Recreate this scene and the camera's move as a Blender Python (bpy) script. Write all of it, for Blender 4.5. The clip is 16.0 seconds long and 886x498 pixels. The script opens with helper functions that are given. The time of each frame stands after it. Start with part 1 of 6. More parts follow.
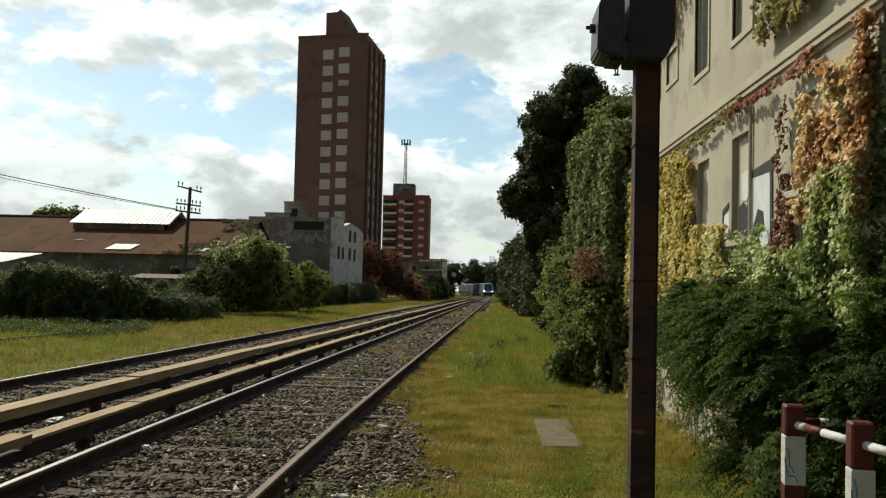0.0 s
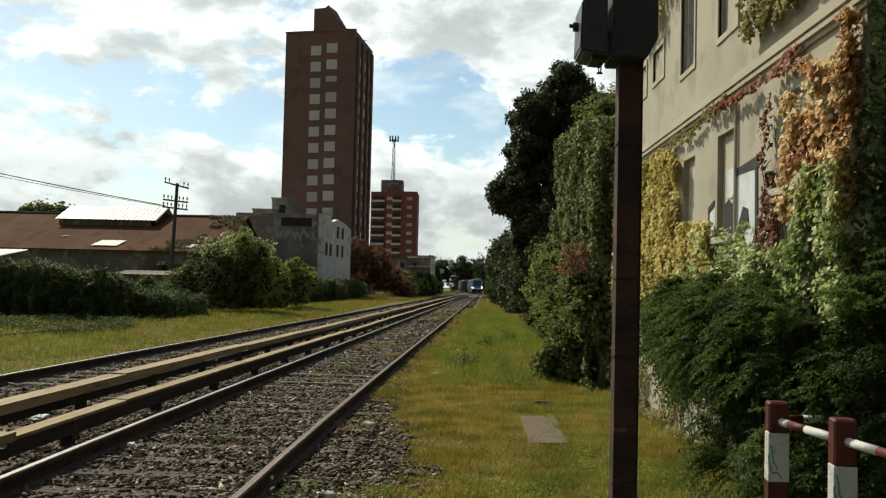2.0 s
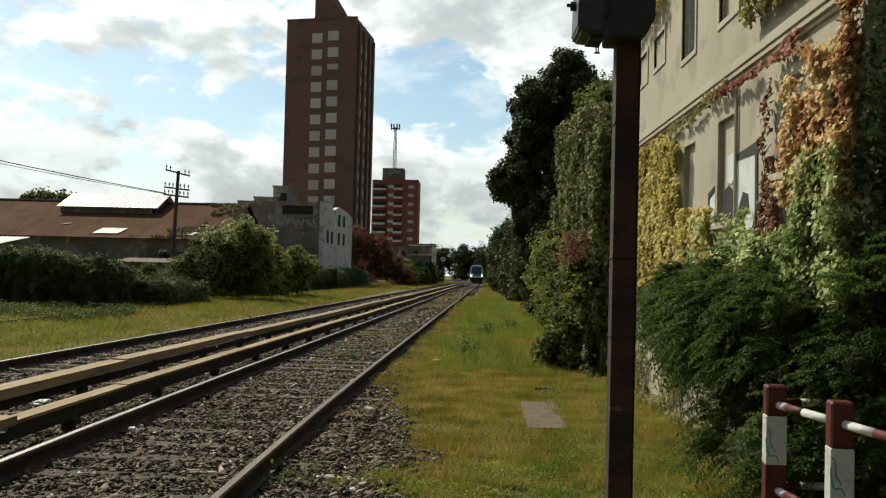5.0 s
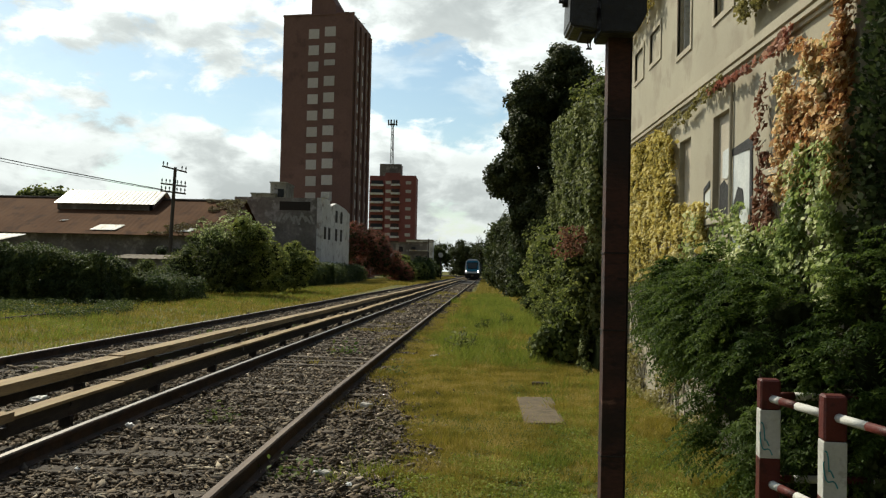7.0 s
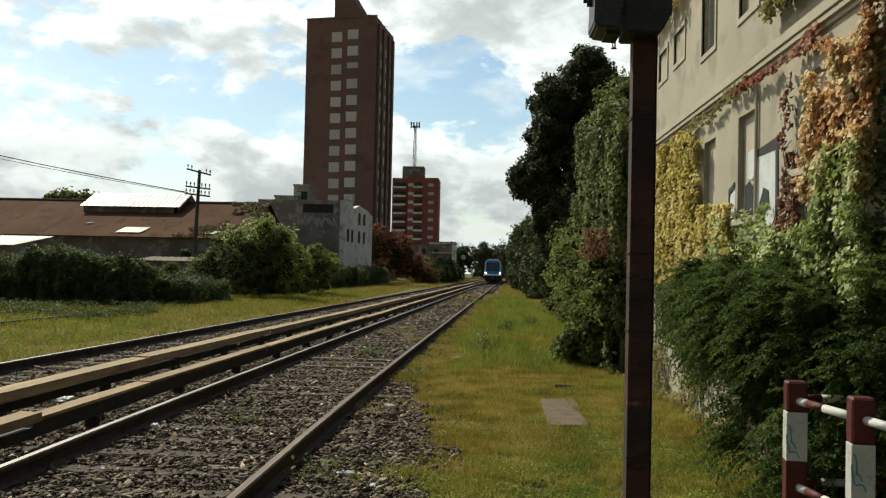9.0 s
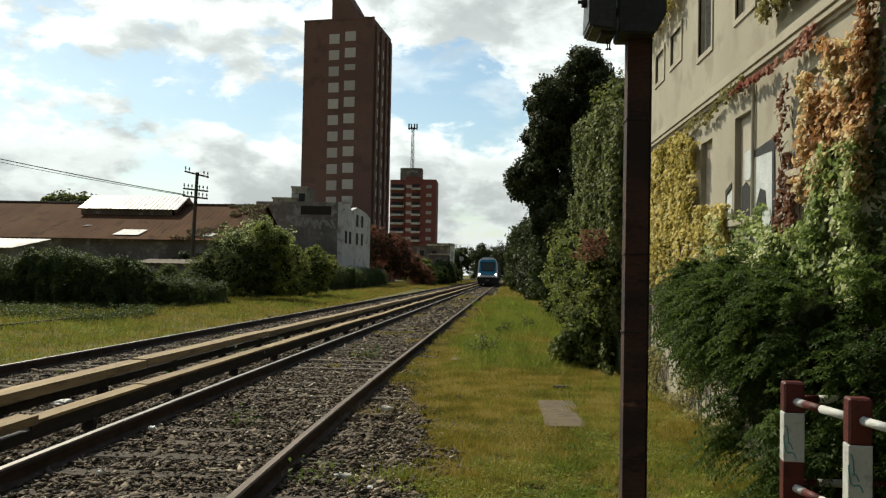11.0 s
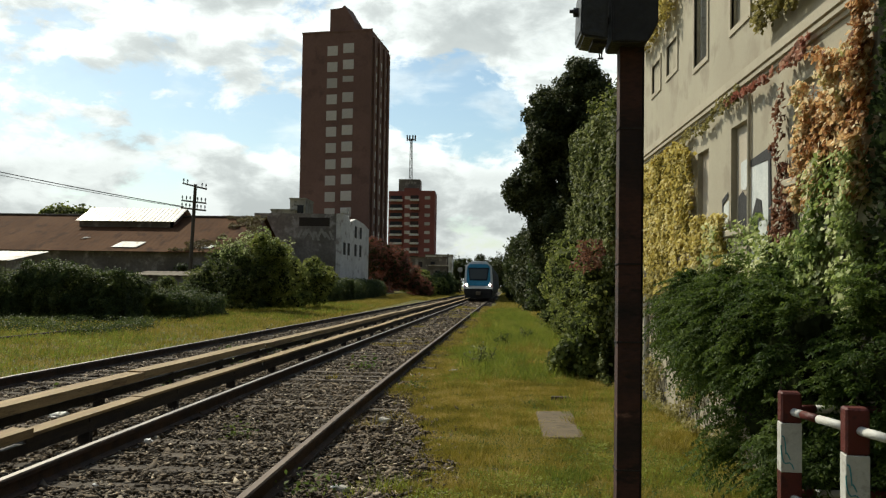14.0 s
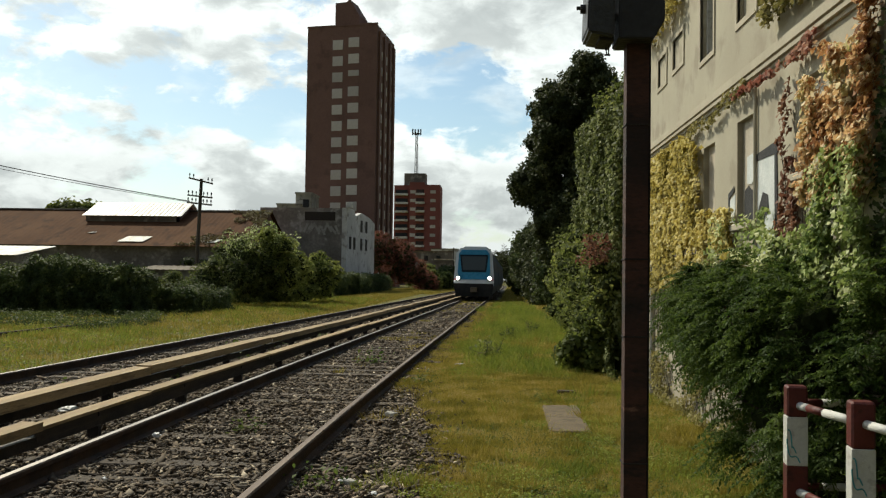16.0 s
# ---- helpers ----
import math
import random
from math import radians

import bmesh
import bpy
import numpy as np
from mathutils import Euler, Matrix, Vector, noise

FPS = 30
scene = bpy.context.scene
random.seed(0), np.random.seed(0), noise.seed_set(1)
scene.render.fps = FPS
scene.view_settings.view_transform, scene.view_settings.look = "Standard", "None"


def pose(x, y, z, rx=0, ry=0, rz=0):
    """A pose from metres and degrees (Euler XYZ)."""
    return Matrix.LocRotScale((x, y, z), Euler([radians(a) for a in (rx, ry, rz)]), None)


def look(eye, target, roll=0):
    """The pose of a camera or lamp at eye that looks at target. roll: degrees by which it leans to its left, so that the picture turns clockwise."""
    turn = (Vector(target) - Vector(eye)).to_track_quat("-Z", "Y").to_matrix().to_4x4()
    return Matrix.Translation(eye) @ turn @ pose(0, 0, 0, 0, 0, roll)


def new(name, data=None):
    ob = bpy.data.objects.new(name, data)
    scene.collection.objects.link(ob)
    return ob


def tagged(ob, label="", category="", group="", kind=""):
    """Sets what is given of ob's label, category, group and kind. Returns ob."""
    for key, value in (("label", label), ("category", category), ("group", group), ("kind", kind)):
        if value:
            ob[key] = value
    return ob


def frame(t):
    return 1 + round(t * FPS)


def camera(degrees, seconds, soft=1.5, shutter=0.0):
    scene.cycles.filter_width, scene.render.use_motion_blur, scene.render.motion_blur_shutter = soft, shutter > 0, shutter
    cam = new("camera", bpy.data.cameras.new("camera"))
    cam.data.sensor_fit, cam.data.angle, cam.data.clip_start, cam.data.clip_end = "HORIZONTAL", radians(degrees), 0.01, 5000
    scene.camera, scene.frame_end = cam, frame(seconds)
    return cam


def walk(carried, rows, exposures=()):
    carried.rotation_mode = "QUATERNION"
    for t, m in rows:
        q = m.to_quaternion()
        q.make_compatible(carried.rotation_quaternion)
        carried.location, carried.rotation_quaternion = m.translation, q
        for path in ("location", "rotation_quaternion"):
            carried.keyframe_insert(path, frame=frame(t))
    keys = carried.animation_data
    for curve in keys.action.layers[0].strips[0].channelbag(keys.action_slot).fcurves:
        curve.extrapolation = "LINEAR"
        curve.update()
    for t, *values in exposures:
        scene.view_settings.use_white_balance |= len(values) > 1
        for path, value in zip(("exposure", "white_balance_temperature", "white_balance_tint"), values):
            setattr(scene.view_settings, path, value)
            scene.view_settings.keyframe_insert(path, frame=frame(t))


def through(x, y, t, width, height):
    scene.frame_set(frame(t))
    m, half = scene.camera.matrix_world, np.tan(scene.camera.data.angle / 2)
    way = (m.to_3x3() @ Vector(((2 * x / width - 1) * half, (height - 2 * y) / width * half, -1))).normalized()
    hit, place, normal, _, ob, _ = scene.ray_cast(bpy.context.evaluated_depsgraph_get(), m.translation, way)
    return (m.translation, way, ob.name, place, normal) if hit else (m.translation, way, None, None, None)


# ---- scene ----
cam = camera(50.0, 16.0, soft=1.25)
PATH = [
    (0, -0.0602, 0.0216, 1.5366, 1.775, 2.500, -1.332),
    (0.5, -0.0536, 0.0093, 1.5437, 1.570, 2.593, -1.388),
    (1, -0.0466, 0.0208, 1.5455, 1.414, 2.294, -1.346),
    (1.5, -0.0473, 0.0195, 1.5442, 1.313, 2.237, -1.297),
    (2, -0.0447, 0.0243, 1.5427, 1.056, 2.301, -1.335),
    (2.5, -0.0461, 0.0245, 1.5451, 1.201, 2.299, -1.366),
    (3, -0.0455, 0.0207, 1.5468, 1.128, 2.384, -1.191),
    (3.5, -0.0448, 0.0259, 1.5348, 1.129, 2.095, -1.426),
    (6, -0.0187, 0.0097, 1.5139, 1.119, 1.450, -1.378),
    (6.5, -0.0158, 0.0035, 1.5182, 0.852, 1.340, -1.106),
    (7, -0.0168, 0.0025, 1.5134, 0.992, 1.349, -1.256),
    (7.5, -0.0228, 0.0058, 1.5150, 1.578, 1.366, -1.225),
    (8, -0.0236, 0.0013, 1.5153, 2.345, 1.328, -1.365),
    (8.5, -0.0210, 0.0104, 1.5110, 2.302, 1.317, -1.446),
    (9, -0.0220, 0.0026, 1.5075, 2.358, 1.453, -1.254),
    (11.5, -0.0035, 0.0150, 1.5077, 2.220, 1.610, -1.013),
    (12, 0.0068, 0.0216, 1.5063, 2.196, 1.966, -0.883),
    (12.5, -0.0001, 0.0154, 1.5059, 2.069, 1.909, -0.905),
    (13, 0.0063, 0.0198, 1.5037, 2.213, 1.913, -0.978),
    (13.5, 0.0058, 0.0186, 1.5082, 2.142, 2.107, -0.882),
    (14, 0.0070, 0.0245, 1.5061, 2.178, 2.221, -0.875),
    (14.5, 0.0087, 0.0216, 1.5048, 2.454, 1.846, -0.933),
    (15, 0.0077, 0.0130, 1.5114, 2.909, 2.426, -0.398),
    (15.5, 0.0064, 0.0061, 1.5091, 2.547, 1.925, -0.538),
    (16, 0.0000, 0.0000, 1.5100, 2.519, 1.855, -0.800),
]
walk(cam, [(t, pose(x, y, z, 90 + pitch, roll, yaw)) for t, x, y, z, yaw, pitch, roll in PATH],
     [(0.0, 0.0, 6500, 3.0), (16.0, 0.0, 6500, 3.0)])


# ---- the line of the track ----
GAUGE = 0.868          # half the distance between the rail heads' middles, broad gauge
SPACING = 3.45         # between the two tracks' middles
BEND, RADIUS = 238.0, 400.0


def line_x(y):
    """The middle of the right-hand track at y."""
    d = y - 8.0
    x = -2.385 + 0.0284 * 0.5 * (d + math.sqrt(d * d + 16.0))
    if y > BEND:
        x -= (y - BEND) ** 2 / (2 * RADIUS)
    return x


def line_xs(y):
    """The same for an array."""
    d = y - 8.0
    return -2.385 + 0.0284 * 0.5 * (d + np.sqrt(d * d + 16.0)) - np.maximum(y - BEND, 0) ** 2 / (2 * RADIUS)


def line_yaw(y):
    """The heading of the track at y, degrees about z."""
    return -math.degrees(math.atan((line_x(y + 0.5) - line_x(y - 0.5))))


# ---- sky, sun ----
SUN_LEFT, SUN_UP = 39.0, 43.0      # degrees to the left of +y, and above the horizon


class Nodes:
    """A short way to write node trees."""

    def __init__(self, tree):
        self.tree = tree
        tree.nodes.clear()

    def add(self, kind, **values):
        n = self.tree.nodes.new(kind)
        for k, v in values.items():
            if k == "operation":
                n.operation = v
            elif k == "blend_type":
                n.blend_type = v
            elif k == "data_type":
                n.data_type = v
            elif k == "noise_dimensions":
                n.noise_dimensions = v
        return n

    def put(self, socket, value):
        if isinstance(value, bpy.types.NodeSocket):
            self.tree.links.new(value, socket)
        elif isinstance(value, (tuple, list)) and len(value) == 3 and socket.type == "RGBA":
            socket.default_value = (*value, 1.0)
        else:
            socket.default_value = value

    def math(self, op, a, b=0.0, c=None, clamp=False):
        n = self.add("ShaderNodeMath", operation=op)
        n.use_clamp = clamp
        self.put(n.inputs[0], a)
        self.put(n.inputs[1], b)
        if c is not None:
            self.put(n.inputs[2], c)
        return n.outputs[0]

    def noise(self, vector, scale, detail=3.0, rough=0.55, distort=0.0):
        n = self.add("ShaderNodeTexNoise")
        self.put(n.inputs["Vector"], vector)
        n.inputs["Scale"].default_value = scale
        n.inputs["Detail"].default_value = detail
        n.inputs["Roughness"].default_value = rough
        n.inputs["Distortion"].default_value = distort
        return n.outputs["Fac"]

    def ramp(self, value, low, high, a=0.0, b=1.0):
        n = self.add("ShaderNodeMapRange")
        n.interpolation_type = "SMOOTHSTEP"
        self.put(n.inputs["Value"], value)
        for key, v in (("From Min", low), ("From Max", high), ("To Min", a), ("To Max", b)):
            self.put(n.inputs[key], v)
        return n.outputs["Result"]

    def mix(self, factor, a, b, blend="MIX"):
        n = self.add("ShaderNodeMix", data_type="RGBA", blend_type=blend)
        self.put(n.inputs["Factor"], factor)
        self.put(n.inputs["A"] if n.inputs["A"].type == "RGBA" else n.inputs[6], a)
        self.put(n.inputs[7], b)
        self.put(n.inputs[6], a)
        return n.outputs[2]

    def stretch(self, vector, x, y, z):
        n = self.add("ShaderNodeMapping")
        self.put(n.inputs["Vector"], vector)
        n.inputs["Scale"].default_value = (x, y, z)
        return n.outputs["Vector"]


# gaps of blue between the clouds: azimuth to the right of +y, elevation, their radii (degrees), how clear
BLUE = [(-24.0, 10.8, 4.5, 0.9, 0.8), (-19.5, 11.8, 3.0, 1.0, 0.6), (-15.2, 9.3, 4.4, 1.5, 0.95), (-21.5, 9.2, 2.5, 0.8, 0.6), (-20.6, 14.0, 2.2, 1.0, 0.5), (-12.0, 12.8, 1.8, 2.4, 0.6),
        (-2.3, 11.2, 3.6, 2.0, 1.15), (1.2, 10.2, 2.2, 0.9, 0.5), (-27.0, 13.5, 3.0, 1.2, 0.4)]
# thick grey banks
GREY = [(1.8, 16.2, 5.2, 1.2, 0.85), (3.2, 14.1, 2.3, 0.9, 0.65), (-13.2, 11.1, 1.7, 0.8, 0.5), (-18.3, 13.2, 2.2, 0.8, 0.5), (-15.5, 16.8, 3.0, 1.3, 0.4),
        (-19.0, 8.2, 3.0, 1.0, 0.3), (0.0, 6.3, 4.0, 0.8, 0.35), (-25.0, 6.2, 5.0, 0.7, 0.3), (-2.5, 14.6, 1.6, 0.6, 0.4)]


def make_sky():
    world = bpy.data.worlds.new("sky")
    scene.world = world
    world.use_nodes = True
    k = Nodes(world.node_tree)
    sky = k.add("ShaderNodeTexSky")
    sky.sky_type, sky.sun_disc = "NISHITA", False
    sky.sun_elevation, sky.sun_rotation = radians(SUN_UP), radians(-SUN_LEFT)
    way = k.add("ShaderNodeTexCoord").outputs["Generated"]
    split = k.add("ShaderNodeSeparateXYZ")
    k.put(split.inputs[0], way)
    x, y, z = split.outputs
    az = k.math("MULTIPLY", k.math("ARCTAN2", x, y), 180 / math.pi)
    el = k.math("MULTIPLY", k.math("ARCSINE", z), 180 / math.pi)
    # heaped clouds, wider than high, seen from the side
    heap = k.add("ShaderNodeCombineXYZ")
    k.put(heap.inputs[0], k.math("MULTIPLY", az, 0.15))
    k.put(heap.inputs[1], k.math("MULTIPLY", el, 0.28))
    k.put(heap.inputs[2], 4.3)

    def density(at):
        """Heaps with rounded tops: broad noise, fine noise and puffs."""
        big = k.noise(at, 1.0, 8.0, 0.58, 0.35)
        fine = k.noise(at, 3.1, 7.0, 0.62, 0.5)
        warp = k.add("ShaderNodeVectorMath", operation="ADD")
        soft = k.add("ShaderNodeTexNoise")
        k.put(soft.inputs["Vector"], at)
        soft.inputs["Scale"].default_value, soft.inputs["Detail"].default_value = 3.5, 6.0
        k.put(warp.inputs[0], at)
        scaled = k.add("ShaderNodeVectorMath", operation="SCALE")
        k.put(scaled.inputs[0], soft.outputs["Color"])
        scaled.inputs["Scale"].default_value = 0.5
        k.put(warp.inputs[1], scaled.outputs[0])
        puff = k.add("ShaderNodeTexVoronoi")
        puff.feature = "SMOOTH_F1"
        k.put(puff.inputs["Vector"], warp.outputs[0])
        puff.inputs["Scale"].default_value = 1.9
        total = k.math("ADD", k.math("MULTIPLY", big, 0.72), k.math("MULTIPLY", fine, 0.36))
        return k.math("ADD", total, k.math("MULTIPLY", k.math("SUBTRACT", 0.42, puff.outputs["Distance"]), 0.36))

    def banks(rows):
        total = None
        for a, e, ra, re, weight in rows:
            u = k.math("DIVIDE", k.math("SUBTRACT", az, a), ra)
            v = k.math("DIVIDE", k.math("SUBTRACT", el, e), re)
            r2 = k.math("ADD", k.math("MULTIPLY", u, u), k.math("MULTIPLY", v, v))
            g = k.math("MULTIPLY", k.math("EXPONENT", k.math("MULTIPLY", r2, -0.8)), weight)
            total = g if total is None else k.math("ADD", total, g)
        return total

    cover = density(heap.outputs[0])
    sunward = k.add("ShaderNodeVectorMath", operation="ADD")
    k.put(sunward.inputs[0], heap.outputs[0])
    sunward.inputs[1].default_value = (-0.16, 0.36, 0.0)
    above = density(sunward.outputs[0])
    cover = k.math("SUBTRACT", cover, k.math("MULTIPLY", banks(BLUE), 0.26))
    grey = banks(GREY)
    cover = k.math("ADD", cover, k.math("MULTIPLY", grey, 0.16))
    billow = k.ramp(k.noise(heap.outputs[0], 2.6, 6.0, 0.6, 0.4), 0.3, 0.7, 0.35, 1.25)
    thick = k.math("ADD", k.ramp(above, 0.47, 0.72, 0.0, 0.95), k.math("MULTIPLY", grey, billow))
    thick = k.math("SUBTRACT", 1.0, k.math("EXPONENT", k.math("MULTIPLY", thick, -1.15)))
    # clouds are brightest towards the sun, dimmed behind the view to cut the fill light
    sx, sy, sz = -math.sin(radians(SUN_LEFT)) * math.cos(radians(SUN_UP)), math.cos(radians(SUN_LEFT)) * math.cos(radians(SUN_UP)), math.sin(radians(SUN_UP))
    facing = k.math("ADD", k.math("ADD", k.math("MULTIPLY", x, sx), k.math("MULTIPLY", y, sy)), k.math("MULTIPLY", z, sz))
    near = k.ramp(facing, -0.05, 0.62, 0.12, 1.0)
    cover = k.math("ADD", cover, k.ramp(facing, -0.2, 0.4, 0.25, 0.0))      # dim overcast added out of view, away from the sun, lowers the fill light
    cover = k.math("SUBTRACT", cover, k.ramp(el, 21.0, 38.0, 0.0, 0.32))                   # cover thinned overhead, out of view, to lower the fill light
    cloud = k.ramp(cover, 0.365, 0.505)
    wisp = k.ramp(k.noise(k.stretch(heap.outputs[0], 1.0, 1.3, 1.0), 1.7, 5.0, 0.5, 0.3), 0.48, 0.72, 0.0, 0.4)
    veil = k.ramp(k.math("ADD", az, el), -30.0, -4.0, 0.25, 0.0)
    cloud = k.math("MAXIMUM", cloud, k.math("MAXIMUM", wisp, veil))
    lit = k.mix(thick, (11.8, 12.1, 12.1), (4.6, 4.9, 5.05))
    lit = k.mix(1.0, lit, near, "MULTIPLY")
    lit = k.mix(1.0, lit, k.ramp(el, 2.0, 10.0, 0.72, 1.0), "MULTIPLY")
    haze = k.ramp(el, 0.0, 6.5, 0.6, 0.0)
    cloud = k.math("MAXIMUM", cloud, haze)
    blue = k.mix(1.0, sky.outputs[0], (1.05, 1.12, 1.12), "MULTIPLY")
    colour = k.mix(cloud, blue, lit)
    back = k.add("ShaderNodeBackground")
    k.put(back.inputs["Color"], colour)
    back.inputs["Strength"].default_value = 0.1
    out = k.add("ShaderNodeOutputWorld")
    k.put(out.inputs["Surface"], back.outputs[0])


make_sky()
sun = new("sun", bpy.data.lights.new("sun", "SUN"))
sun.data.energy, sun.data.angle, sun.data.color = 4.9, radians(0.6), (1.0, 0.91, 0.76)
sun.matrix_basis = look((0, 0, 0), (math.sin(radians(SUN_LEFT)) * math.cos(radians(SUN_UP)),
                                   -math.cos(radians(SUN_LEFT)) * math.cos(radians(SUN_UP)), -math.sin(radians(SUN_UP))))


# ---- materials ----
def material(name, colours, scale=4.0, rough=0.8, metal=0.0, bump=0.3, bump_scale=None, fine=40.0, grain=0.25, stretch=(1, 1, 1),
             spots=None, per_object=0.0, spec=0.3, coords="Object", per_piece=None):
    """A surface of two or three colours mixed by noise, with fine grain, relief and, if given, spots of another colour (colour, scale, how much)."""
    m = bpy.data.materials.new(name)
    m.use_nodes = True
    k = Nodes(m.node_tree)
    place = k.add("ShaderNodeTexCoord").outputs[coords]
    place = k.stretch(place, *stretch)
    broad = k.noise(place, scale, 5.0, 0.6)
    small = k.noise(place, fine, 4.0, 0.65)
    colour = k.mix(k.ramp(broad, 0.35, 0.65), colours[0], colours[1])
    if len(colours) > 2:
        colour = k.mix(k.ramp(k.noise(place, scale * 2.7, 4.0, 0.6), 0.52, 0.68), colour, colours[2])
    if spots:
        colour = k.mix(k.ramp(k.noise(place, spots[1], 6.0, 0.7), 0.62 - spots[2] * 0.2, 0.70 - spots[2] * 0.2), colour, spots[0])
    shade = k.ramp(small, 0.25, 0.75, 1.0 - grain, 1.0 + grain)
    if per_object:
        info = k.add("ShaderNodeObjectInfo").outputs["Random"]
        shade = k.math("MULTIPLY", shade, k.ramp(info, 0.0, 1.0, 1.0 - per_object, 1.0 + per_object))
    if per_piece:
        own = k.add("ShaderNodeNewGeometry").outputs["Random Per Island"]
        colour = k.mix(k.ramp(own, 0.82, 0.97), colour, per_piece[0])
        twist = k.math("FRACT", k.math("MULTIPLY", own, 17.0))
        shade = k.math("MULTIPLY", shade, k.ramp(twist, 0.0, 1.0, *per_piece[1:]))
    hue = k.add("ShaderNodeHueSaturation")
    k.put(hue.inputs["Color"], colour)
    k.put(hue.inputs["Value"], shade)
    b = k.add("ShaderNodeBsdfPrincipled")
    k.put(b.inputs["Base Color"], hue.outputs[0])
    k.put(b.inputs["Roughness"], k.ramp(small, 0.2, 0.8, max(rough - 0.1, 0.02), min(rough + 0.1, 1.0)))
    b.inputs["Metallic"].default_value = metal
    b.inputs["Specular IOR Level"].default_value = spec
    if bump:
        n = k.add("ShaderNodeBump")
        n.inputs["Strength"].default_value = bump
        n.inputs["Distance"].default_value = 0.02
        k.put(n.inputs["Height"], k.noise(place, bump_scale or fine, 4.0, 0.6))
        k.put(b.inputs["Normal"], n.outputs[0])
    out = k.add("ShaderNodeOutputMaterial")
    k.put(out.inputs["Surface"], b.outputs[0])
    return m


def leaf_material(name, colours, rough=0.65, through=0.4, scale=0.8, spec=0.16):
    """Leaves: every leaf its own tint, patches of tint over the crown, and light that passes through."""
    m = bpy.data.materials.new(name)
    m.use_nodes = True
    k = Nodes(m.node_tree)
    place = k.add("ShaderNodeTexCoord").outputs["Object"]
    own = k.add("ShaderNodeNewGeometry").outputs["Random Per Island"]
    patch = k.noise(place, scale, 3.0, 0.6)
    pick = k.math("ADD", k.math("MULTIPLY", own, 0.55), k.math("MULTIPLY", k.ramp(patch, 0.3, 0.7), 0.6))
    n = k.add("ShaderNodeValToRGB")
    k.put(n.inputs[0], pick)
    ramp = n.color_ramp
    while len(ramp.elements) < len(colours):
        ramp.elements.new(0.5)
    for i, c in enumerate(colours):
        ramp.elements[i].position = 0.1 + 0.9 * i / max(len(colours) - 1, 1)
        ramp.elements[i].color = (*c, 1)
    b = k.add("ShaderNodeBsdfPrincipled")
    k.put(b.inputs["Base Color"], n.outputs[0])
    b.inputs["Roughness"].default_value = rough
    b.inputs["Specular IOR Level"].default_value = spec
    t = k.add("ShaderNodeBsdfTranslucent")
    k.put(t.inputs["Color"], n.outputs[0])
    mixed = k.add("ShaderNodeMixShader")
    mixed.inputs[0].default_value = through
    k.put(mixed.inputs[1], b.outputs[0])
    k.put(mixed.inputs[2], t.outputs[0])
    out = k.add("ShaderNodeOutputMaterial")
    k.put(out.inputs["Surface"], mixed.outputs[0])
    return m


def glow_material(name, colour, strength):
    m = bpy.data.materials.new(name)
    m.use_nodes = True
    k = Nodes(m.node_tree)
    e = k.add("ShaderNodeEmission")
    k.put(e.inputs["Color"], colour)
    e.inputs["Strength"].default_value = strength
    out = k.add("ShaderNodeOutputMaterial")
    k.put(out.inputs["Surface"], e.outputs[0])
    return m


def glass_material(name, tint, rough=0.08):
    """Dark glazing with a sharp reflection."""
    m = bpy.data.materials.new(name)
    m.use_nodes = True
    k = Nodes(m.node_tree)
    b = k.add("ShaderNodeBsdfPrincipled")
    k.put(b.inputs["Base Color"], tint)
    b.inputs["Roughness"].default_value = rough
    b.inputs["Specular IOR Level"].default_value = 0.6
    out = k.add("ShaderNodeOutputMaterial")
    k.put(out.inputs["Surface"], b.outputs[0])
    return m


def ground_material():
    """Earth and thin grass, bare and stony beside the rails."""
    m = bpy.data.materials.new("earth_and_grass")
    m.use_nodes = True
    k = Nodes(m.node_tree)
    place = k.add("ShaderNodeTexCoord").outputs["Object"]
    patch = k.noise(place, 0.35, 4.0, 0.6)
    mid = k.noise(place, 2.2, 5.0, 0.65)
    fine = k.noise(place, 45.0, 4.0, 0.7)
    grass = k.mix(k.ramp(patch, 0.35, 0.65), (0.085, 0.086, 0.018), (0.135, 0.115, 0.03))
    grass = k.mix(k.ramp(mid, 0.5, 0.75), grass, (0.05, 0.075, 0.014))
    soil = k.mix(k.ramp(fine, 0.3, 0.7), (0.06, 0.046, 0.03), (0.19, 0.15, 0.10))
    bare = k.ramp(k.math("ADD", k.math("MULTIPLY", mid, 0.6), k.math("MULTIPLY", fine, 0.3)), 0.48, 0.60)
    colour = k.mix(bare, grass, soil)
    hue = k.add("ShaderNodeHueSaturation")
    k.put(hue.inputs["Color"], colour)
    k.put(hue.inputs["Value"], k.ramp(fine, 0.2, 0.8, 0.65, 1.35))
    b = k.add("ShaderNodeBsdfPrincipled")
    k.put(b.inputs["Base Color"], hue.outputs[0])
    b.inputs["Roughness"].default_value = 0.95
    b.inputs["Specular IOR Level"].default_value = 0.1
    n = k.add("ShaderNodeBump")
    n.inputs["Strength"].default_value = 0.6
    n.inputs["Distance"].default_value = 0.03
    k.put(n.inputs["Height"], fine)
    k.put(b.inputs["Normal"], n.outputs[0])
    out = k.add("ShaderNodeOutputMaterial")
    k.put(out.inputs["Surface"], b.outputs[0])
    return m


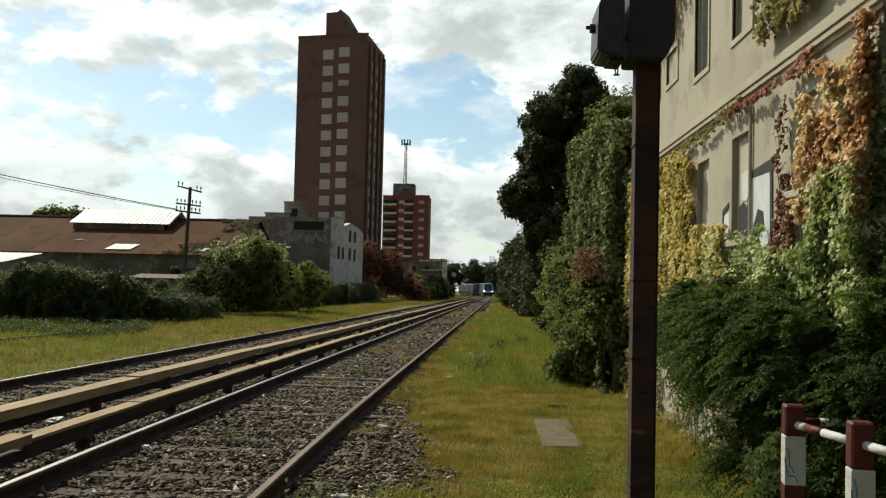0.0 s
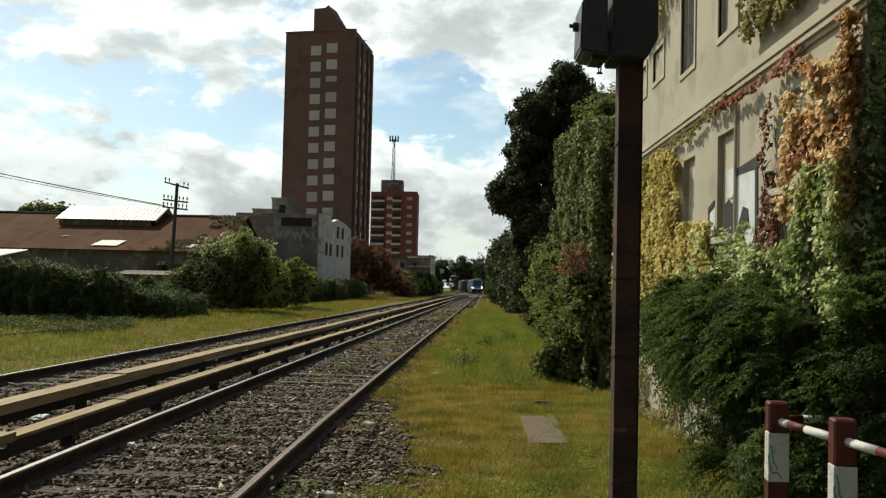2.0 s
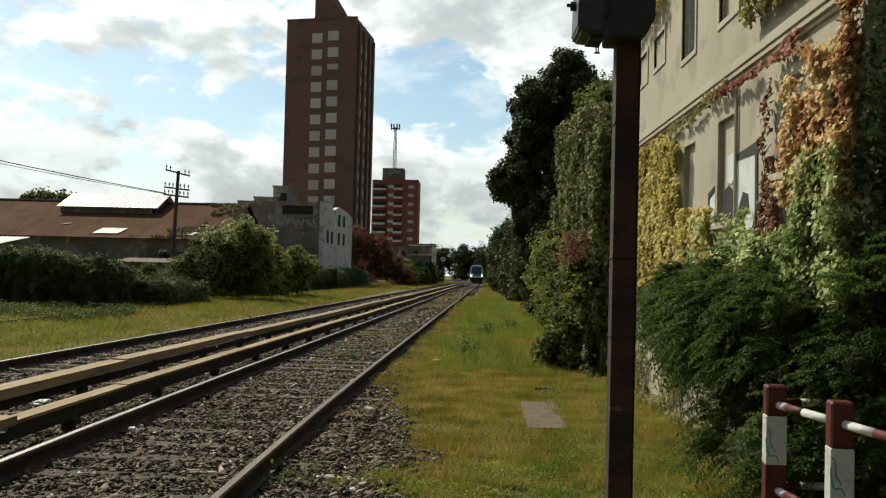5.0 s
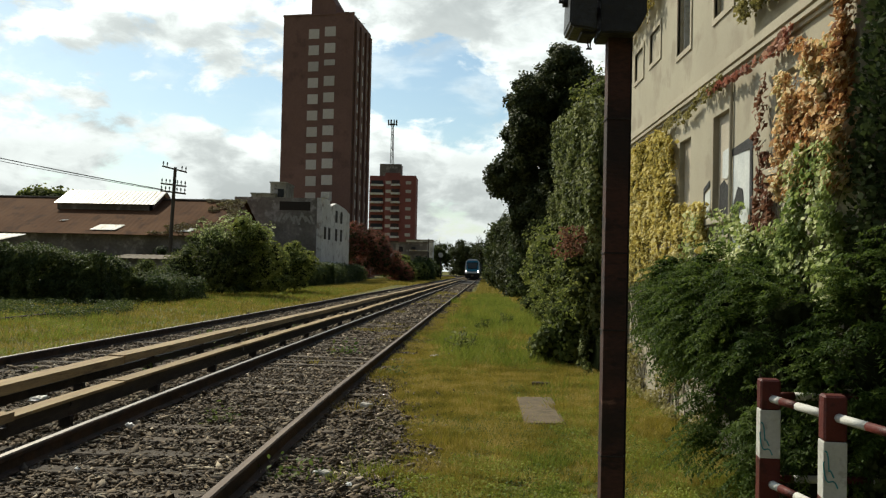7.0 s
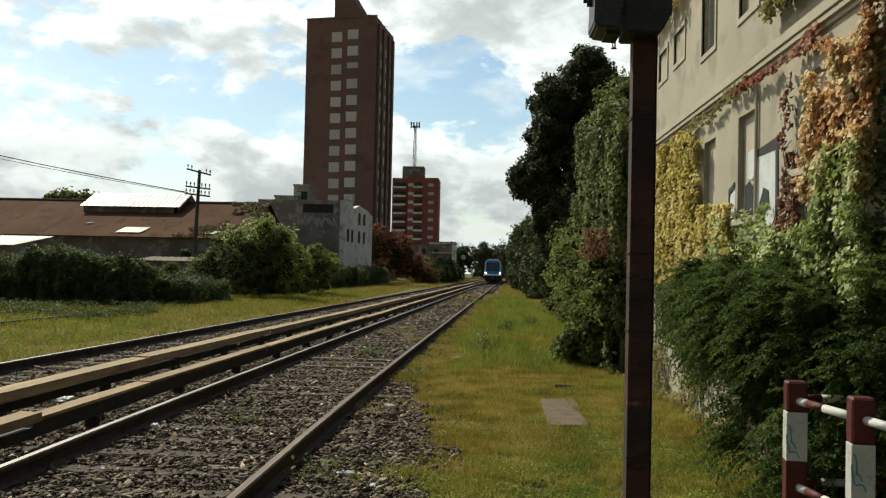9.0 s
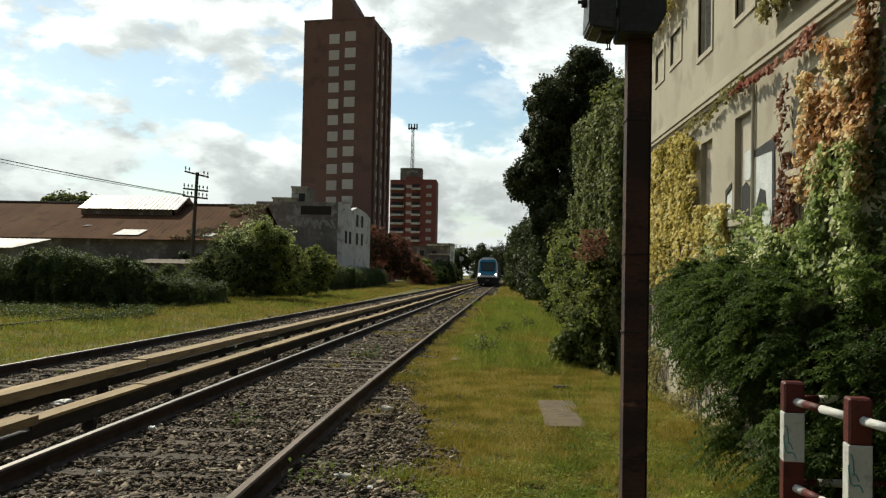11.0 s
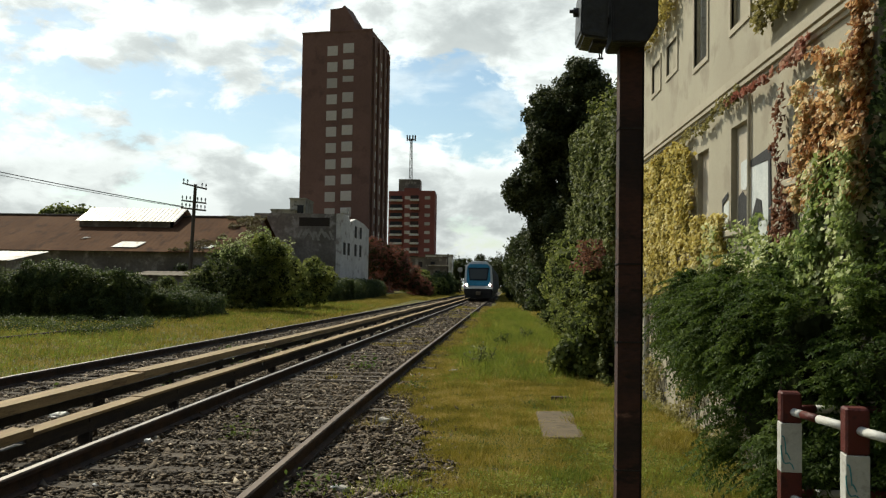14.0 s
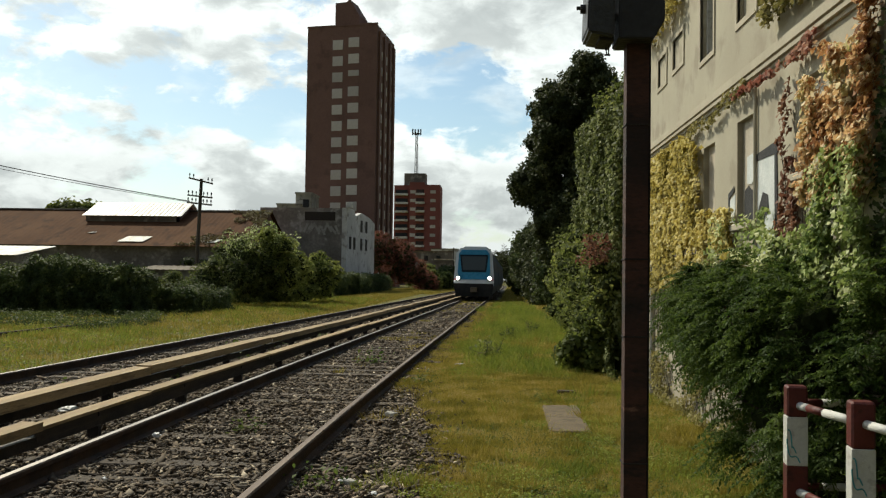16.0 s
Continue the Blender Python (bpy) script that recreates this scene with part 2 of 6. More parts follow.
GROUND = ground_material()
STONE = material("ballast_stone", [(0.088, 0.063, 0.04), (0.13, 0.098, 0.064), (0.055, 0.038, 0.024)], 9.0, 0.9, fine=60, grain=0.25, per_piece=((0.3, 0.25, 0.18), 0.4, 1.5))
BED = material("ballast_bed", [(0.03, 0.022, 0.015), (0.065, 0.049, 0.034), (0.018, 0.013, 0.009)], 9.0, 0.95, fine=30, grain=0.45, bump=1.0, bump_scale=22)
# rust tones darkened further to stand in for shade on the rail sides
RAIL_SIDE = material("rusty_rail", [(0.024, 0.016, 0.012), (0.055, 0.031, 0.02)], 5.0, 0.85, fine=60)
RAIL_TOP = material("worn_rail_head", [(0.17, 0.15, 0.135), (0.24, 0.215, 0.19)], 3.0, 0.5, 0.8, bump=0.05, stretch=(8, 0.3, 8), grain=0.1)
RAIL_DULL = material("dull_brown_rail_head", [(0.10, 0.07, 0.05), (0.15, 0.11, 0.08)], 3.0, 0.6, 0.4, bump=0.05, stretch=(8, 0.3, 8), grain=0.15)
SLEEPER = material("old_sleeper_timber", [(0.06, 0.044, 0.03), (0.105, 0.08, 0.057), (0.035, 0.026, 0.018)], 2.0, 0.92, fine=40, stretch=(0.6, 6, 6), per_object=0.25)
COVER = material("weathered_pale_board", [(0.245, 0.168, 0.08), (0.335, 0.24, 0.122), (0.165, 0.112, 0.058)], 1.2, 0.8, fine=30, stretch=(6, 0.5, 6), per_object=0.15)
COVER_DARK = material("very_dark_brown", [(0.03, 0.024, 0.02), (0.055, 0.043, 0.033)], 2.0, 0.85, fine=30, stretch=(6, 0.5, 6))
IRON = material("dark_iron", [(0.02, 0.018, 0.017), (0.045, 0.035, 0.03)], 5.0, 0.7, 0.3, fine=50)
SLAB = material("soiled_concrete", [(0.10, 0.074, 0.042), (0.125, 0.092, 0.054), (0.068, 0.054, 0.03)], 3.0, 0.92, fine=40, grain=0.2, spots=((0.07, 0.07, 0.03), 5.0, -0.05))
CONCRETE = material("old_concrete", [(0.15, 0.12, 0.085), (0.19, 0.155, 0.11), (0.1, 0.082, 0.06)], 3.0, 0.9, fine=50, grain=0.2)
PLASTER = material("beige_render", [(0.34, 0.305, 0.228), (0.385, 0.35, 0.262), (0.29, 0.255, 0.19)], 0.7, 0.92, fine=70, grain=0.07, bump=0.12, spots=((0.33, 0.28, 0.21), 1.3, -0.15))
PLASTER_TRIM = material("beige_trim_render", [(0.36, 0.32, 0.24), (0.42, 0.375, 0.285)], 1.5, 0.9, fine=60, grain=0.08, bump=0.12)
WALL_GREY = material("stained_grey_render", [(0.30, 0.28, 0.25), (0.42, 0.40, 0.36), (0.17, 0.155, 0.14)], 0.6, 0.95, fine=20, grain=0.15, spots=((0.55, 0.54, 0.5), 0.5, -0.2))
WALL_DARK = material("sooty_render", [(0.13, 0.115, 0.10), (0.22, 0.195, 0.175), (0.36, 0.33, 0.3)], 0.3, 0.95, fine=4, grain=0.2)
WALL_SOOT = material("blotched_sooty_render", [(0.17, 0.15, 0.13), (0.25, 0.225, 0.2), (0.4, 0.37, 0.34)], 0.35, 0.95, fine=4, grain=0.2, spots=((0.5, 0.47, 0.43), 0.55, -0.12))
WALL_WHITE = material("peeling_white_render", [(0.6, 0.58, 0.55), (0.72, 0.7, 0.67), (0.35, 0.31, 0.28)], 0.4, 0.95, fine=8, grain=0.15)
RUST_ROOF = material("rusty_corrugated_iron", [(0.088, 0.042, 0.021), (0.118, 0.06, 0.031), (0.062, 0.031, 0.018)], 0.35, 0.95, spec=0.05, fine=4, grain=0.15, stretch=(1, 0.4, 1))
PALE_ROOF = material("pale_corrugated_iron", [(0.72, 0.68, 0.58), (0.82, 0.79, 0.71), (0.5, 0.4, 0.26)], 0.45, 0.45, fine=6, grain=0.1, stretch=(1.5, 0.25, 1), spots=((0.36, 0.24, 0.14), 0.7, -0.1))
BRICK_TOWER = material("brown_brickwork", [(0.17, 0.098, 0.082), (0.203, 0.116, 0.097), (0.146, 0.085, 0.072)], 0.12, 0.9, fine=3, grain=0.1)
BRICK_RED = material("red_brickwork", [(0.225, 0.078, 0.068), (0.26, 0.092, 0.08)], 0.15, 0.9, fine=3, grain=0.1)
BLIND = material("pale_roller_shutter", [(0.50, 0.46, 0.43), (0.56, 0.52, 0.49)], 0.6, 0.6, fine=5, grain=0.06, per_object=0.12)
WHITE_PAINT = material("white_paint", [(0.46, 0.45, 0.41), (0.52, 0.51, 0.47), (0.36, 0.34, 0.3)], 6.0, 0.55, fine=60, grain=0.06, spots=((0.35, 0.3, 0.24), 14.0, -0.25))
RED_PAINT = material("dark_red_paint", [(0.07, 0.012, 0.009), (0.092, 0.016, 0.011), (0.048, 0.01, 0.008)], 6.0, 0.55, fine=60, grain=0.12, spots=((0.07, 0.03, 0.02), 16.0, -0.2))
POLE_RUST = material("rusty_painted_pole", [(0.026, 0.015, 0.012), (0.062, 0.026, 0.018), (0.014, 0.01, 0.009)], 2.2, 0.8, fine=40, grain=0.3, stretch=(1.2, 1.2, 3.0), spots=((0.17, 0.085, 0.06), 1.7, 0.02))
BOX_DARK = material("dark_grey_steel", [(0.03, 0.029, 0.03), (0.045, 0.043, 0.043)], 4.0, 0.6, 0.2, fine=40)
HOOD = material("grey_enamel", [(0.04, 0.04, 0.042), (0.06, 0.06, 0.062)], 4.0, 0.4, 0.0, fine=40)
WOOD_POST = material("grey_weathered_timber", [(0.06, 0.05, 0.042), (0.1, 0.085, 0.07)], 2.0, 0.9, fine=20, stretch=(5, 5, 0.5))
DARK_GLASS = glass_material("dark_glass", (0.02, 0.022, 0.025))
CAB_GLASS = glass_material("tinted_cab_glass", (0.06, 0.08, 0.095), 0.2)
SHUTTER = material("dull_metal_shutter", [(0.4, 0.35, 0.27), (0.46, 0.4, 0.31)], 3.0, 0.6, fine=40, grain=0.08)
BARK = material("bark", [(0.05, 0.04, 0.032), (0.09, 0.072, 0.058)], 4.0, 0.95, fine=25, stretch=(3, 3, 0.6), bump=0.8)
# near-black colours stand in for the shade inside dense leaves
SHADE_CORE = material("shaded_twigs", [(0.028, 0.035, 0.015), (0.05, 0.058, 0.024)], 3.0, 1.0, fine=20, spec=0.0)
# darker copy for the deep shade inside the feathery shrub
DEEP_SHADE_CORE = material("dense_shaded_twigs", [(0.014, 0.018, 0.008), (0.028, 0.034, 0.014)], 3.0, 1.0, fine=20, spec=0.0)
TRAIN_WHITE = material("train_white", [(0.7, 0.73, 0.75), (0.76, 0.79, 0.81)], 0.5, 0.4, fine=8, grain=0.04, bump=0.0)
TRAIN_BLUE = material("train_blue", [(0.05, 0.27, 0.46), (0.06, 0.31, 0.52)], 0.5, 0.3, fine=8, grain=0.06, bump=0.0)
# near-black blue: paints shade on the sides, and colours the windscreen surround
TRAIN_SIDE = material("train_dark_blue_and_shade", [(0.012, 0.026, 0.04), (0.018, 0.035, 0.05)], 0.5, 0.85, fine=8, grain=0.06, bump=0.0)
TRAIN_DARK = material("train_underside", [(0.012, 0.012, 0.012), (0.03, 0.028, 0.026)], 1.0, 0.8, fine=8)
LITTER = material("white_plastic_litter", [(0.68, 0.67, 0.65), (0.8, 0.8, 0.78)], 9.0, 0.5, fine=50, grain=0.1)
LAMP = glow_material("headlight_glow", (1.0, 0.95, 0.86), 14.0)
TAIL = glow_material("red_lamp_glow", (1.0, 0.06, 0.1), 0.25)

LEAF_DARK = leaf_material("dark_evergreen_leaf", [(0.028, 0.044, 0.015), (0.056, 0.075, 0.024), (0.095, 0.115, 0.035)], scale=0.5)
# evergreen tones darkened to stand in for trees seen against the light
LEAF_BACKLIT = leaf_material("backlit_dark_leaf", [(0.022, 0.032, 0.012), (0.045, 0.056, 0.02), (0.10, 0.11, 0.042)], through=0.25, scale=1.5)
# the palest ivy tone stands in for light and gloss on single leaves
LEAF_IVY = leaf_material("highlight_flecked_ivy_leaf", [(0.034, 0.048, 0.014), (0.10, 0.118, 0.033), (0.32, 0.34, 0.15)], scale=3.0)
LEAF_MID = leaf_material("green_leaf", [(0.055, 0.075, 0.018), (0.13, 0.155, 0.036), (0.27, 0.285, 0.08)], scale=0.6, through=0.5)
LEAF_BUSH = leaf_material("feathery_green_leaf", [(0.03, 0.055, 0.012), (0.06, 0.095, 0.018), (0.12, 0.165, 0.03)], scale=3.0, through=0.45)
LEAF_DRY = leaf_material("dry_creeper_leaf", [(0.07, 0.05, 0.025), (0.13, 0.10, 0.045), (0.2, 0.18, 0.07)], scale=0.6)
# shrub green darkened to stand in for backlit, shaded foliage
LEAF_SHADY = leaf_material("shade_toned_shrub_leaf", [(0.04, 0.056, 0.018), (0.085, 0.105, 0.03), (0.17, 0.185, 0.055)], scale=0.6, through=0.45)
# lighter shrub green stands in for foliage that the sun strikes
LEAF_SUNNY = leaf_material("sun_toned_shrub_leaf", [(0.08, 0.10, 0.024), (0.17, 0.195, 0.045), (0.34, 0.35, 0.10)], scale=0.8, through=0.55)
LEAF_OLIVE = leaf_material("vine_olive_leaf", [(0.13, 0.12, 0.035), (0.24, 0.21, 0.075), (0.34, 0.3, 0.13)], scale=2.0)
LEAF_HEDGE = leaf_material("hedge_leaf", [(0.03, 0.046, 0.015), (0.052, 0.074, 0.022), (0.115, 0.135, 0.04)], scale=0.9)
# palest tones of the next three stand in for highlights on sunlit leaves
LEAF_VINE = leaf_material("vine_green_leaf", [(0.09, 0.14, 0.04), (0.3, 0.36, 0.11), (0.74, 0.75, 0.46)], scale=3.0)
LEAF_YELLOW = leaf_material("vine_yellow_leaf", [(0.14, 0.125, 0.03), (0.40, 0.32, 0.08), (0.58, 0.49, 0.17), (0.74, 0.66, 0.36)], scale=3.0)
LEAF_ORANGE = leaf_material("vine_orange_leaf", [(0.15, 0.06, 0.028), (0.42, 0.21, 0.085), (0.62, 0.41, 0.2), (0.85, 0.74, 0.5), (0.42, 0.4, 0.17)], scale=3.0)
LEAF_RED = leaf_material("vine_red_leaf", [(0.2, 0.065, 0.045), (0.3, 0.12, 0.085), (0.44, 0.27, 0.19)], scale=1.5)
LEAF_REDDISH = leaf_material("dull_red_leaf", [(0.11, 0.045, 0.03), (0.17, 0.075, 0.048), (0.24, 0.13, 0.08)], scale=2.0)
LEAF_RUST = leaf_material("rust_red_leaf", [(0.10, 0.046, 0.034), (0.16, 0.066, 0.046), (0.28, 0.10, 0.06)], scale=0.4, through=0.5)
GRASS_BLADE = leaf_material("grass_blade", [(0.13, 0.125, 0.02), (0.26, 0.222, 0.035), (0.36, 0.285, 0.058), (0.52, 0.40, 0.15)], rough=0.7, through=0.3, scale=1.7, spec=0.15)
GRASS_GREEN = leaf_material("fresh_grass_blade", [(0.10, 0.145, 0.022), (0.21, 0.252, 0.038), (0.32, 0.335, 0.065)], rough=0.7, through=0.35, scale=1.9, spec=0.15)
WEED = leaf_material("weed_leaf", [(0.05, 0.085, 0.02), (0.10, 0.14, 0.032), (0.17, 0.2, 0.05)], scale=3.0)


# ---- building blocks ----
def part(name, bm, mat, parent=None, label="", smooth=False):
    """Link a bmesh as one mesh object, under a thing or a part if given."""
    me = bpy.data.meshes.new(name)
    bm.to_mesh(me)
    bm.free()
    me.materials.append(mat)
    if smooth:
        for p in me.polygons:
            p.use_smooth = True
    ob = new(name, me)
    ob.parent = parent
    if label:
        tagged(ob, label)
    return ob


def box(bm, x0, x1, y0, y1, z0, z1, bevel=0.0):
    r = bmesh.ops.create_cube(bm, size=1.0)
    vs = r["verts"]
    for v in vs:
        v.co = Vector(((x0 + x1) / 2 + v.co.x * (x1 - x0), (y0 + y1) / 2 + v.co.y * (y1 - y0), (z0 + z1) / 2 + v.co.z * (z1 - z0)))
    if bevel:
        edges = list({e for v in vs for e in v.link_edges})
        bmesh.ops.bevel(bm, geom=edges, offset=bevel, segments=1, affect="EDGES")
    return bm


def one_box(name, dims, mat, parent=None, label="", bevel=0.006):
    return part(name, box(bmesh.new(), *dims, bevel=bevel), mat, parent, label)


def tube(bm, a, b, r0, r1=None, sides=10, caps=True):
    """A round bar from a to b."""
    a, b = Vector(a), Vector(b)
    r1 = r0 if r1 is None else r1
    q = (b - a).to_track_quat("Z", "Y").to_matrix().to_4x4()
    bmesh.ops.create_cone(bm, cap_ends=caps, segments=sides, radius1=r0, radius2=r1, depth=(b - a).length,
                          matrix=Matrix.Translation((a + b) / 2) @ q)
    return bm


def hull_path(name, profile, path, mat, parent=None, label="", closed=True):
    """Sweep a profile of (across, up) along a path of (x, y, z), upright, with end caps."""
    path = [Vector(p) for p in path]
    verts, faces, n = [], [], len(profile)
    for i, p in enumerate(path):
        d = path[min(i + 1, len(path) - 1)] - path[max(i - 1, 0)]
        side = Vector((d.y, -d.x, 0)).normalized()
        verts += [p + side * u + Vector((0, 0, w)) for u, w in profile]
    for i in range(len(path) - 1):
        for j in range(n if closed else n - 1):
            a, b = i * n + j, i * n + (j + 1) % n
            faces.append((a, b, b + n, a + n))
    if closed:
        faces.append(tuple(range(n))[::-1])
        faces.append(tuple((len(path) - 1) * n + j for j in range(n)))
    me = bpy.data.meshes.new(name)
    me.from_pydata(verts, [], faces)
    me.materials.append(mat)
    ob = new(name, me)
    ob.parent = parent
    if label:
        tagged(ob, label)
    return ob


def empty(name, m=None):
    ob = new(name)
    ob.empty_display_size = 0.2
    if m is not None:
        ob.matrix_basis = m
    return ob


def quads(name, co, mat, parent=None, label="", corners=4):
    """One mesh of separate quads or triangles: co is (n, corners, 3)."""
    n = len(co)
    me = bpy.data.meshes.new(name)
    me.vertices.add(n * corners)
    me.vertices.foreach_set("co", np.asarray(co, dtype=np.float32).ravel())
    me.loops.add(n * corners)
    me.loops.foreach_set("vertex_index", np.arange(n * corners, dtype=np.int32))
    me.polygons.add(n)
    me.polygons.foreach_set("loop_start", np.arange(0, n * corners, corners, dtype=np.int32))
    me.polygons.foreach_set("loop_total", np.full(n, corners, dtype=np.int32))
    me.update(calc_edges=True)
    me.materials.append(mat)
    ob = new(name, me)
    ob.parent = parent
    if label:
        tagged(ob, label)
    return ob


def _mix(ix, iy, iz):
    h = (ix * 374761393 + iy * 668265263 + iz * 2147483647) & 0xFFFFFFFF
    h = ((h ^ (h >> 13)) * 1274126177) & 0xFFFFFFFF
    return ((h ^ (h >> 16)) & 0xFFFF) / 32767.5 - 1.0


def soft_noise(x, y, z=0.0):
    """Smooth noise between -1 and 1 for whole arrays of places."""
    x, y = np.asarray(x, float), np.asarray(y, float)
    z = np.asarray(z, float) + np.zeros_like(x)
    ix, iy, iz = (np.floor(a).astype(np.int64) for a in (x, y, z))
    fx, fy, fz = x - ix, y - iy, z - iz
    fx, fy, fz = (a * a * (3 - 2 * a) for a in (fx, fy, fz))
    out = 0.0
    for dx in (0, 1):
        for dy in (0, 1):
            for dz in (0, 1):
                w = (fx if dx else 1 - fx) * (fy if dy else 1 - fy) * (fz if dz else 1 - fz)
                out = out + w * _mix(ix + dx, iy + dy, iz + dz)
    return out


def patchy(x, y, seed):
    """Uneven patches at three scales, turned away from the axes."""
    x, y = np.asarray(x, float), np.asarray(y, float)
    u, v = 0.8 * x - 0.6 * y, 0.6 * x + 0.8 * y
    u = u + 0.5 * soft_noise(v * 1.3, u * 1.3, seed + 0.5)
    return 0.55 * soft_noise(u * 0.8, v * 0.8, seed + 0.3) + 0.4 * soft_noise(v * 2.3, u * 2.3, seed + 1.7) + 0.25 * soft_noise(u * 6.1, v * 6.1, seed + 2.9)


def unit(v):
    return v / np.maximum(np.linalg.norm(v, axis=1, keepdims=True), 1e-9)


def leaf_corners(rng, where, facing, size, long=1.5, droop=0.0, spread=0.7):
    """Corners of kite-shaped leaves at the points, turned about the facing by chance."""
    n = len(where)
    normal = unit(facing + rng.normal(0, spread, (n, 3)))
    other = rng.normal(0, 1, (n, 3))
    other[:, 2] -= droop
    along = unit(other - normal * (other * normal).sum(1, keepdims=True))
    across = np.cross(normal, along)
    s = size * rng.uniform(0.6, 1.3, (n, 1))
    base = where - along * s * long * 0.5
    tip = where + along * s * long * 0.5
    mid = where - along * s * 0.1 + normal * s * 0.12
    return np.stack([base, mid + across * s * 0.5, tip, mid - across * s * 0.5], axis=1)


def lumps(rng, blobs, count, deep=0.25):
    """Points in the outer shell of ellipsoids (x, y, z, rx, ry, rz), with their outward directions; none inside another blob."""
    blobs = np.array(blobs, dtype=float)
    area = (blobs[:, 3] * blobs[:, 4] + blobs[:, 4] * blobs[:, 5] + blobs[:, 3] * blobs[:, 5])
    pick = rng.choice(len(blobs), count, p=area / area.sum())
    d = unit(rng.normal(0, 1, (count, 3)))
    r = 1 - deep * rng.random((count, 1)) ** 1.5 + rng.normal(0, 0.05, (count, 1))
    b = blobs[pick]
    p = b[:, :3] + d * r * b[:, 3:]
    keep = np.ones(count, bool)
    for o in blobs:
        q = ((p - o[:3]) / (o[3:] * 0.72)) ** 2
        keep &= q.sum(1) > 1
    return p[keep], unit(d / b[:, 3:])[keep]


def core(name, blobs, mat, parent, shrink=0.8, seed=0, fine=2, ragged=0.0):
    """The dense inside of a bush: lumpy closed bodies inside the leaves, joined in one mesh; their near-black colour
    paints the shade there.
    """
    bm = bmesh.new()
    for i, (x, y, z, rx, ry, rz) in enumerate(blobs):
        r = bmesh.ops.create_icosphere(bm, subdivisions=fine, radius=1.0)
        for v in r["verts"]:
            c = v.co.copy()
            f = shrink * (0.9 + 0.22 * noise.noise(c * 1.7 + Vector((i * 3.1, seed, 0))) + ragged * noise.noise(c * 9 + Vector((i, 0, 0))))
            v.co = Vector((x + c.x * rx * f, y + c.y * ry * f, max(z + c.z * rz * f, 0.0)))
    return tagged(part(name, bm, mat, parent), kind="stuff")


def clump_blobs(rng, main, count, size, low=-0.6):
    """Break a few large ellipsoids up into a lumpy outline of smaller ones."""
    out = []
    for x, y, z, rx, ry, rz in main:
        out.append((x, y, z, rx * 0.8, ry * 0.8, rz * 0.8))
        d = unit(rng.normal(0, 1, (count, 3)))
        d[:, 2] = np.maximum(d[:, 2], low)
        for v in d:
            s = size * rng.uniform(0.6, 1.35)
            f = rng.uniform(0.72, 1.0)
            out.append((x + v[0] * rx * f, y + v[1] * ry * f, z + v[2] * rz * f,
                        s * rng.uniform(0.8, 1.2), s * rng.uniform(0.8, 1.2), s * rng.uniform(0.6, 0.95)))
    return out


def bush(name, label, category, main, leaves, size, mat, seed, clumps=14, clump=0.5, long=1.5, droop=0.3, kind="", group="", core_mat=None, deep=0.3, shrink=0.72):
    """A shrub: an inner mass of twigs, coloured dark as shade, and a skin of leaves."""
    rng = np.random.default_rng(seed)
    thing = empty(name)
    tagged(thing, label, category, group, kind)
    blobs = clump_blobs(rng, main, clumps, clump)
    core("branchwork", blobs, core_mat or SHADE_CORE, thing, shrink, seed)
    p, d = lumps(rng, blobs, leaves, deep)
    ok = p[:, 2] > 0.02
    quads("leaves", leaf_corners(rng, p[ok], d[ok] + np.array([0, 0, 0.4]), size, long, droop), mat, thing)
    return thing


def limb(bm, a, b, r0, r1, rng, bends=4, wobble=0.12):
    a, b = Vector(a), Vector(b)
    last, lr = a, r0
    for i in range(1, bends + 1):
        f = i / bends
        p = a.lerp(b, f)
        if i < bends:
            p += Vector(rng.normal(0, wobble * (b - a).length / bends, 3))
        r = r0 + (r1 - r0) * f
        tube(bm, last, p, lr, r, 7)
        last, lr = p, r


def tree(name, label, at, trunk_top, radius, main, leaves, size, mat, seed, clumps=22, clump=0.8, group="", shrink=0.62, droop=0.4):
    """A tree: tapered trunk with limbs into every large mass of its crown, and a crown of leaf clumps with gaps."""
    rng = np.random.default_rng(seed)
    thing = empty(name)
    tagged(thing, label, "tree", group)
    bm = bmesh.new()
    top = Vector(trunk_top)
    limb(bm, at, top, radius, radius * 0.62, rng, 5, 0.1)
    for x, y, z, rx, ry, rz in main:
        limb(bm, top, (x, y, z + rz * 0.3), radius * 0.5, radius * 0.1, rng, 4, 0.2)
        for _ in range(3):
            v = rng.normal(0, 0.5, 3)
            limb(bm, (x, y, z), (x + v[0] * rx, y + v[1] * ry, z + v[2] * rz), radius * 0.22, radius * 0.05, rng, 3, 0.2)
    part("trunk", bm, BARK, thing)
    blobs = clump_blobs(rng, main, clumps, clump, -1.0)
    crown = core("branchwork", blobs, SHADE_CORE, thing, shrink, seed)
    p, d = lumps(rng, blobs, leaves, 0.35)
    # loose sprays past the clumps fray the outline
    big = np.array(main)
    big[:, 3:] *= 1.02
    loose = rng.normal(0, 1, (len(main) * 46, 3))
    which = np.repeat(np.arange(len(main)), 46)
    seat = big[which, :3] + unit(loose) * big[which, 3:] * rng.uniform(0.9, 1.16, (len(which), 1))
    pick = rng.integers(0, len(seat), leaves // 6)
    p = np.concatenate([p, seat[pick] + rng.normal(0, clump * 0.28, (len(pick), 3))])
    d = np.concatenate([d, unit(loose)[pick]])
    quads("crown", leaf_corners(rng, p, d + np.array([0, 0, 0.4]), size, 1.6, droop), mat, thing)
    return thing


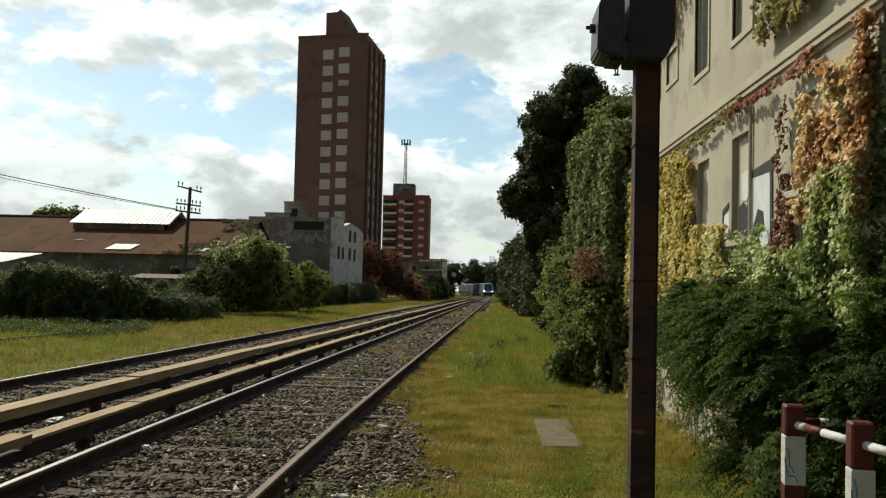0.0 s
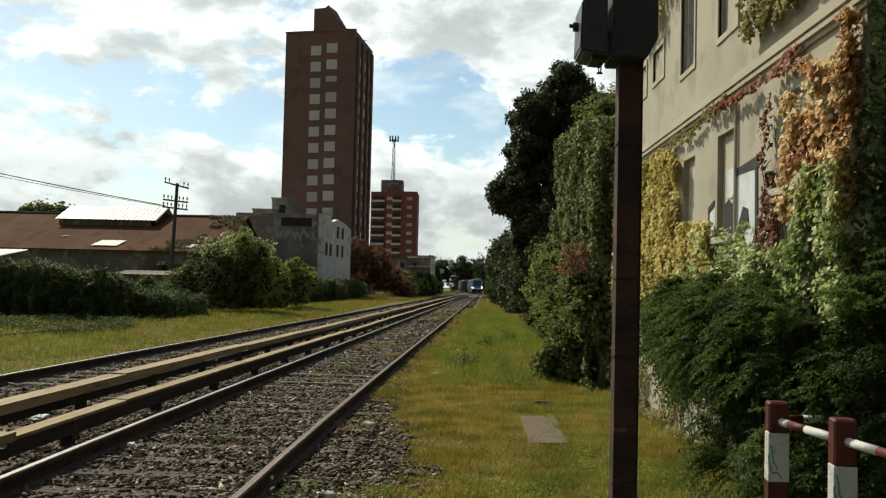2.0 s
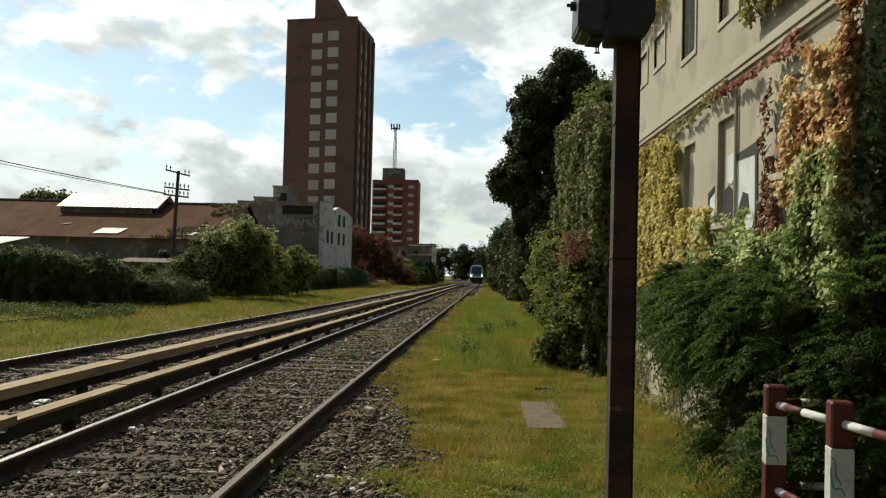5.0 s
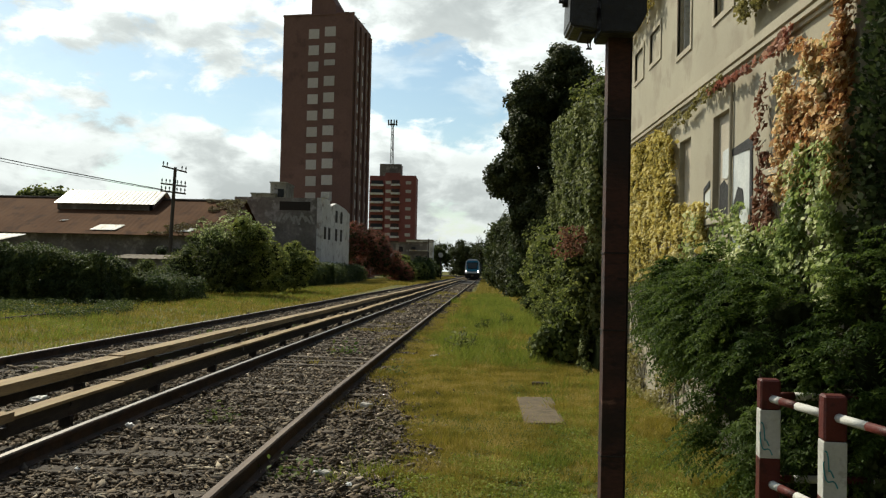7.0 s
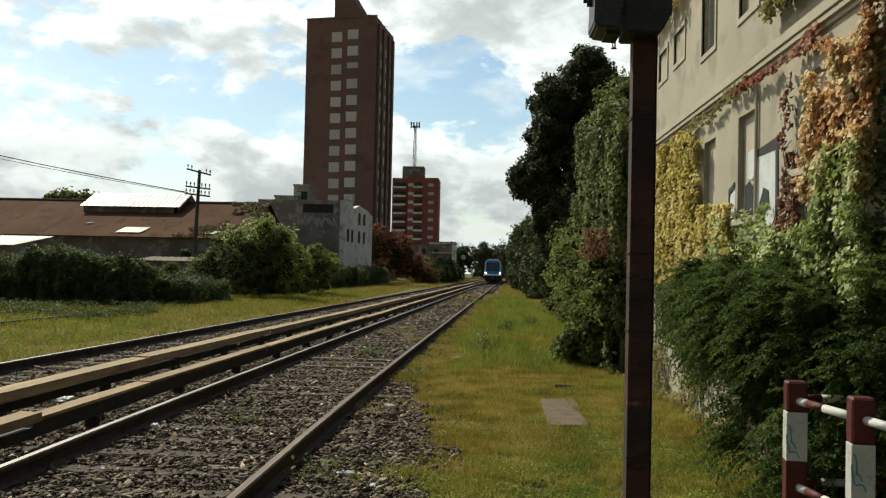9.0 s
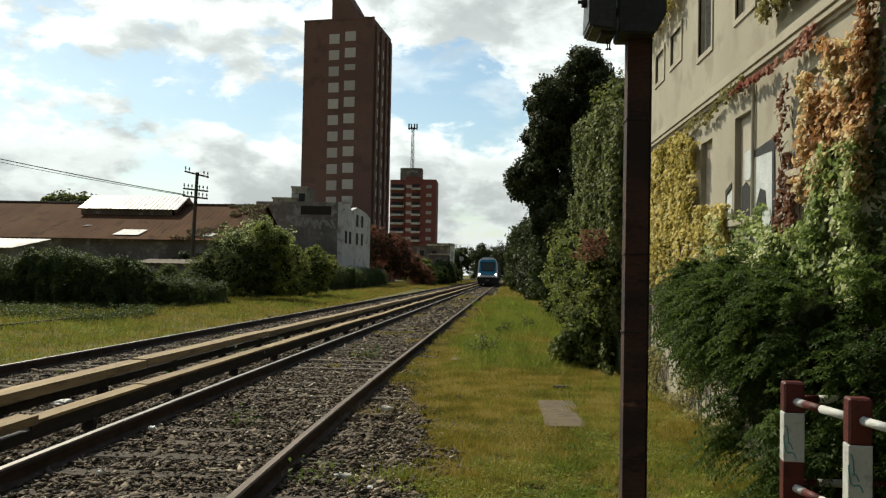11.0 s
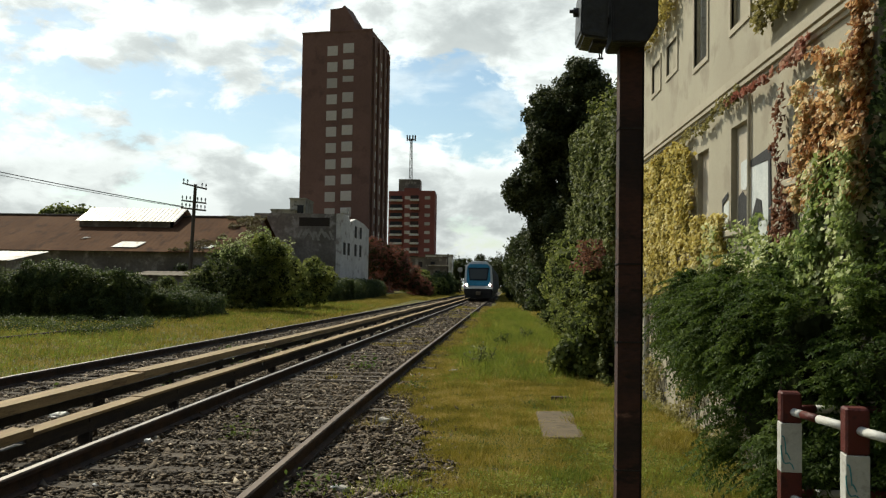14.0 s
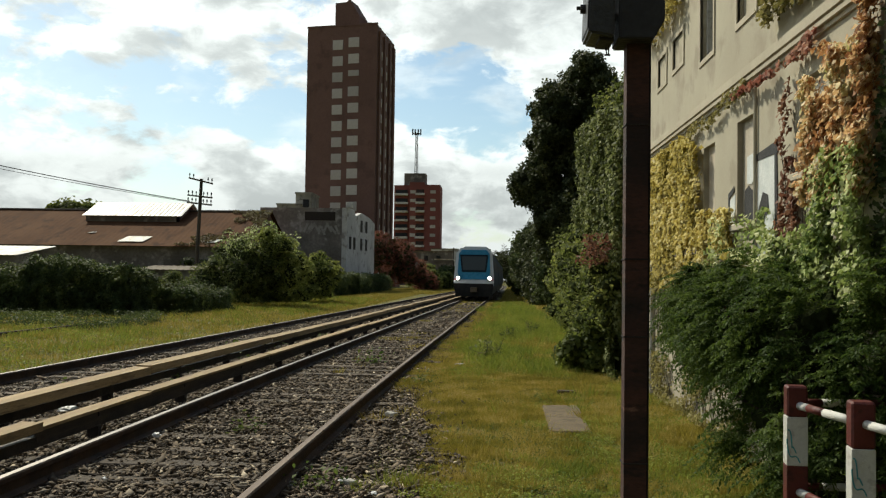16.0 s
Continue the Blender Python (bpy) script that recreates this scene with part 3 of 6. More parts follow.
# ---- ground and track ----
def ground_z(x, y):
    """The height of the earth for arrays of places: lower under the tracks, gently uneven on the verges."""
    x, y = np.asarray(x, float), np.asarray(y, float)
    off = x - line_xs(np.clip(y, -8, 400))
    bank = np.clip((-off - 6.2) / 2.0, 0, 1)
    near = np.clip((off - 1.0) / 0.8, 0, 1)
    rise = 0.03 * (bank + near) * soft_noise(x * 0.6, y * 0.6)
    return -0.06 + 0.10 * bank + 0.06 * near + np.where((np.abs(x) < 60) & (y < 400), rise, 0)


def make_ground():
    """One sheet out to the horizon, finer near by."""
    xs = sorted({*np.linspace(-16, 6, 67).round(3), *np.linspace(-60, -18, 10).round(2), *np.linspace(8, 60, 10).round(2), -2500, -900, -300, -120, 120, 300, 900, 2500})
    ys = sorted({*np.linspace(-8, 40, 121).round(3), *np.linspace(42, 130, 30).round(2), *np.linspace(140, 420, 20).round(1), -1500, -300, -60, -20, 700, 1500, 4000})
    gy, gx = np.meshgrid(ys, xs, indexing="ij")
    verts, faces = np.stack([gx, gy, ground_z(gx, gy)], 2).reshape(-1, 3).tolist(), []
    n = len(xs)
    for j in range(len(ys) - 1):
        for i in range(n - 1):
            faces.append((j * n + i, j * n + i + 1, (j + 1) * n + i + 1, (j + 1) * n + i))
    me = bpy.data.meshes.new("ground")
    me.from_pydata(verts, [], faces)
    me.materials.append(GROUND)
    for p in me.polygons:
        p.use_smooth = True
    ob = new("ground", me)
    return tagged(ob, "uneven earth with patchy yellow-green grass", "ground", kind="structure")


make_ground()


def gravel_edge(y):
    """How far from the middle of the track the loose stones reach on the side of the house."""
    f = np.clip((np.asarray(y, float) - 11.3) / 3.2, 0, 1)
    return 1.85 - 0.85 * f * f * (3 - 2 * f)


def floor_z(x, y):
    """The height of whatever lies on top, earth or the bed of stones."""
    off = x - line_xs(np.clip(y, -8, 400))
    bed = np.where((off < 1.75) & (off > -5.35), -0.015 - 0.2125 * np.clip(off - 1.35, 0, 0.4) - 0.17 * np.clip(-4.85 - off, 0, 0.5), -1.0)
    return np.maximum(ground_z(x, y), bed)

TRACK_Y = [-8 + 2 * i for i in range(24)] + [40 + 6 * i for i in range(34)] + [244 + 8 * i for i in range(20)]


def along(offset, z, y0=-8, y1=400):
    return [(line_x(y) + offset, y, z) for y in TRACK_Y if y0 <= y <= y1]


bed = hull_path("ballast_bed", [(1.75, -0.1), (1.35, -0.015), (-4.85, -0.015), (-5.35, -0.1)], along(0, 0), BED)
tagged(bed, "brown-grey crushed stone bed under two railway tracks", "ballast", kind="structure")

RAIL_FOOT = [(0.065, 0.0), (0.065, 0.012), (0.012, 0.03), (0.010, 0.095), (0.034, 0.108), (0.034, 0.136), (0.026, 0.1455), (-0.028, 0.1455), (-0.034, 0.136), (-0.034, 0.108), (-0.010, 0.095), (-0.012, 0.03), (-0.065, 0.012), (-0.065, 0.0)]
RAIL_HEAD = [(0.024, 0.140), (0.024, 0.1475), (-0.026, 0.1475), (-0.026, 0.140)]


def make_track(middle, label, group):
    track = empty("railway_track")
    tagged(track, label, "railway track", group)
    for side in (-GAUGE, GAUGE):
        rail = hull_path("rail", RAIL_FOOT, along(middle + side, 0.004), RAIL_SIDE, track)
        hull_path("rail_head", RAIL_HEAD, along(middle + side, 0.004), RAIL_DULL if side > 0 and middle == 0 else RAIL_TOP, rail, "head worn bright by wheels")
    # sleepers, half sunk in the stones
    me = bpy.data.meshes.new("sleeper")
    bm = bmesh.new()
    box(bm, -1.35, 1.35, -0.12, 0.12, -0.09, 0.0, 0.012)
    for v in bm.verts:
        v.co.z += 0.008 * noise.noise(Vector((v.co.x * 2, v.co.y * 9, 1)))
    bm.to_mesh(me)
    bm.free()
    me.materials.append(SLEEPER)
    rng = random.Random(int(10 - middle * 7))
    y = 3.0 - 0.66 * 14 + (0.2 if middle else 0.0)
    while y < 120:
        s = new("sleeper", me)
        s.parent = track
        s.matrix_basis = pose(line_x(y) + middle + rng.uniform(-0.06, 0.06), y, 0.008 + rng.uniform(-0.014, 0.006), 0, rng.uniform(-0.4, 0.4), line_yaw(y) + rng.uniform(-1.5, 1.5))
        y += 0.66
    return track


make_track(0.0, "broad-gauge railway track with rusty rails on worn timber sleepers", "railway tracks")
make_track(-SPACING, "second broad-gauge railway track beside the grassy verge", "railway tracks")


def make_third_rail(middle, label, half, high, low, seed, ends, drop, fronted):
    """A conductor rail on brackets, with boards over it in lengths that meet with small steps; a front board hangs from those that still have one."""
    rng = random.Random(seed)
    thing = empty("third_rail")
    tagged(thing, label, "conductor rail", "conductor rails between the tracks")
    hull_path("conductor", [(0.035, 0.1), (0.035, 0.19), (-0.035, 0.19), (-0.035, 0.1)], along(middle, 0.0, -8, 250), IRON, thing)
    y, i = -6.0, 0
    while y < 230:
        long = ends[i] - y if i < len(ends) else rng.uniform(4.5, 6.5)
        top = (high if fronted(i) else low) + rng.uniform(-0.012, 0.012)
        side = rng.uniform(-0.015, 0.015)
        pts = [(line_x(y + long * f) + middle + side + rng.uniform(-0.006, 0.006), y + long * f, top + rng.uniform(-0.004, 0.004)) for f in (0.001, 0.25, 0.5, 0.75, 0.996)]
        hull_path("top_board", [(half, -0.03), (half, -0.002), (-half, 0.004), (-half, -0.026)], pts, COVER, thing)
        if fronted(i):
            hull_path("front_board", [(half + 0.002, -drop), (half + 0.026, -drop), (half + 0.026, 0.002), (half + 0.002, 0.002)], pts, COVER, thing)
        else:
            # a dark strip set back here paints the shade under the top board
            hull_path("front_board", [(half - 0.05, -0.12), (half - 0.026, -0.12), (half - 0.026, -0.031), (half - 0.05, -0.031)], pts, COVER_DARK, thing, "dark inner strip standing in for shade under the top board")
        y += long
        i += 1
    me = bpy.data.meshes.new("bracket")
    bm = bmesh.new()
    box(bm, -0.05, 0.05, -0.04, 0.04, -0.02, 0.105, 0.004)
    box(bm, -0.07, 0.05, -0.02, 0.02, 0.19, 0.238, 0.003)
    box(bm, -0.07, -0.04, -0.02, 0.02, 0.0, 0.19, 0.003)
    bm.to_mesh(me)
    bm.free()
    me.materials.append(IRON)
    y = 4.0
    while y < 150:
        b = new("bracket", me)
        b.parent = thing
        b.matrix_basis = pose(line_x(y) + middle, y, 0, 0, 0, line_yaw(y))
        y += 2.4
    return thing


make_third_rail(-1.32, "conductor rail under narrow weathered boards on iron brackets", 0.075, 0.305, 0.272, 3, [1.0, 7.6, 10.1, 15.2], 0.07, lambda i: i < 2)
make_third_rail(-2.21, "conductor rail under wide pale weathered cover boards", 0.10, 0.325, 0.29, 4, [4.9, 12.3, 18.6], 0.10, lambda i: True)


# ---- the house beside the line ----
FACE = 2.32            # the plane of its long wall
HOUSE_NEAR, HOUSE_FAR = 5.62, 14.4


def make_house():
    house = empty("house")
    tagged(house, "old two-storey house with beige rendered wall, cornice and shuttered windows", "house")
    # openings in the long wall: y0, y1, z0, z1
    holes = [(12.34, 12.90, 4.13, 4.50), (11.29, 11.89, 4.15, 4.52), (9.79, 10.38, 3.91, 5.6), (8.27, 8.87, 3.92, 5.6),
             (8.29, 8.87, 2.05, 3.0), (9.73, 10.22, 2.05, 2.95), (6.58, 7.12, 2.33, 3.02)]
    ys = sorted({HOUSE_NEAR, HOUSE_FAR, *[h[0] for h in holes], *[h[1] for h in holes]})
    bm = bmesh.new()
    for y0, y1 in zip(ys, ys[1:]):
        z = -0.1
        for a, b, z0, z1 in sorted((h for h in holes if h[0] <= y0 and h[1] >= y1), key=lambda h: h[2]):
            box(bm, FACE, FACE + 0.3, y0, y1, z, z0)
            z = z1
        box(bm, FACE, FACE + 0.3, y0, y1, z, 7.2)
    bmesh.ops.remove_doubles(bm, verts=bm.verts, dist=0.0001)
    part("wall", bm, PLASTER, house)
    bm = bmesh.new()
    box(bm, FACE + 0.3, 9.0, HOUSE_NEAR, HOUSE_NEAR + 0.3, -0.1, 7.2)
    box(bm, FACE + 0.3, 9.0, HOUSE_FAR - 0.3, HOUSE_FAR, -0.1, 7.2)
    box(bm, 8.7, 9.0, HOUSE_NEAR + 0.3, HOUSE_FAR - 0.3, -0.1, 7.2)
    part("side_wall", bm, PLASTER, house)
    one_box("roof", (FACE - 0.25, 9.2, HOUSE_NEAR - 0.2, HOUSE_FAR + 0.2, 7.2, 7.4), CONCRETE, house, "flat roof slab", 0.02)
    # cornice between the storeys: stepped mouldings
    prof = [(0.0, 3.235), (0.022, 3.235), (0.022, 3.27), (0.05, 3.27), (0.052, 3.30), (0.04, 3.302), (0.04, 3.315), (0.062, 3.32), (0.062, 3.395), (0.04, 3.40), (0.04, 3.415), (0.0, 3.425)]
    steps = [(FACE - u, w) for u, w in prof]
    verts, faces, n = [], [], len(steps)
    for y in (HOUSE_NEAR - 0.04, HOUSE_FAR):
        verts += [(u, y, w + 0.02) for u, w in steps]
    for j in range(n - 1):
        faces.append((j, j + 1, j + 1 + n, j + n))
    faces += [tuple(range(n)), tuple(range(n, 2 * n))[::-1]]
    me = bpy.data.meshes.new("cornice")
    me.from_pydata(verts, [], faces)
    me.materials.append(PLASTER_TRIM)
    new("cornice", me).parent = house
    # windows: recessed panel or glass, raised surround, sill
    for i, (y0, y1, z0, z1) in enumerate(holes):
        upper = z0 > 3.5
        glassy = i in (2,)
        w = empty("window")
        w.parent = house
        deep = 0.016 if i in (0, 1) else (0.12 if i == 2 else 0.055)
        mat = DARK_GLASS if glassy else (PLASTER if i in (0, 1, 3) else SHUTTER)
        one_box("shutter" if not glassy else "pane", (FACE + deep, FACE + deep + 0.03, y0, y1, z0, z1), mat, w, "", 0)
        if upper:
            bm = bmesh.new()
            t, s = 0.055, 0.014
            box(bm, FACE - s, FACE + 0.02, y0 - t, y0, z0 - t, z1 + t)
            box(bm, FACE - s, FACE + 0.02, y1, y1 + t, z0 - t, z1 + t)
            box(bm, FACE - s, FACE + 0.02, y0, y1, z0 - t, z0)
            box(bm, FACE - s, FACE + 0.02, y0, y1, z1, z1 + t)
            part("surround", bm, PLASTER_TRIM, w)
            if glassy:
                bm = bmesh.new()
                box(bm, FACE + 0.06, FACE + 0.13, y0, y0 + 0.05, z0, z1)
                box(bm, FACE + 0.06, FACE + 0.13, y1 - 0.05, y1, z0, z1)
                box(bm, FACE + 0.06, FACE + 0.13, y0 + 0.05, y1 - 0.05, z0, z0 + 0.06)
                part("window_frame", bm, WHITE_PAINT, w)
        else:
            one_box("window_sill", (FACE - 0.07, FACE + 0.05, y0 - 0.08, y1 + 0.08, z0 - 0.06, z0), PLASTER_TRIM, w, "", 0.008)
    return house


make_house()


def fallen_in(rng, y0, y1, z0, z1, n, keep, depth=(0.02, 0.12)):
    """Points on the long wall where keep(y, z, noise) holds; the growth bulges in clumps."""
    y = rng.uniform(y0, y1, n)
    z = rng.uniform(z0, z1, n)
    k = 0.8 * soft_noise(y * 2.2, z * 2.2, 2.5) + 0.6 * soft_noise(y * 6, z * 6, 7.5)
    ok = np.array([keep(a, b, c) for a, b, c in zip(y, z, k)], dtype=bool)
    y, z = y[ok], z[ok]
    clump = 0.55 + 0.6 * soft_noise(y * 7, z * 7, 4.5)
    x = FACE - depth[0] - (depth[1] - depth[0]) * np.clip(clump + rng.normal(0, 0.25, len(y)), 0, 1.4)
    # dark gaps between hanging bunches
    gap = soft_noise(y * 9, z * 6, 11.5) + 0.5 * soft_noise(y * 21, z * 17, 3.5)
    ok = gap > -0.32 + rng.normal(0, 0.12, len(y))
    return np.stack([x, y, z], 1)[ok], np.tile([-0.85, 0.35, 0.5], (int(ok.sum()), 1))


def vine(name, label, y0, y1, z0, z1, n, keep, size, mat, seed, depth=(0.02, 0.12), stems=4):
    rng = np.random.default_rng(seed)
    thing = empty(name)
    tagged(thing, label, "climbing vine", "vines on the house wall")
    p, d = fallen_in(rng, y0, y1, z0, z1, n, keep, depth)
    quads("leaves", leaf_corners(rng, p, d, size * 1.2, 1.1, 0.8, 0.5), mat, thing)
    bm = bmesh.new()
    for i in range(stems):
        a = p[rng.integers(len(p))]
        b = a + np.array([0, rng.normal(0, 0.25), -rng.uniform(0.3, 0.9)])
        limb(bm, (FACE - 0.015, a[1], a[2]), (FACE - 0.015, b[1], max(b[2], 0.05)), 0.0025, 0.004, rng, 4, 0.12)
    if stems:
        tagged(part("stem_tangle", bm, BARK, thing), kind="stuff")
    return thing


def band(v, a, b):
    return a <= v <= b


vine("yellow_vine", "climbing vine with dense yellow leaves on the house wall", 8.85, 14.3, 1.45, 3.3, 34000,
     lambda y, z, k: (y > 10.2 + k * 0.15 and z < 3.18 - max(0, 10.9 - y) * 0.3 and z > 1.62 + 0.18 * k - 0.08 * (y - 10)) or (y <= 10.2 and 1.78 + 0.2 * k < z < 2.28 - (10.2 - y) * 0.06 + k * 0.2),
     0.04, LEAF_YELLOW, 11, (0.03, 0.11))
vine("cornice_vine", "thin yellow-green vine creeping along the cornice", 8.4, 11.3, 2.95, 3.42, 2400,
     lambda y, z, k: abs(z - 3.22 - k * 0.08 + 0.03 * (y - 8.4)) < 0.06 + 0.04 * k, 0.032, LEAF_OLIVE, 12, (0.045, 0.075), 0)
vine("red_cornice_vine", "vine with bright red leaves hanging under the cornice", 6.6, 8.7, 2.9, 3.4, 3200,
     lambda y, z, k: abs(z - 3.2 - k * 0.03) < 0.012 + 0.035 * max(0, 8.5 - y) ** 0.8 + 0.03 * k, 0.036, LEAF_RED, 19, (0.05, 0.1), 0)
vine("orange_vine", "climbing vine with orange and straw-coloured leaves", 5.62, 6.7, 2.05, 3.25, 11000,
     lambda y, z, k: (z < 3.02 + 0.22 * k - 0.35 * max(0, y - 6.15) or y < 5.74) and k > -0.5, 0.037, LEAF_ORANGE, 13, (0.03, 0.15))
vine("dry_red_vine", "dry vine with dark red leaves hanging beside a window", 6.75, 7.6, 1.85, 3.2, 3600,
     lambda y, z, k: abs(y - 7.27 + 0.12 * max(0.0, 2.7 - z) - 0.05 * k) < 0.06 + 0.16 * max(0.0, 2.75 - z) and k > -0.5, 0.034, LEAF_REDDISH, 14, (0.03, 0.1), 12)
vine("russet_vine", "russet and orange vine leaves round the bricked-up window", 6.45, 7.1, 1.85, 2.75, 3200,
     lambda y, z, k: k > 0.1, 0.042, LEAF_ORANGE, 20, (0.03, 0.1))
vine("green_vine", "leafy light green vine above the shrub", 5.62, 7.6, 1.35, 2.5, 16000,
     lambda y, z, k: z < (2.4 if y < 6.35 else 1.95 - 0.12 * (y - 6.35)) + k * 0.2 and k > -0.6, 0.033, LEAF_VINE, 15, (0.03, 0.2))
vine("pale_vine", "sparse pale green vine round the lower window", 7.6, 9.6, 1.5, 2.5, 2600,
     lambda y, z, k: z < 2.1 + k * 0.3 and k > -0.15, 0.036, LEAF_VINE, 22, (0.03, 0.14))
vine("upper_vine", "olive-green vine hanging below an upper window", 6.2, 7.75, 3.4, 5.0, 7000,
     lambda y, z, k: z > 3.62 - k * 0.14, 0.036, LEAF_OLIVE, 16, (0.03, 0.15))
vine("far_upper_vine", "yellow-green vine on the upper wall", 10.7, 13.6, 4.5, 6.5, 7000,
     lambda y, z, k: z > 4.75 + k * 0.15 + (0.25 if y < 11.2 else 0), 0.045, LEAF_YELLOW, 17, (0.03, 0.2))
vine("wall_foot_vine", "green vine and pale stems at the foot of the wall", 8.0, 14.2, 0.05, 1.75, 21000,
     lambda y, z, k: k > 0.1 - 0.3 * max(0.0, z - 1.1) or z < 0.2 + 0.15 * k, 0.03, LEAF_OLIVE, 18, (0.02, 0.14), 190)


def make_wall_paint():
    """Black brush strokes round pale painted panels, on the wall and the lower window."""
    paint = empty("wall_painting")
    tagged(paint, "black and pale blue graffiti painted on the wall by the window", "graffiti")
    pale = material("pale_blue_paint", [(0.5, 0.53, 0.52), (0.58, 0.6, 0.58)], 4.0, 0.8, fine=40, grain=0.1)
    ink = material("black_paint", [(0.012, 0.012, 0.012), (0.02, 0.02, 0.02)], 4.0, 0.7, fine=40)

    def patch(name, pts, mat, x, label):
        bm = bmesh.new()
        a = [bm.verts.new((x, y, z)) for y, z in pts]
        b = [bm.verts.new((x + 0.003, y, z)) for y, z in pts]
        bm.faces.new(a)
        bm.faces.new(b[::-1])
        for i in range(len(a)):
            j = (i + 1) % len(a)
            bm.faces.new((a[i], b[i], b[j], a[j]))
        bmesh.ops.recalc_face_normals(bm, faces=bm.faces)
        part(name, bm, mat, paint, label)

    f = FACE - 0.003
    patch("panel", [(8.2, 1.75), (8.2, 2.58), (7.72, 2.55), (7.72, 1.75)], pale, f, "pale blue painted panel")
    patch("panel", [(9.12, 1.8), (9.12, 2.3), (8.93, 2.34), (8.93, 1.8)], pale, f, "pale blue painted panel")
    patch("stroke", [(8.24, 2.56), (8.24, 2.62), (7.64, 2.66), (7.62, 2.56)], ink, f - 0.004, "black brush stroke")
    patch("stroke", [(7.72, 2.6), (7.66, 2.62), (7.62, 1.8), (7.7, 1.8)], ink, f - 0.005, "black brush stroke")
    patch("stroke", [(8.12, 1.95), (8.15, 2.15), (8.03, 2.28), (7.9, 2.25), (7.86, 2.1), (7.98, 2.08), (8.05, 1.92)], ink, f - 0.006, "black brush stroke")
    patch("stroke", [(9.17, 1.95), (9.17, 2.36), (9.12, 2.36), (9.12, 1.95)], ink, f - 0.004, "black brush stroke")
    patch("stroke", [(9.17, 2.36), (8.95, 2.42), (8.95, 2.37), (9.15, 2.31)], ink, f - 0.005, "black brush stroke")
    g = FACE + 0.048
    patch("stroke", [(8.8, 2.06), (8.8, 2.36), (8.66, 2.4), (8.55, 2.34), (8.4, 2.5), (8.32, 2.5), (8.32, 2.06)], ink, g, "black paint on the shutter")
    patch("panel", [(8.7, 2.42), (8.7, 2.66), (8.42, 2.68), (8.42, 2.5), (8.55, 2.4)], pale, g - 0.004, "pale blue paint on the shutter")
    pipe = bmesh.new()
    tube(pipe, (FACE - 0.02, 8.22, 1.7), (FACE - 0.02, 8.22, 3.2), 0.016, sides=8)
    tagged(part("wall_conduit", pipe, PLASTER_TRIM), "thin vertical conduit fixed to the wall", "pipe")


make_wall_paint()


def ivy_sheet():
    """Dark ivy over the end wall of the house, in shade."""
    rng = np.random.default_rng(21)
    thing = empty("dark_ivy")
    tagged(thing, "dark green ivy covering the end wall of the house", "climbing vine")
    n = 80000
    x, z = rng.uniform(FACE - 0.07, FACE + 2.2, n), rng.uniform(0.05, 6.5, n)
    y = HOUSE_NEAR - 0.04 - rng.uniform(0.0, 0.28, n) - 0.1 * np.sin(x * 3 + z * 2.2)
    quads("leaves", leaf_corners(rng, np.stack([x, y, z], 1), np.tile([0, -1.0, 0.5], (n, 1)), 0.034, 1.3, 0.5, 0.5), LEAF_DARK, thing)
    bm = bmesh.new()
    for _ in range(12):
        a = (FACE + rng.uniform(0.0, 2.6), HOUSE_NEAR - 0.02, 0.0)
        limb(bm, a, (a[0] + rng.normal(0, 0.4), a[1], rng.uniform(2.5, 6.0)), 0.018, 0.006, rng, 6, 0.2)
    tagged(part("stem_tangle", bm, BARK, thing), kind="stuff")


ivy_sheet()

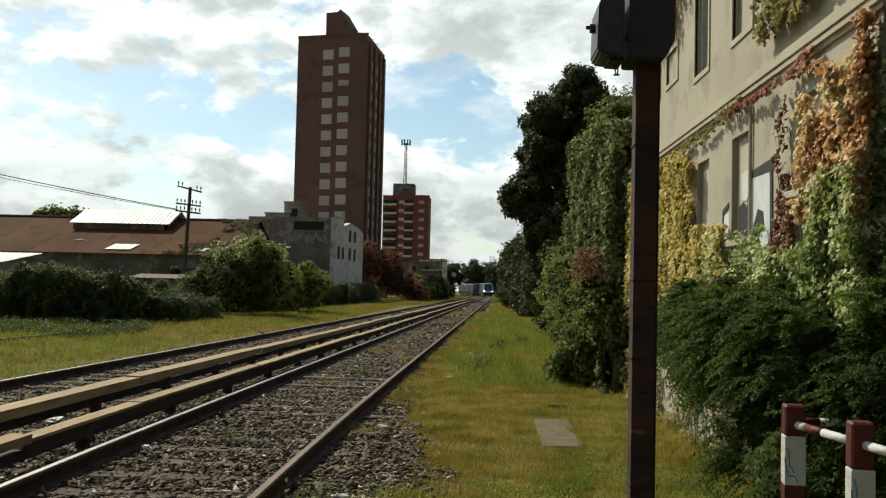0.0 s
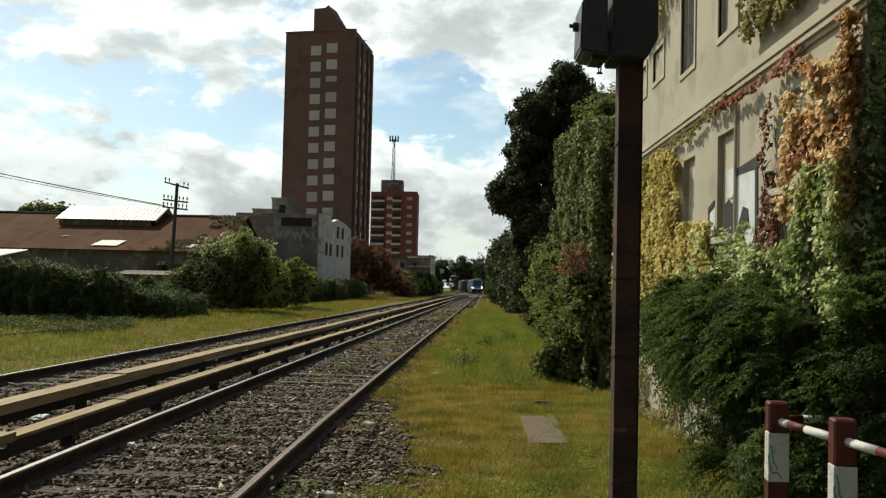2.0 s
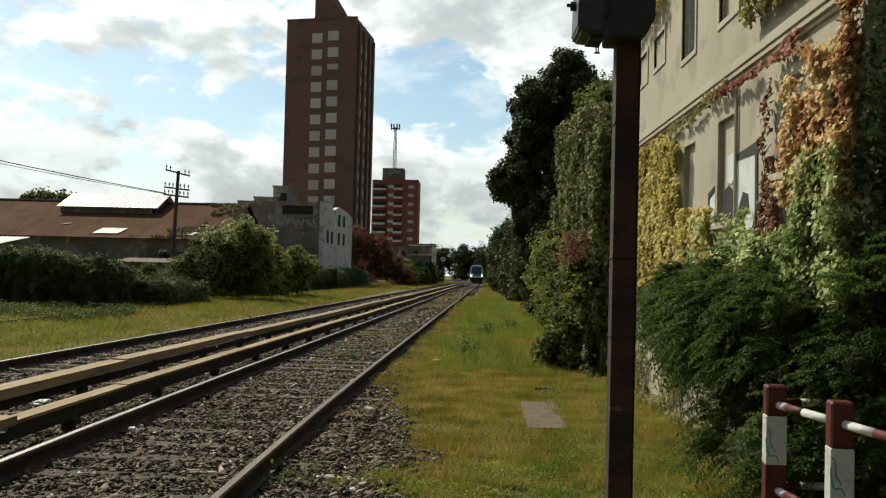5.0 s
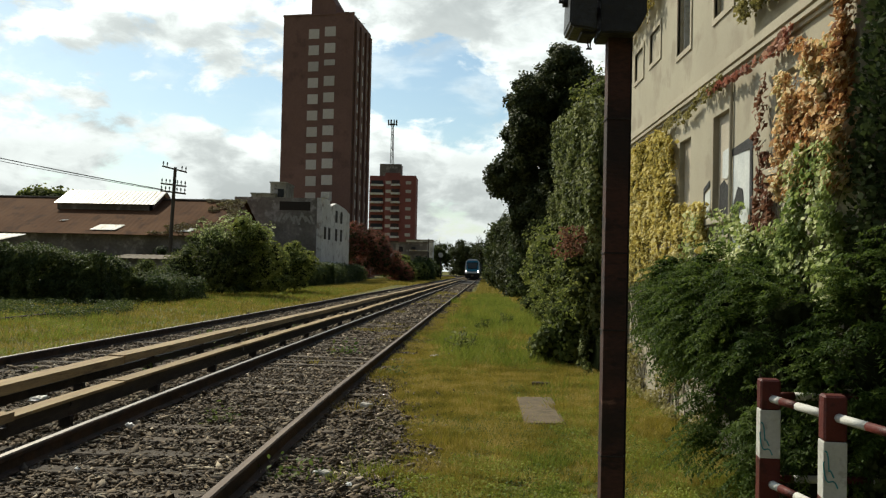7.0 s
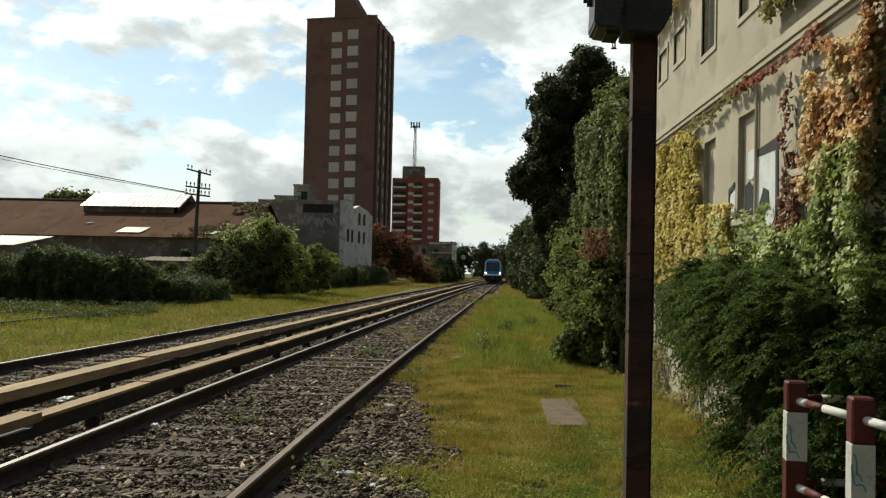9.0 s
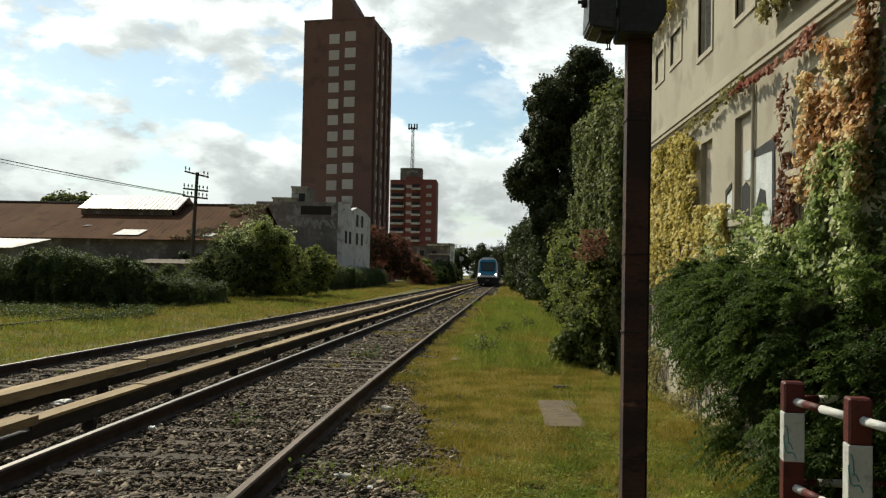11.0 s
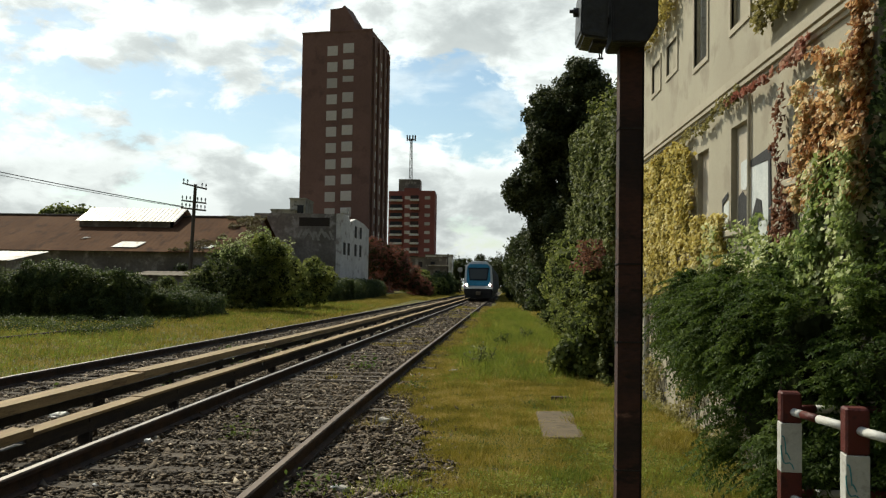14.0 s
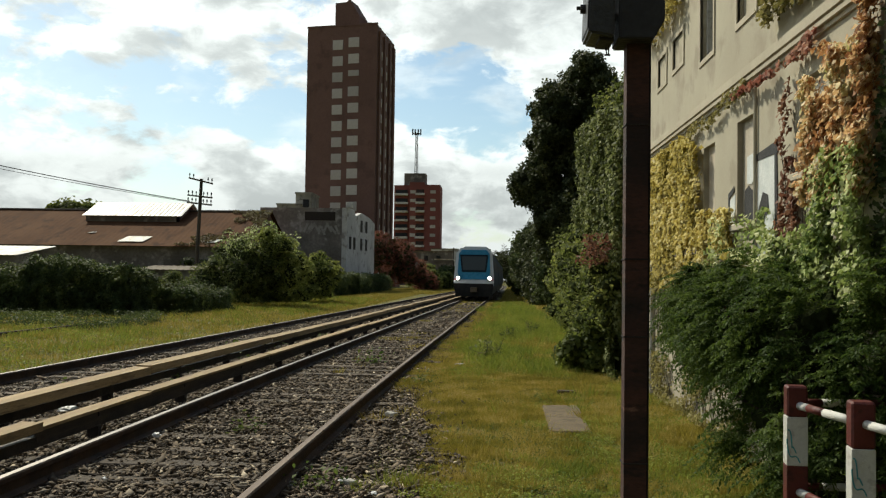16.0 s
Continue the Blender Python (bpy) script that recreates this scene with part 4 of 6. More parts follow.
def feathery_shrub():
    """Arching sprays: thin stems that rise and bow over, with fine leaflets on both sides."""
    rng = np.random.default_rng(31)
    thing = empty("feathery_shrub")
    tagged(thing, "large feathery green shrub arching against the house wall", "shrub")
    main = [(2.05, 7.1, 1.25, 0.42, 0.85, 0.5), (2.05, 8.0, 1.2, 0.3, 0.75, 0.34), (2.02, 8.8, 1.3, 0.24, 0.6, 0.3), (2.1, 6.1, 1.1, 0.45, 0.6, 0.62), (2.2, 5.75, 0.45, 0.45, 0.35, 0.6), (2.1, 6.6, 0.6, 0.4, 0.5, 0.6),
            (2.5, 5.35, 1.0, 0.6, 0.25, 0.75)]
    core("branchwork", main, DEEP_SHADE_CORE, thing, 0.55, 3, 4, 0.3)
    # clumps of fronds over the crown, fanning out and bowing down, each with side twigs of fine leaflets
    starts, ways = [], []
    for x, y, z, rx, ry, rz in main:
        for v in unit(rng.normal(0, 1, (60, 3))):
            f = rng.uniform(0.66, 0.95)
            seat = np.array([x + v[0] * rx * f, y + v[1] * ry * f, z + v[2] * rz * f])
            # fronds thinned low down so the shade-dark core shows under the crown
            shaded = seat[1] < 6.75 and seat[2] < 1.45
            if seat[2] < 0.2 or (seat[1] > 7.0 and seat[2] < 0.85) or (shaded and rng.random() > (0.75 if seat[2] > 1.0 else 0.35)):
                continue
            n = int(rng.integers(7, 15))
            starts.append(seat + rng.normal(0, 0.035, (n, 3)))
            ways.append(unit(v * 0.8 + np.array([-0.25, 0.12, 0.25]) + rng.normal(0, 0.5, (n, 3))))
    start, way = np.concatenate(starts), np.concatenate(ways)
    n = len(start)
    reach = rng.uniform(0.16, 0.34, (n, 1))
    stations = 13
    fronds, spine = [], []
    for i in range(stations):
        s = (i + 1) / stations
        at = start + way * reach * s - np.array([0, 0, 0.55]) * reach * s * s
        ahead = unit(way - np.array([0, 0, 1.1]) * s)
        across = unit(np.cross(ahead, np.array([0.0, 0.0, 1.0])) + rng.normal(0, 0.12, (n, 3)))
        spine.append(at)
        for side in (-1, 1):
            twig = unit(across * side + ahead * 0.55 - np.array([0, 0, 0.25]))
            long = 0.075 * (1.05 - 0.75 * s) * rng.uniform(0.7, 1.3, (n, 1))
            for u in (0.25, 0.62, 1.0):
                mid = at + twig * long * u + rng.normal(0, 0.003, (n, 3))
                lean = unit(twig + rng.normal(0, 0.45, (n, 3)))
                wide = unit(np.cross(lean, np.array([0.0, 0.0, 1.0])) + rng.normal(0, 0.35, (n, 3)))
                fronds.append(np.stack([mid - lean * 0.017, mid + wide * 0.0065, mid + lean * 0.019, mid - wide * 0.0065], 1))
    leaf = np.concatenate(fronds)
    leaf = leaf[leaf[:, :, 2].min(1) > 0.05]
    quads("leaves", leaf, LEAF_BUSH, thing)
    p = spine[0]
    bm = bmesh.new()
    for _ in range(26):
        a = (2.2 + rng.normal(0, 0.12), 6.1 + rng.normal(0, 0.25), 0.0)
        b = p[rng.integers(len(p))]
        limb(bm, a, b, 0.014, 0.005, rng, 5, 0.25)
    tagged(part("stem_tangle", bm, BARK, thing), kind="stuff")


feathery_shrub()


def ivy_wall(name, label, x0, x1, y0, y1, h, n, size, mat, seed, faces=(("x", 0.5), ("y", 0.35), ("top", 0.15)), rough=1.0, inner="overgrown_wall", turn=0.0):
    """A wall or clipped hedge under leaves: over its sides and top, bulging here and there."""
    rng = np.random.default_rng(seed)
    thing = empty(name)
    tagged(thing, label, "hedge")
    # the body under the leaves takes the same painted shade colour
    one_box(inner, (x0 + 0.25, x1 - 0.25, y0 + 0.25, y1 - 0.05, -0.1, h - 0.22), SHADE_CORE, thing, "", 0.12)
    where, facing = [], []
    for face, share in faces:
        m = int(n * share)
        u, v = rng.random(m), rng.random(m)
        if face == "x":
            a = np.stack([np.full(m, x0), y0 + u * (y1 - y0), v * h], 1)
            out = np.tile([-1.0, 0.1, 0.35], (m, 1))
        elif face == "y":
            a = np.stack([x0 + u * (x1 - x0), np.full(m, y0), v * h], 1)
            out = np.tile([-0.1, -1.0, 0.35], (m, 1))
        elif face == "+x":
            a = np.stack([np.full(m, x1), y0 + u * (y1 - y0), v * h], 1)
            out = np.tile([1.0, -0.1, 0.35], (m, 1))
        else:
            a = np.stack([x0 + u * (x1 - x0), y0 + v * (y1 - y0), np.full(m, h)], 1)
            out = np.tile([-0.2, -0.2, 1.0], (m, 1))
        bulge = rough * (0.26 * soft_noise(*(a * 1.1).T) + 0.16 * soft_noise(*(a * 3.1).T) + 0.08 * soft_noise(*(a * 7.0).T))
        a = a + unit(out) * (bulge + rng.uniform(-0.12, 0.1, m))[:, None]
        # the upper edge is rounded
        top = np.clip((a[:, 2] - h + 0.5) / 0.5, 0, 1.2)
        a[:, 0] += 0.3 * top ** 2 * ((face == "x") - (face == "+x"))
        a[:, 1] += 0.3 * top ** 2 * (face == "y")
        where.append(a)
        facing.append(out)
    quads("leaves", leaf_corners(rng, np.concatenate(where), np.concatenate(facing), size, 1.2, 0.7, 0.5), mat, thing)
    # turned about its far corner
    thing.matrix_basis = Matrix.Translation((x0, y1, 0)) @ pose(0, 0, 0, 0, 0, turn) @ Matrix.Translation((-x0, -y1, 0))
    return thing


def ivy_boundary():
    """A tall boundary wall along the line, hung with ivy in bunches; the growth tops it unevenly."""
    rng = np.random.default_rng(32)
    thing = empty("ivy_clad_wall")
    tagged(thing, "tall wall wholly overgrown with green ivy", "wall")
    x0, x1, y0, y1 = 2.0, 2.9, 14.5, 20.4

    def crest(y):
        return 4.22 + 0.07 * (y - 14.5) + 0.12 * soft_noise(y * 0.9, y * 0.0 + 2.0)

    # wall body coloured near-black for the shade behind the ivy
    one_box("overgrown_wall", (x0 + 0.14, x1, y0 + 0.1, y1 - 0.14, -0.1, 4.1), SHADE_CORE, thing, "", 0.05)
    where, facing = [], []
    for face, m in (("long", 34000), ("end", 5000), ("far", 3000), ("top", 7000)):
        u, v = rng.random(m), rng.random(m)
        y = y0 + u * (y1 - y0)
        if face == "long":
            a, out = np.stack([np.full(m, x0), y, v * crest(y)], 1), (-1.0, 0.1, 0.35)
        elif face == "end":
            a, out = np.stack([x0 + u * (x1 - x0), np.full(m, y0), v * crest(y0 + 0 * u)], 1), (-0.2, -1.0, 0.35)
        elif face == "far":
            a, out = np.stack([x0 + u * (x1 - x0), np.full(m, y1), v * crest(y1 + 0 * u)], 1), (-0.2, 1.0, 0.35)
        else:
            a, out = np.stack([x0 + v * (x1 - x0), y, crest(y)], 1), (-0.5, -0.1, 1.0)
        # hanging bunches, with dark gaps between them
        bunch = 0.10 * soft_noise(*(a * np.array([2.0, 1.6, 1.0])).T) + 0.09 * soft_noise(*(a * np.array([6.0, 4.5, 3.0])).T)
        gap = soft_noise(*(a * np.array([7.5, 5.0, 3.5]) + 9.0).T) + 0.5 * soft_noise(*(a * 13.0).T)
        a = a + unit(np.tile(out, (m, 1))) * (bunch + rng.uniform(-0.08, 0.07, m))[:, None]
        round_off = np.clip((a[:, 2] - crest(a[:, 1]) + 0.3) / 0.3, 0, 1) * np.clip((a[:, 1] - y1 + 0.8) / 0.8, 0, 1)
        a[:, 2] -= 0.25 * round_off ** 2
        ok = gap > -0.2
        where.append(a[ok])
        facing.append(np.tile(out, (int(ok.sum()), 1)))
    quads("leaves", leaf_corners(rng, np.concatenate(where), np.concatenate(facing), 0.065, 1.15, 0.8, 0.5), LEAF_IVY, thing)


ivy_boundary()
bush("hanging_shrub", "loose olive-green climber at the foot of the ivy wall", "shrub",
     [(1.95, 17.4, 1.8, 0.28, 1.3, 0.7), (1.9, 16.2, 1.0, 0.3, 1.0, 0.9), (1.95, 15.3, 1.3, 0.25, 0.7, 0.8), (1.8, 19.3, 1.4, 0.28, 1.1, 1.2), (1.9, 18.2, 0.8, 0.3, 1.0, 0.8)],
     30000, 0.045, LEAF_MID, 31, 34, 0.2, 1.5, 0.8, deep=0.7, shrink=0.6)
bush("mixed_hedge", "overgrown hedge of dark shrubs beside the grass verge", "hedge",
     [(2.9, 21.5, 1.5, 1.1, 2.2, 1.7), (3.1, 26.0, 1.6, 1.2, 3.0, 1.8), (3.6, 33.0, 1.5, 1.5, 4.2, 1.8), (4.3, 40.0, 1.5, 1.6, 4.0, 1.9)], 80000, 0.065, LEAF_MID, 33, 50, 0.42, 1.4, 0.5, deep=0.45)
bush("low_bramble", "low dark broad-leaved bramble on the grass", "shrub",
     [(1.85, 15.9, 0.38, 0.42, 0.8, 0.42), (2.1, 17.2, 0.4, 0.45, 0.8, 0.5)], 9000, 0.075, LEAF_MID, 34, 14, 0.22, 1.2, 0.5)
bush("red_shrub", "thin spreading shrub with dull red leaves in the hedge", "shrub",
     [(1.85, 15.0, 2.1, 0.25, 0.4, 0.14), (1.75, 15.2, 1.85, 0.22, 0.4, 0.1)], 2200, 0.042, LEAF_REDDISH, 35, 12, 0.14, 1.5, 0.5, deep=0.9, shrink=0.15)
tree("dark_tree", "tall dark evergreen tree overhanging the hedge", (3.2, 28.0, 0), (2.9, 28.0, 3.4), 0.28,
     [(2.95, 28, 7.1, 0.8, 1.4, 0.95), (2.1, 28.2, 6.6, 0.65, 1.3, 0.7), (2.0, 28.3, 5.6, 0.75, 1.4, 1.0), (1.55, 28.5, 4.4, 0.65, 1.3, 0.6), (3.4, 27.5, 5.0, 1.5, 1.8, 1.9), (2.3, 28, 3.1, 0.75, 1.5, 1.2)],
     120000, 0.062, LEAF_BACKLIT, 36, 60, 0.27)
tree("grey_tree", "smaller rounded tree behind the ivy wall", (4.0, 25.0, 0), (3.9, 25.0, 3.6), 0.16,
     [(3.75, 25, 5.7, 0.9, 1.1, 1.1), (4.6, 25, 4.9, 1.1, 1.2, 1.0)], 22000, 0.06, LEAF_MID, 37, 30, 0.3)
for i, (off, y, h) in enumerate([(5.2, 47, 4.6), (5.0, 58, 5.2), (4.8, 72, 5.8), (4.7, 90, 6.6), (4.9, 112, 7.4), (5.2, 138, 8.6), (5.6, 168, 9.8), (6.2, 205, 11.0), (8.0, 245, 12.0),
                                 (9.0, 285, 12.5), (11.0, 325, 13.0), (12.0, 360, 13.5), (14.0, 400, 14.5), (26.0, 400, 14.5), (-9.0, 345, 11.0)]):
    k = h / 6.0
    x = line_x(y) + off
    tree("verge_tree", "dark leafy tree in the row beside the line", (x, y, 0), (x, y, h * 0.35), 0.2 * k,
         [(x - 0.3 * k, y, h * 0.64, 1.6 * k, 2.6 * k, h * 0.34), (x + 1.6 * k, y + 2, h * 0.5, 2.0 * k, 2.6 * k, h * 0.4), (x - 0.5 * k, y, h * 0.28, 1.4 * k, 2.6 * k, h * 0.3)],
         14000, 0.15 * k ** 0.7, LEAF_BACKLIT if i % 3 else LEAF_DARK, 40 + i, 24, 0.55 * k, "row of trees")


def make_neighbour():
    """The next house, mostly hidden: a pale wall under a projecting eave."""
    t = empty("neighbour_house")
    tagged(t, "pale two-storey house with a projecting eave behind the trees", "house")
    one_box("wall", (4.5, 10.0, 30.5, 37.0, -0.1, 7.5), PLASTER, t, "", 0)
    one_box("eave", (4.1, 10.3, 30.1, 37.3, 7.5, 7.85), PLASTER_TRIM, t, "", 0.03)


make_neighbour()
ledge = bmesh.new()
box(ledge, FACE - 0.08, FACE - 0.001, 10.1, 12.7, 1.82, 1.87, 0.006)
tagged(part("wall_ledge", ledge, CONCRETE), "narrow weathered ledge fixed to the house wall", "ledge")
downpipe = tube(bmesh.new(), (FACE - 0.06, 12.9, 0.0), (FACE - 0.06, 12.9, 1.8), 0.04, sides=10)
tagged(part("downpipe", downpipe, WALL_GREY), "grey pipe against the foot of the wall", "pipe")


# ---- crossing post, fence ----
def make_signal_post():
    post = empty("signal_post")
    tagged(post, "rusty dark iron post with a box and hooded lamp on top", "signal post")

    def prism(name, rows, lo, hi, upright, mat, bevel=0.0, label=""):
        """A solid of the outline rows, (x, y) from z lo to hi if upright, else (x, z) from y lo to hi."""
        bm = bmesh.new()
        a = [bm.verts.new((u, v, lo) if upright else (u, lo, v)) for u, v in rows]
        b = [bm.verts.new((u, v, hi) if upright else (u, hi, v)) for u, v in rows]
        bm.faces.new(a[::-1])
        bm.faces.new(b)
        for i in range(len(rows)):
            j = (i + 1) % len(rows)
            bm.faces.new((a[i], a[j], b[j], b[i]))
        bmesh.ops.recalc_face_normals(bm, faces=bm.faces)
        if bevel:
            bmesh.ops.bevel(bm, geom=list(bm.edges), offset=bevel, segments=2, affect="EDGES")
        return part(name, bm, mat, post, label)

    x0, x1, y0, y1 = 0.434, 0.503, 2.965, 3.03
    prism("shaft", [(x0, y0), (x1, y0), (x1, y1), (x1 - 0.009, y1), (x1 - 0.009, y0 + 0.009), (x0 + 0.009, y0 + 0.009), (x0 + 0.009, y1), (x0, y1)], -0.1, 2.4, True, POLE_RUST)
    for z in (0.95, 1.34, 1.58, 2.0):
        one_box("wire_tie", (x0 - 0.003, x1 + 0.003, y0 - 0.003, y1 + 0.003, z, z + 0.004), IRON, post, "", 0)
    prism("control_box", [(0.400, 2.72), (0.400, 2.255), (0.505, 2.255), (0.512, 2.262), (0.540, 2.315), (0.540, 2.72)], 2.90, 3.06, False, BOX_DARK, 0.004)
    prism("lamp_hood", [(0.304, 2.285), (0.312, 2.273), (0.388, 2.262), (0.386, 2.44), (0.375, 2.452), (0.325, 2.452), (0.308, 2.43)], 2.90, 3.08, False, HOOD, 0.006)
    prism("hood_lip", [(0.345, 2.272), (0.388, 2.272), (0.388, 2.255), (0.345, 2.258)], 2.93, 3.05, False, BOX_DARK)
    bm = bmesh.new()
    tube(bm, (0.372, 3.0, 2.257), (0.376, 3.0, 2.228), 0.0022, sides=6)
    tube(bm, (0.383, 3.0, 2.257), (0.381, 3.0, 2.228), 0.0022, sides=6)
    tube(bm, (0.369, 3.0, 2.227), (0.387, 3.0, 2.227), 0.003, sides=6)
    part("wire_loop", bm, IRON, post)
    one_box("lamp_arm", (0.383, 0.404, 2.97, 3.0, 2.33, 2.35), BOX_DARK, post, "", 0.002)
    bm = bmesh.new()
    tube(bm, (0.291, 2.99, 2.37), (0.306, 2.99, 2.37), 0.015)
    tube(bm, (0.279, 2.99, 2.373), (0.292, 2.99, 2.373), 0.006)
    part("lamp_knob", bm, BOX_DARK, post)
    part("cable", tube(bmesh.new(), (0.512, 3.0, 0.0), (0.512, 3.0, 2.3), 0.0035, sides=6), IRON, post)
    return post


make_signal_post()


def banded_bar(parent, a, b, r, first, lengths, name="rail"):
    """A round bar painted in bands."""
    a, b = Vector(a), Vector(b)
    total, at, red = (b - a).length, 0.0, first
    i = 0
    while at < total - 0.001:
        end = min(at + lengths[min(i, len(lengths) - 1)], total)
        bm = tube(bmesh.new(), a.lerp(b, at / total), a.lerp(b, end / total), r, sides=12)
        part(name, bm, RED_PAINT if red else WHITE_PAINT, parent, "red band" if red else "white band", True)
        at, red = end, not red
        i += 1


def fence_post(parent, x, y, turn, bands):
    rot = pose(x, y, 0, 0, 0, turn)
    for z0, z1, mat, label in bands:
        bm = bmesh.new()
        box(bm, -0.054, 0.054, -0.054, 0.054, z0, z1, 0.01 if z1 > 0.9 else 0.003)
        bm.transform(rot)
        part("post", bm, mat, parent, label)


def make_fence():
    fence = empty("crossing_fence")
    tagged(fence, "red and white painted pedestrian fence of concrete posts and tubes", "fence")
    far, near = (1.69, 5.25), (1.785, 4.60)
    for (x, y), cut in ((far, (0.80, 0.54)), (near, (0.745, 0.475))):
        fence_post(fence, x, y, -7, [(-0.1, cut[1], RED_PAINT, "dark red painted foot"), (cut[1], cut[0], WHITE_PAINT, "white band"), (cut[0], 0.965, RED_PAINT, "dark red painted head")])
    d = Vector((0.095, -0.65, 0)).normalized()
    for z in (0.86, 0.40):
        a = Vector((*far, z)) + d * 0.05
        banded_bar(fence, a, Vector((*near, z)) - d * 0.05, 0.022, False, [0.1, 0.17, 0.4])
        banded_bar(fence, Vector((*near, z)) + d * 0.05, Vector((*near, z)) + d * 3.2, 0.022, False, [0.25, 0.25])
        banded_bar(fence, Vector((*far, z)) + Vector((0.054, 0.1, 0)), (4.2, 5.40, z), 0.022, True, [0.12, 0.22])
    ink = material("teal_marker", [(0.05, 0.22, 0.24), (0.07, 0.28, 0.3)], 6.0, 0.7, fine=40)
    for (x, y), z in ((far, 0.66), (near, 0.63)):
        for lean, dz in ((1.0, 0.0), (-0.6, -0.05)):
            bm = bmesh.new()
            last = None
            for i in range(11):
                f = i / 10
                p = Vector((-0.05 + 0.055 * f * f + lean * 0.012 * math.sin(5.0 * f), -0.0552, z + dz + 0.07 - 0.13 * f + 0.02 * math.sin(9 * f)))
                if last is not None:
                    tube(bm, last, p, 0.0035, sides=5, caps=False)
                last = p
            bm.transform(pose(x, y, 0, 0, 0, -7))
            part("scribble", bm, ink, fence, "teal marker scribble")
    return fence


make_fence()

slab = bmesh.new()
box(slab, -0.21, 0.21, -1.0, 1.0, -0.06, 0.042, 0.012)
for v in slab.verts:
    v.co.z += 0.006 * noise.noise(v.co * 3.0)
slab.transform(pose(0.885, 10.4, 0, 0, 0, -1.5))
tagged(part("concrete_slab", slab, SLAB), "weathered concrete slab lying in the grass", "slab")


# ---- the far side of the line ----
SIDES = (("y", 0.5), ("+x", 0.2), ("top", 0.3))
ivy_wall("clipped_hedge", "long dense dark green hedge along the verge", -34.0, -16.2, 33.0, 35.5, 1.62, 42000, 0.07, LEAF_HEDGE, 61, SIDES, 1.2, "hedge_body")
ivy_wall("clipped_hedge", "taller rounded end of the dark green hedge", -16.4, -12.6, 33.2, 36.0, 1.85, 22000, 0.07, LEAF_HEDGE, 59, SIDES, 1.5, "hedge_body")
ivy_wall("clipped_hedge", "low dark green hedge beside the pole", -13.2, -11.2, 36.0, 42.0, 1.0, 12000, 0.07, LEAF_HEDGE, 58, SIDES, 1.2, "hedge_body")
bush("verge_shrub", "large leafy shrub by the utility pole, coloured darker for shade", "shrub",
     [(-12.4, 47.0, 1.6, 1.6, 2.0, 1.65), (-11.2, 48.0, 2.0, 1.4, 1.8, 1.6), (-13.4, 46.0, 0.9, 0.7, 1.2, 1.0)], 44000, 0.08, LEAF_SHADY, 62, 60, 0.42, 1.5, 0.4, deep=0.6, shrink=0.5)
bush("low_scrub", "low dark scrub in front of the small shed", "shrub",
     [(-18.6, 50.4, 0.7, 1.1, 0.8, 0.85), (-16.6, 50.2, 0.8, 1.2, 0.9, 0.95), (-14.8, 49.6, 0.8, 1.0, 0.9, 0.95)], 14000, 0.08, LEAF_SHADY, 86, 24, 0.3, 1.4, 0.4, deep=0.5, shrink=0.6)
bush("verge_shrub", "yellow-green shrub coloured lighter for sun beside the darker one", "shrub",
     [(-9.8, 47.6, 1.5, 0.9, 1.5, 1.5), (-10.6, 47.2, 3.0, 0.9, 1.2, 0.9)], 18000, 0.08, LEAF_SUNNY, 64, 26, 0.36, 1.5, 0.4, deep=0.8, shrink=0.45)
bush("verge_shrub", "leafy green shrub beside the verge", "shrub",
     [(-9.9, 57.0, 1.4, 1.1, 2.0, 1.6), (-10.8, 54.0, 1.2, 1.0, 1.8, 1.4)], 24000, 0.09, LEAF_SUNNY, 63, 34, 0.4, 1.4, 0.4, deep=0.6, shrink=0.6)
for a, b, h in ((50.0, 70.0, 1.5), (70.0, 84.0, 1.6), (84.0, 112.0, 1.75)):
    x = -12.1 + max(a - 56, 0) * 0.035
    ivy_wall("low_hedge", "low uneven dark hedge at the edge of the grass", x - 1.8, x, a, b, h, 20000, 0.09, LEAF_HEDGE, int(a), (("y", 0.25), ("+x", 0.5), ("top", 0.25)), 1.3, "hedge_body")
bush("rust_red_shrub", "tall twiggy rust-red shrub above the low hedge", "shrub",
     [(-13.9, 120.0, 3.6, 2.6, 3.0, 3.4), (-11.1, 122.0, 2.8, 2.6, 3.4, 2.8), (-13.3, 120.0, 5.4, 2.0, 2.2, 2.2), (-9.5, 123.0, 2.7, 2.0, 3.0, 2.3), (-11.3, 121.5, 4.6, 2.0, 2.6, 2.1), (-7.8, 125.0, 1.2, 1.5, 3.0, 1.5)],
     130000, 0.06, LEAF_RUST, 65, 60, 0.6, 4.0, -1.5, deep=0.95, shrink=0.45)
bush("leafy_sapling", "thin sapling above the verge shrub, its leaves coloured pale for sunlight", "sapling",
     [(-11.3, 47.4, 3.5, 1.2, 1.2, 0.8), (-10.2, 47.9, 3.0, 1.0, 1.2, 0.9), (-12.3, 46.9, 3.0, 0.8, 1.0, 0.7)], 5200, 0.075, LEAF_VINE, 69, 16, 0.3, 1.5, 0.4, deep=0.95, shrink=0.12)
for i, blob in enumerate([(-8.3, 132.0, 1.5, 2.2, 5.0, 1.8), (-6.6, 145.0, 1.4, 2.2, 6.0, 1.7)]):
    bush("far_shrub", "dull green shrub beside the track", "shrub", [blob], 12000, 0.17, LEAF_MID, 66 + i, 40, 0.7, 1.4, 0.4)
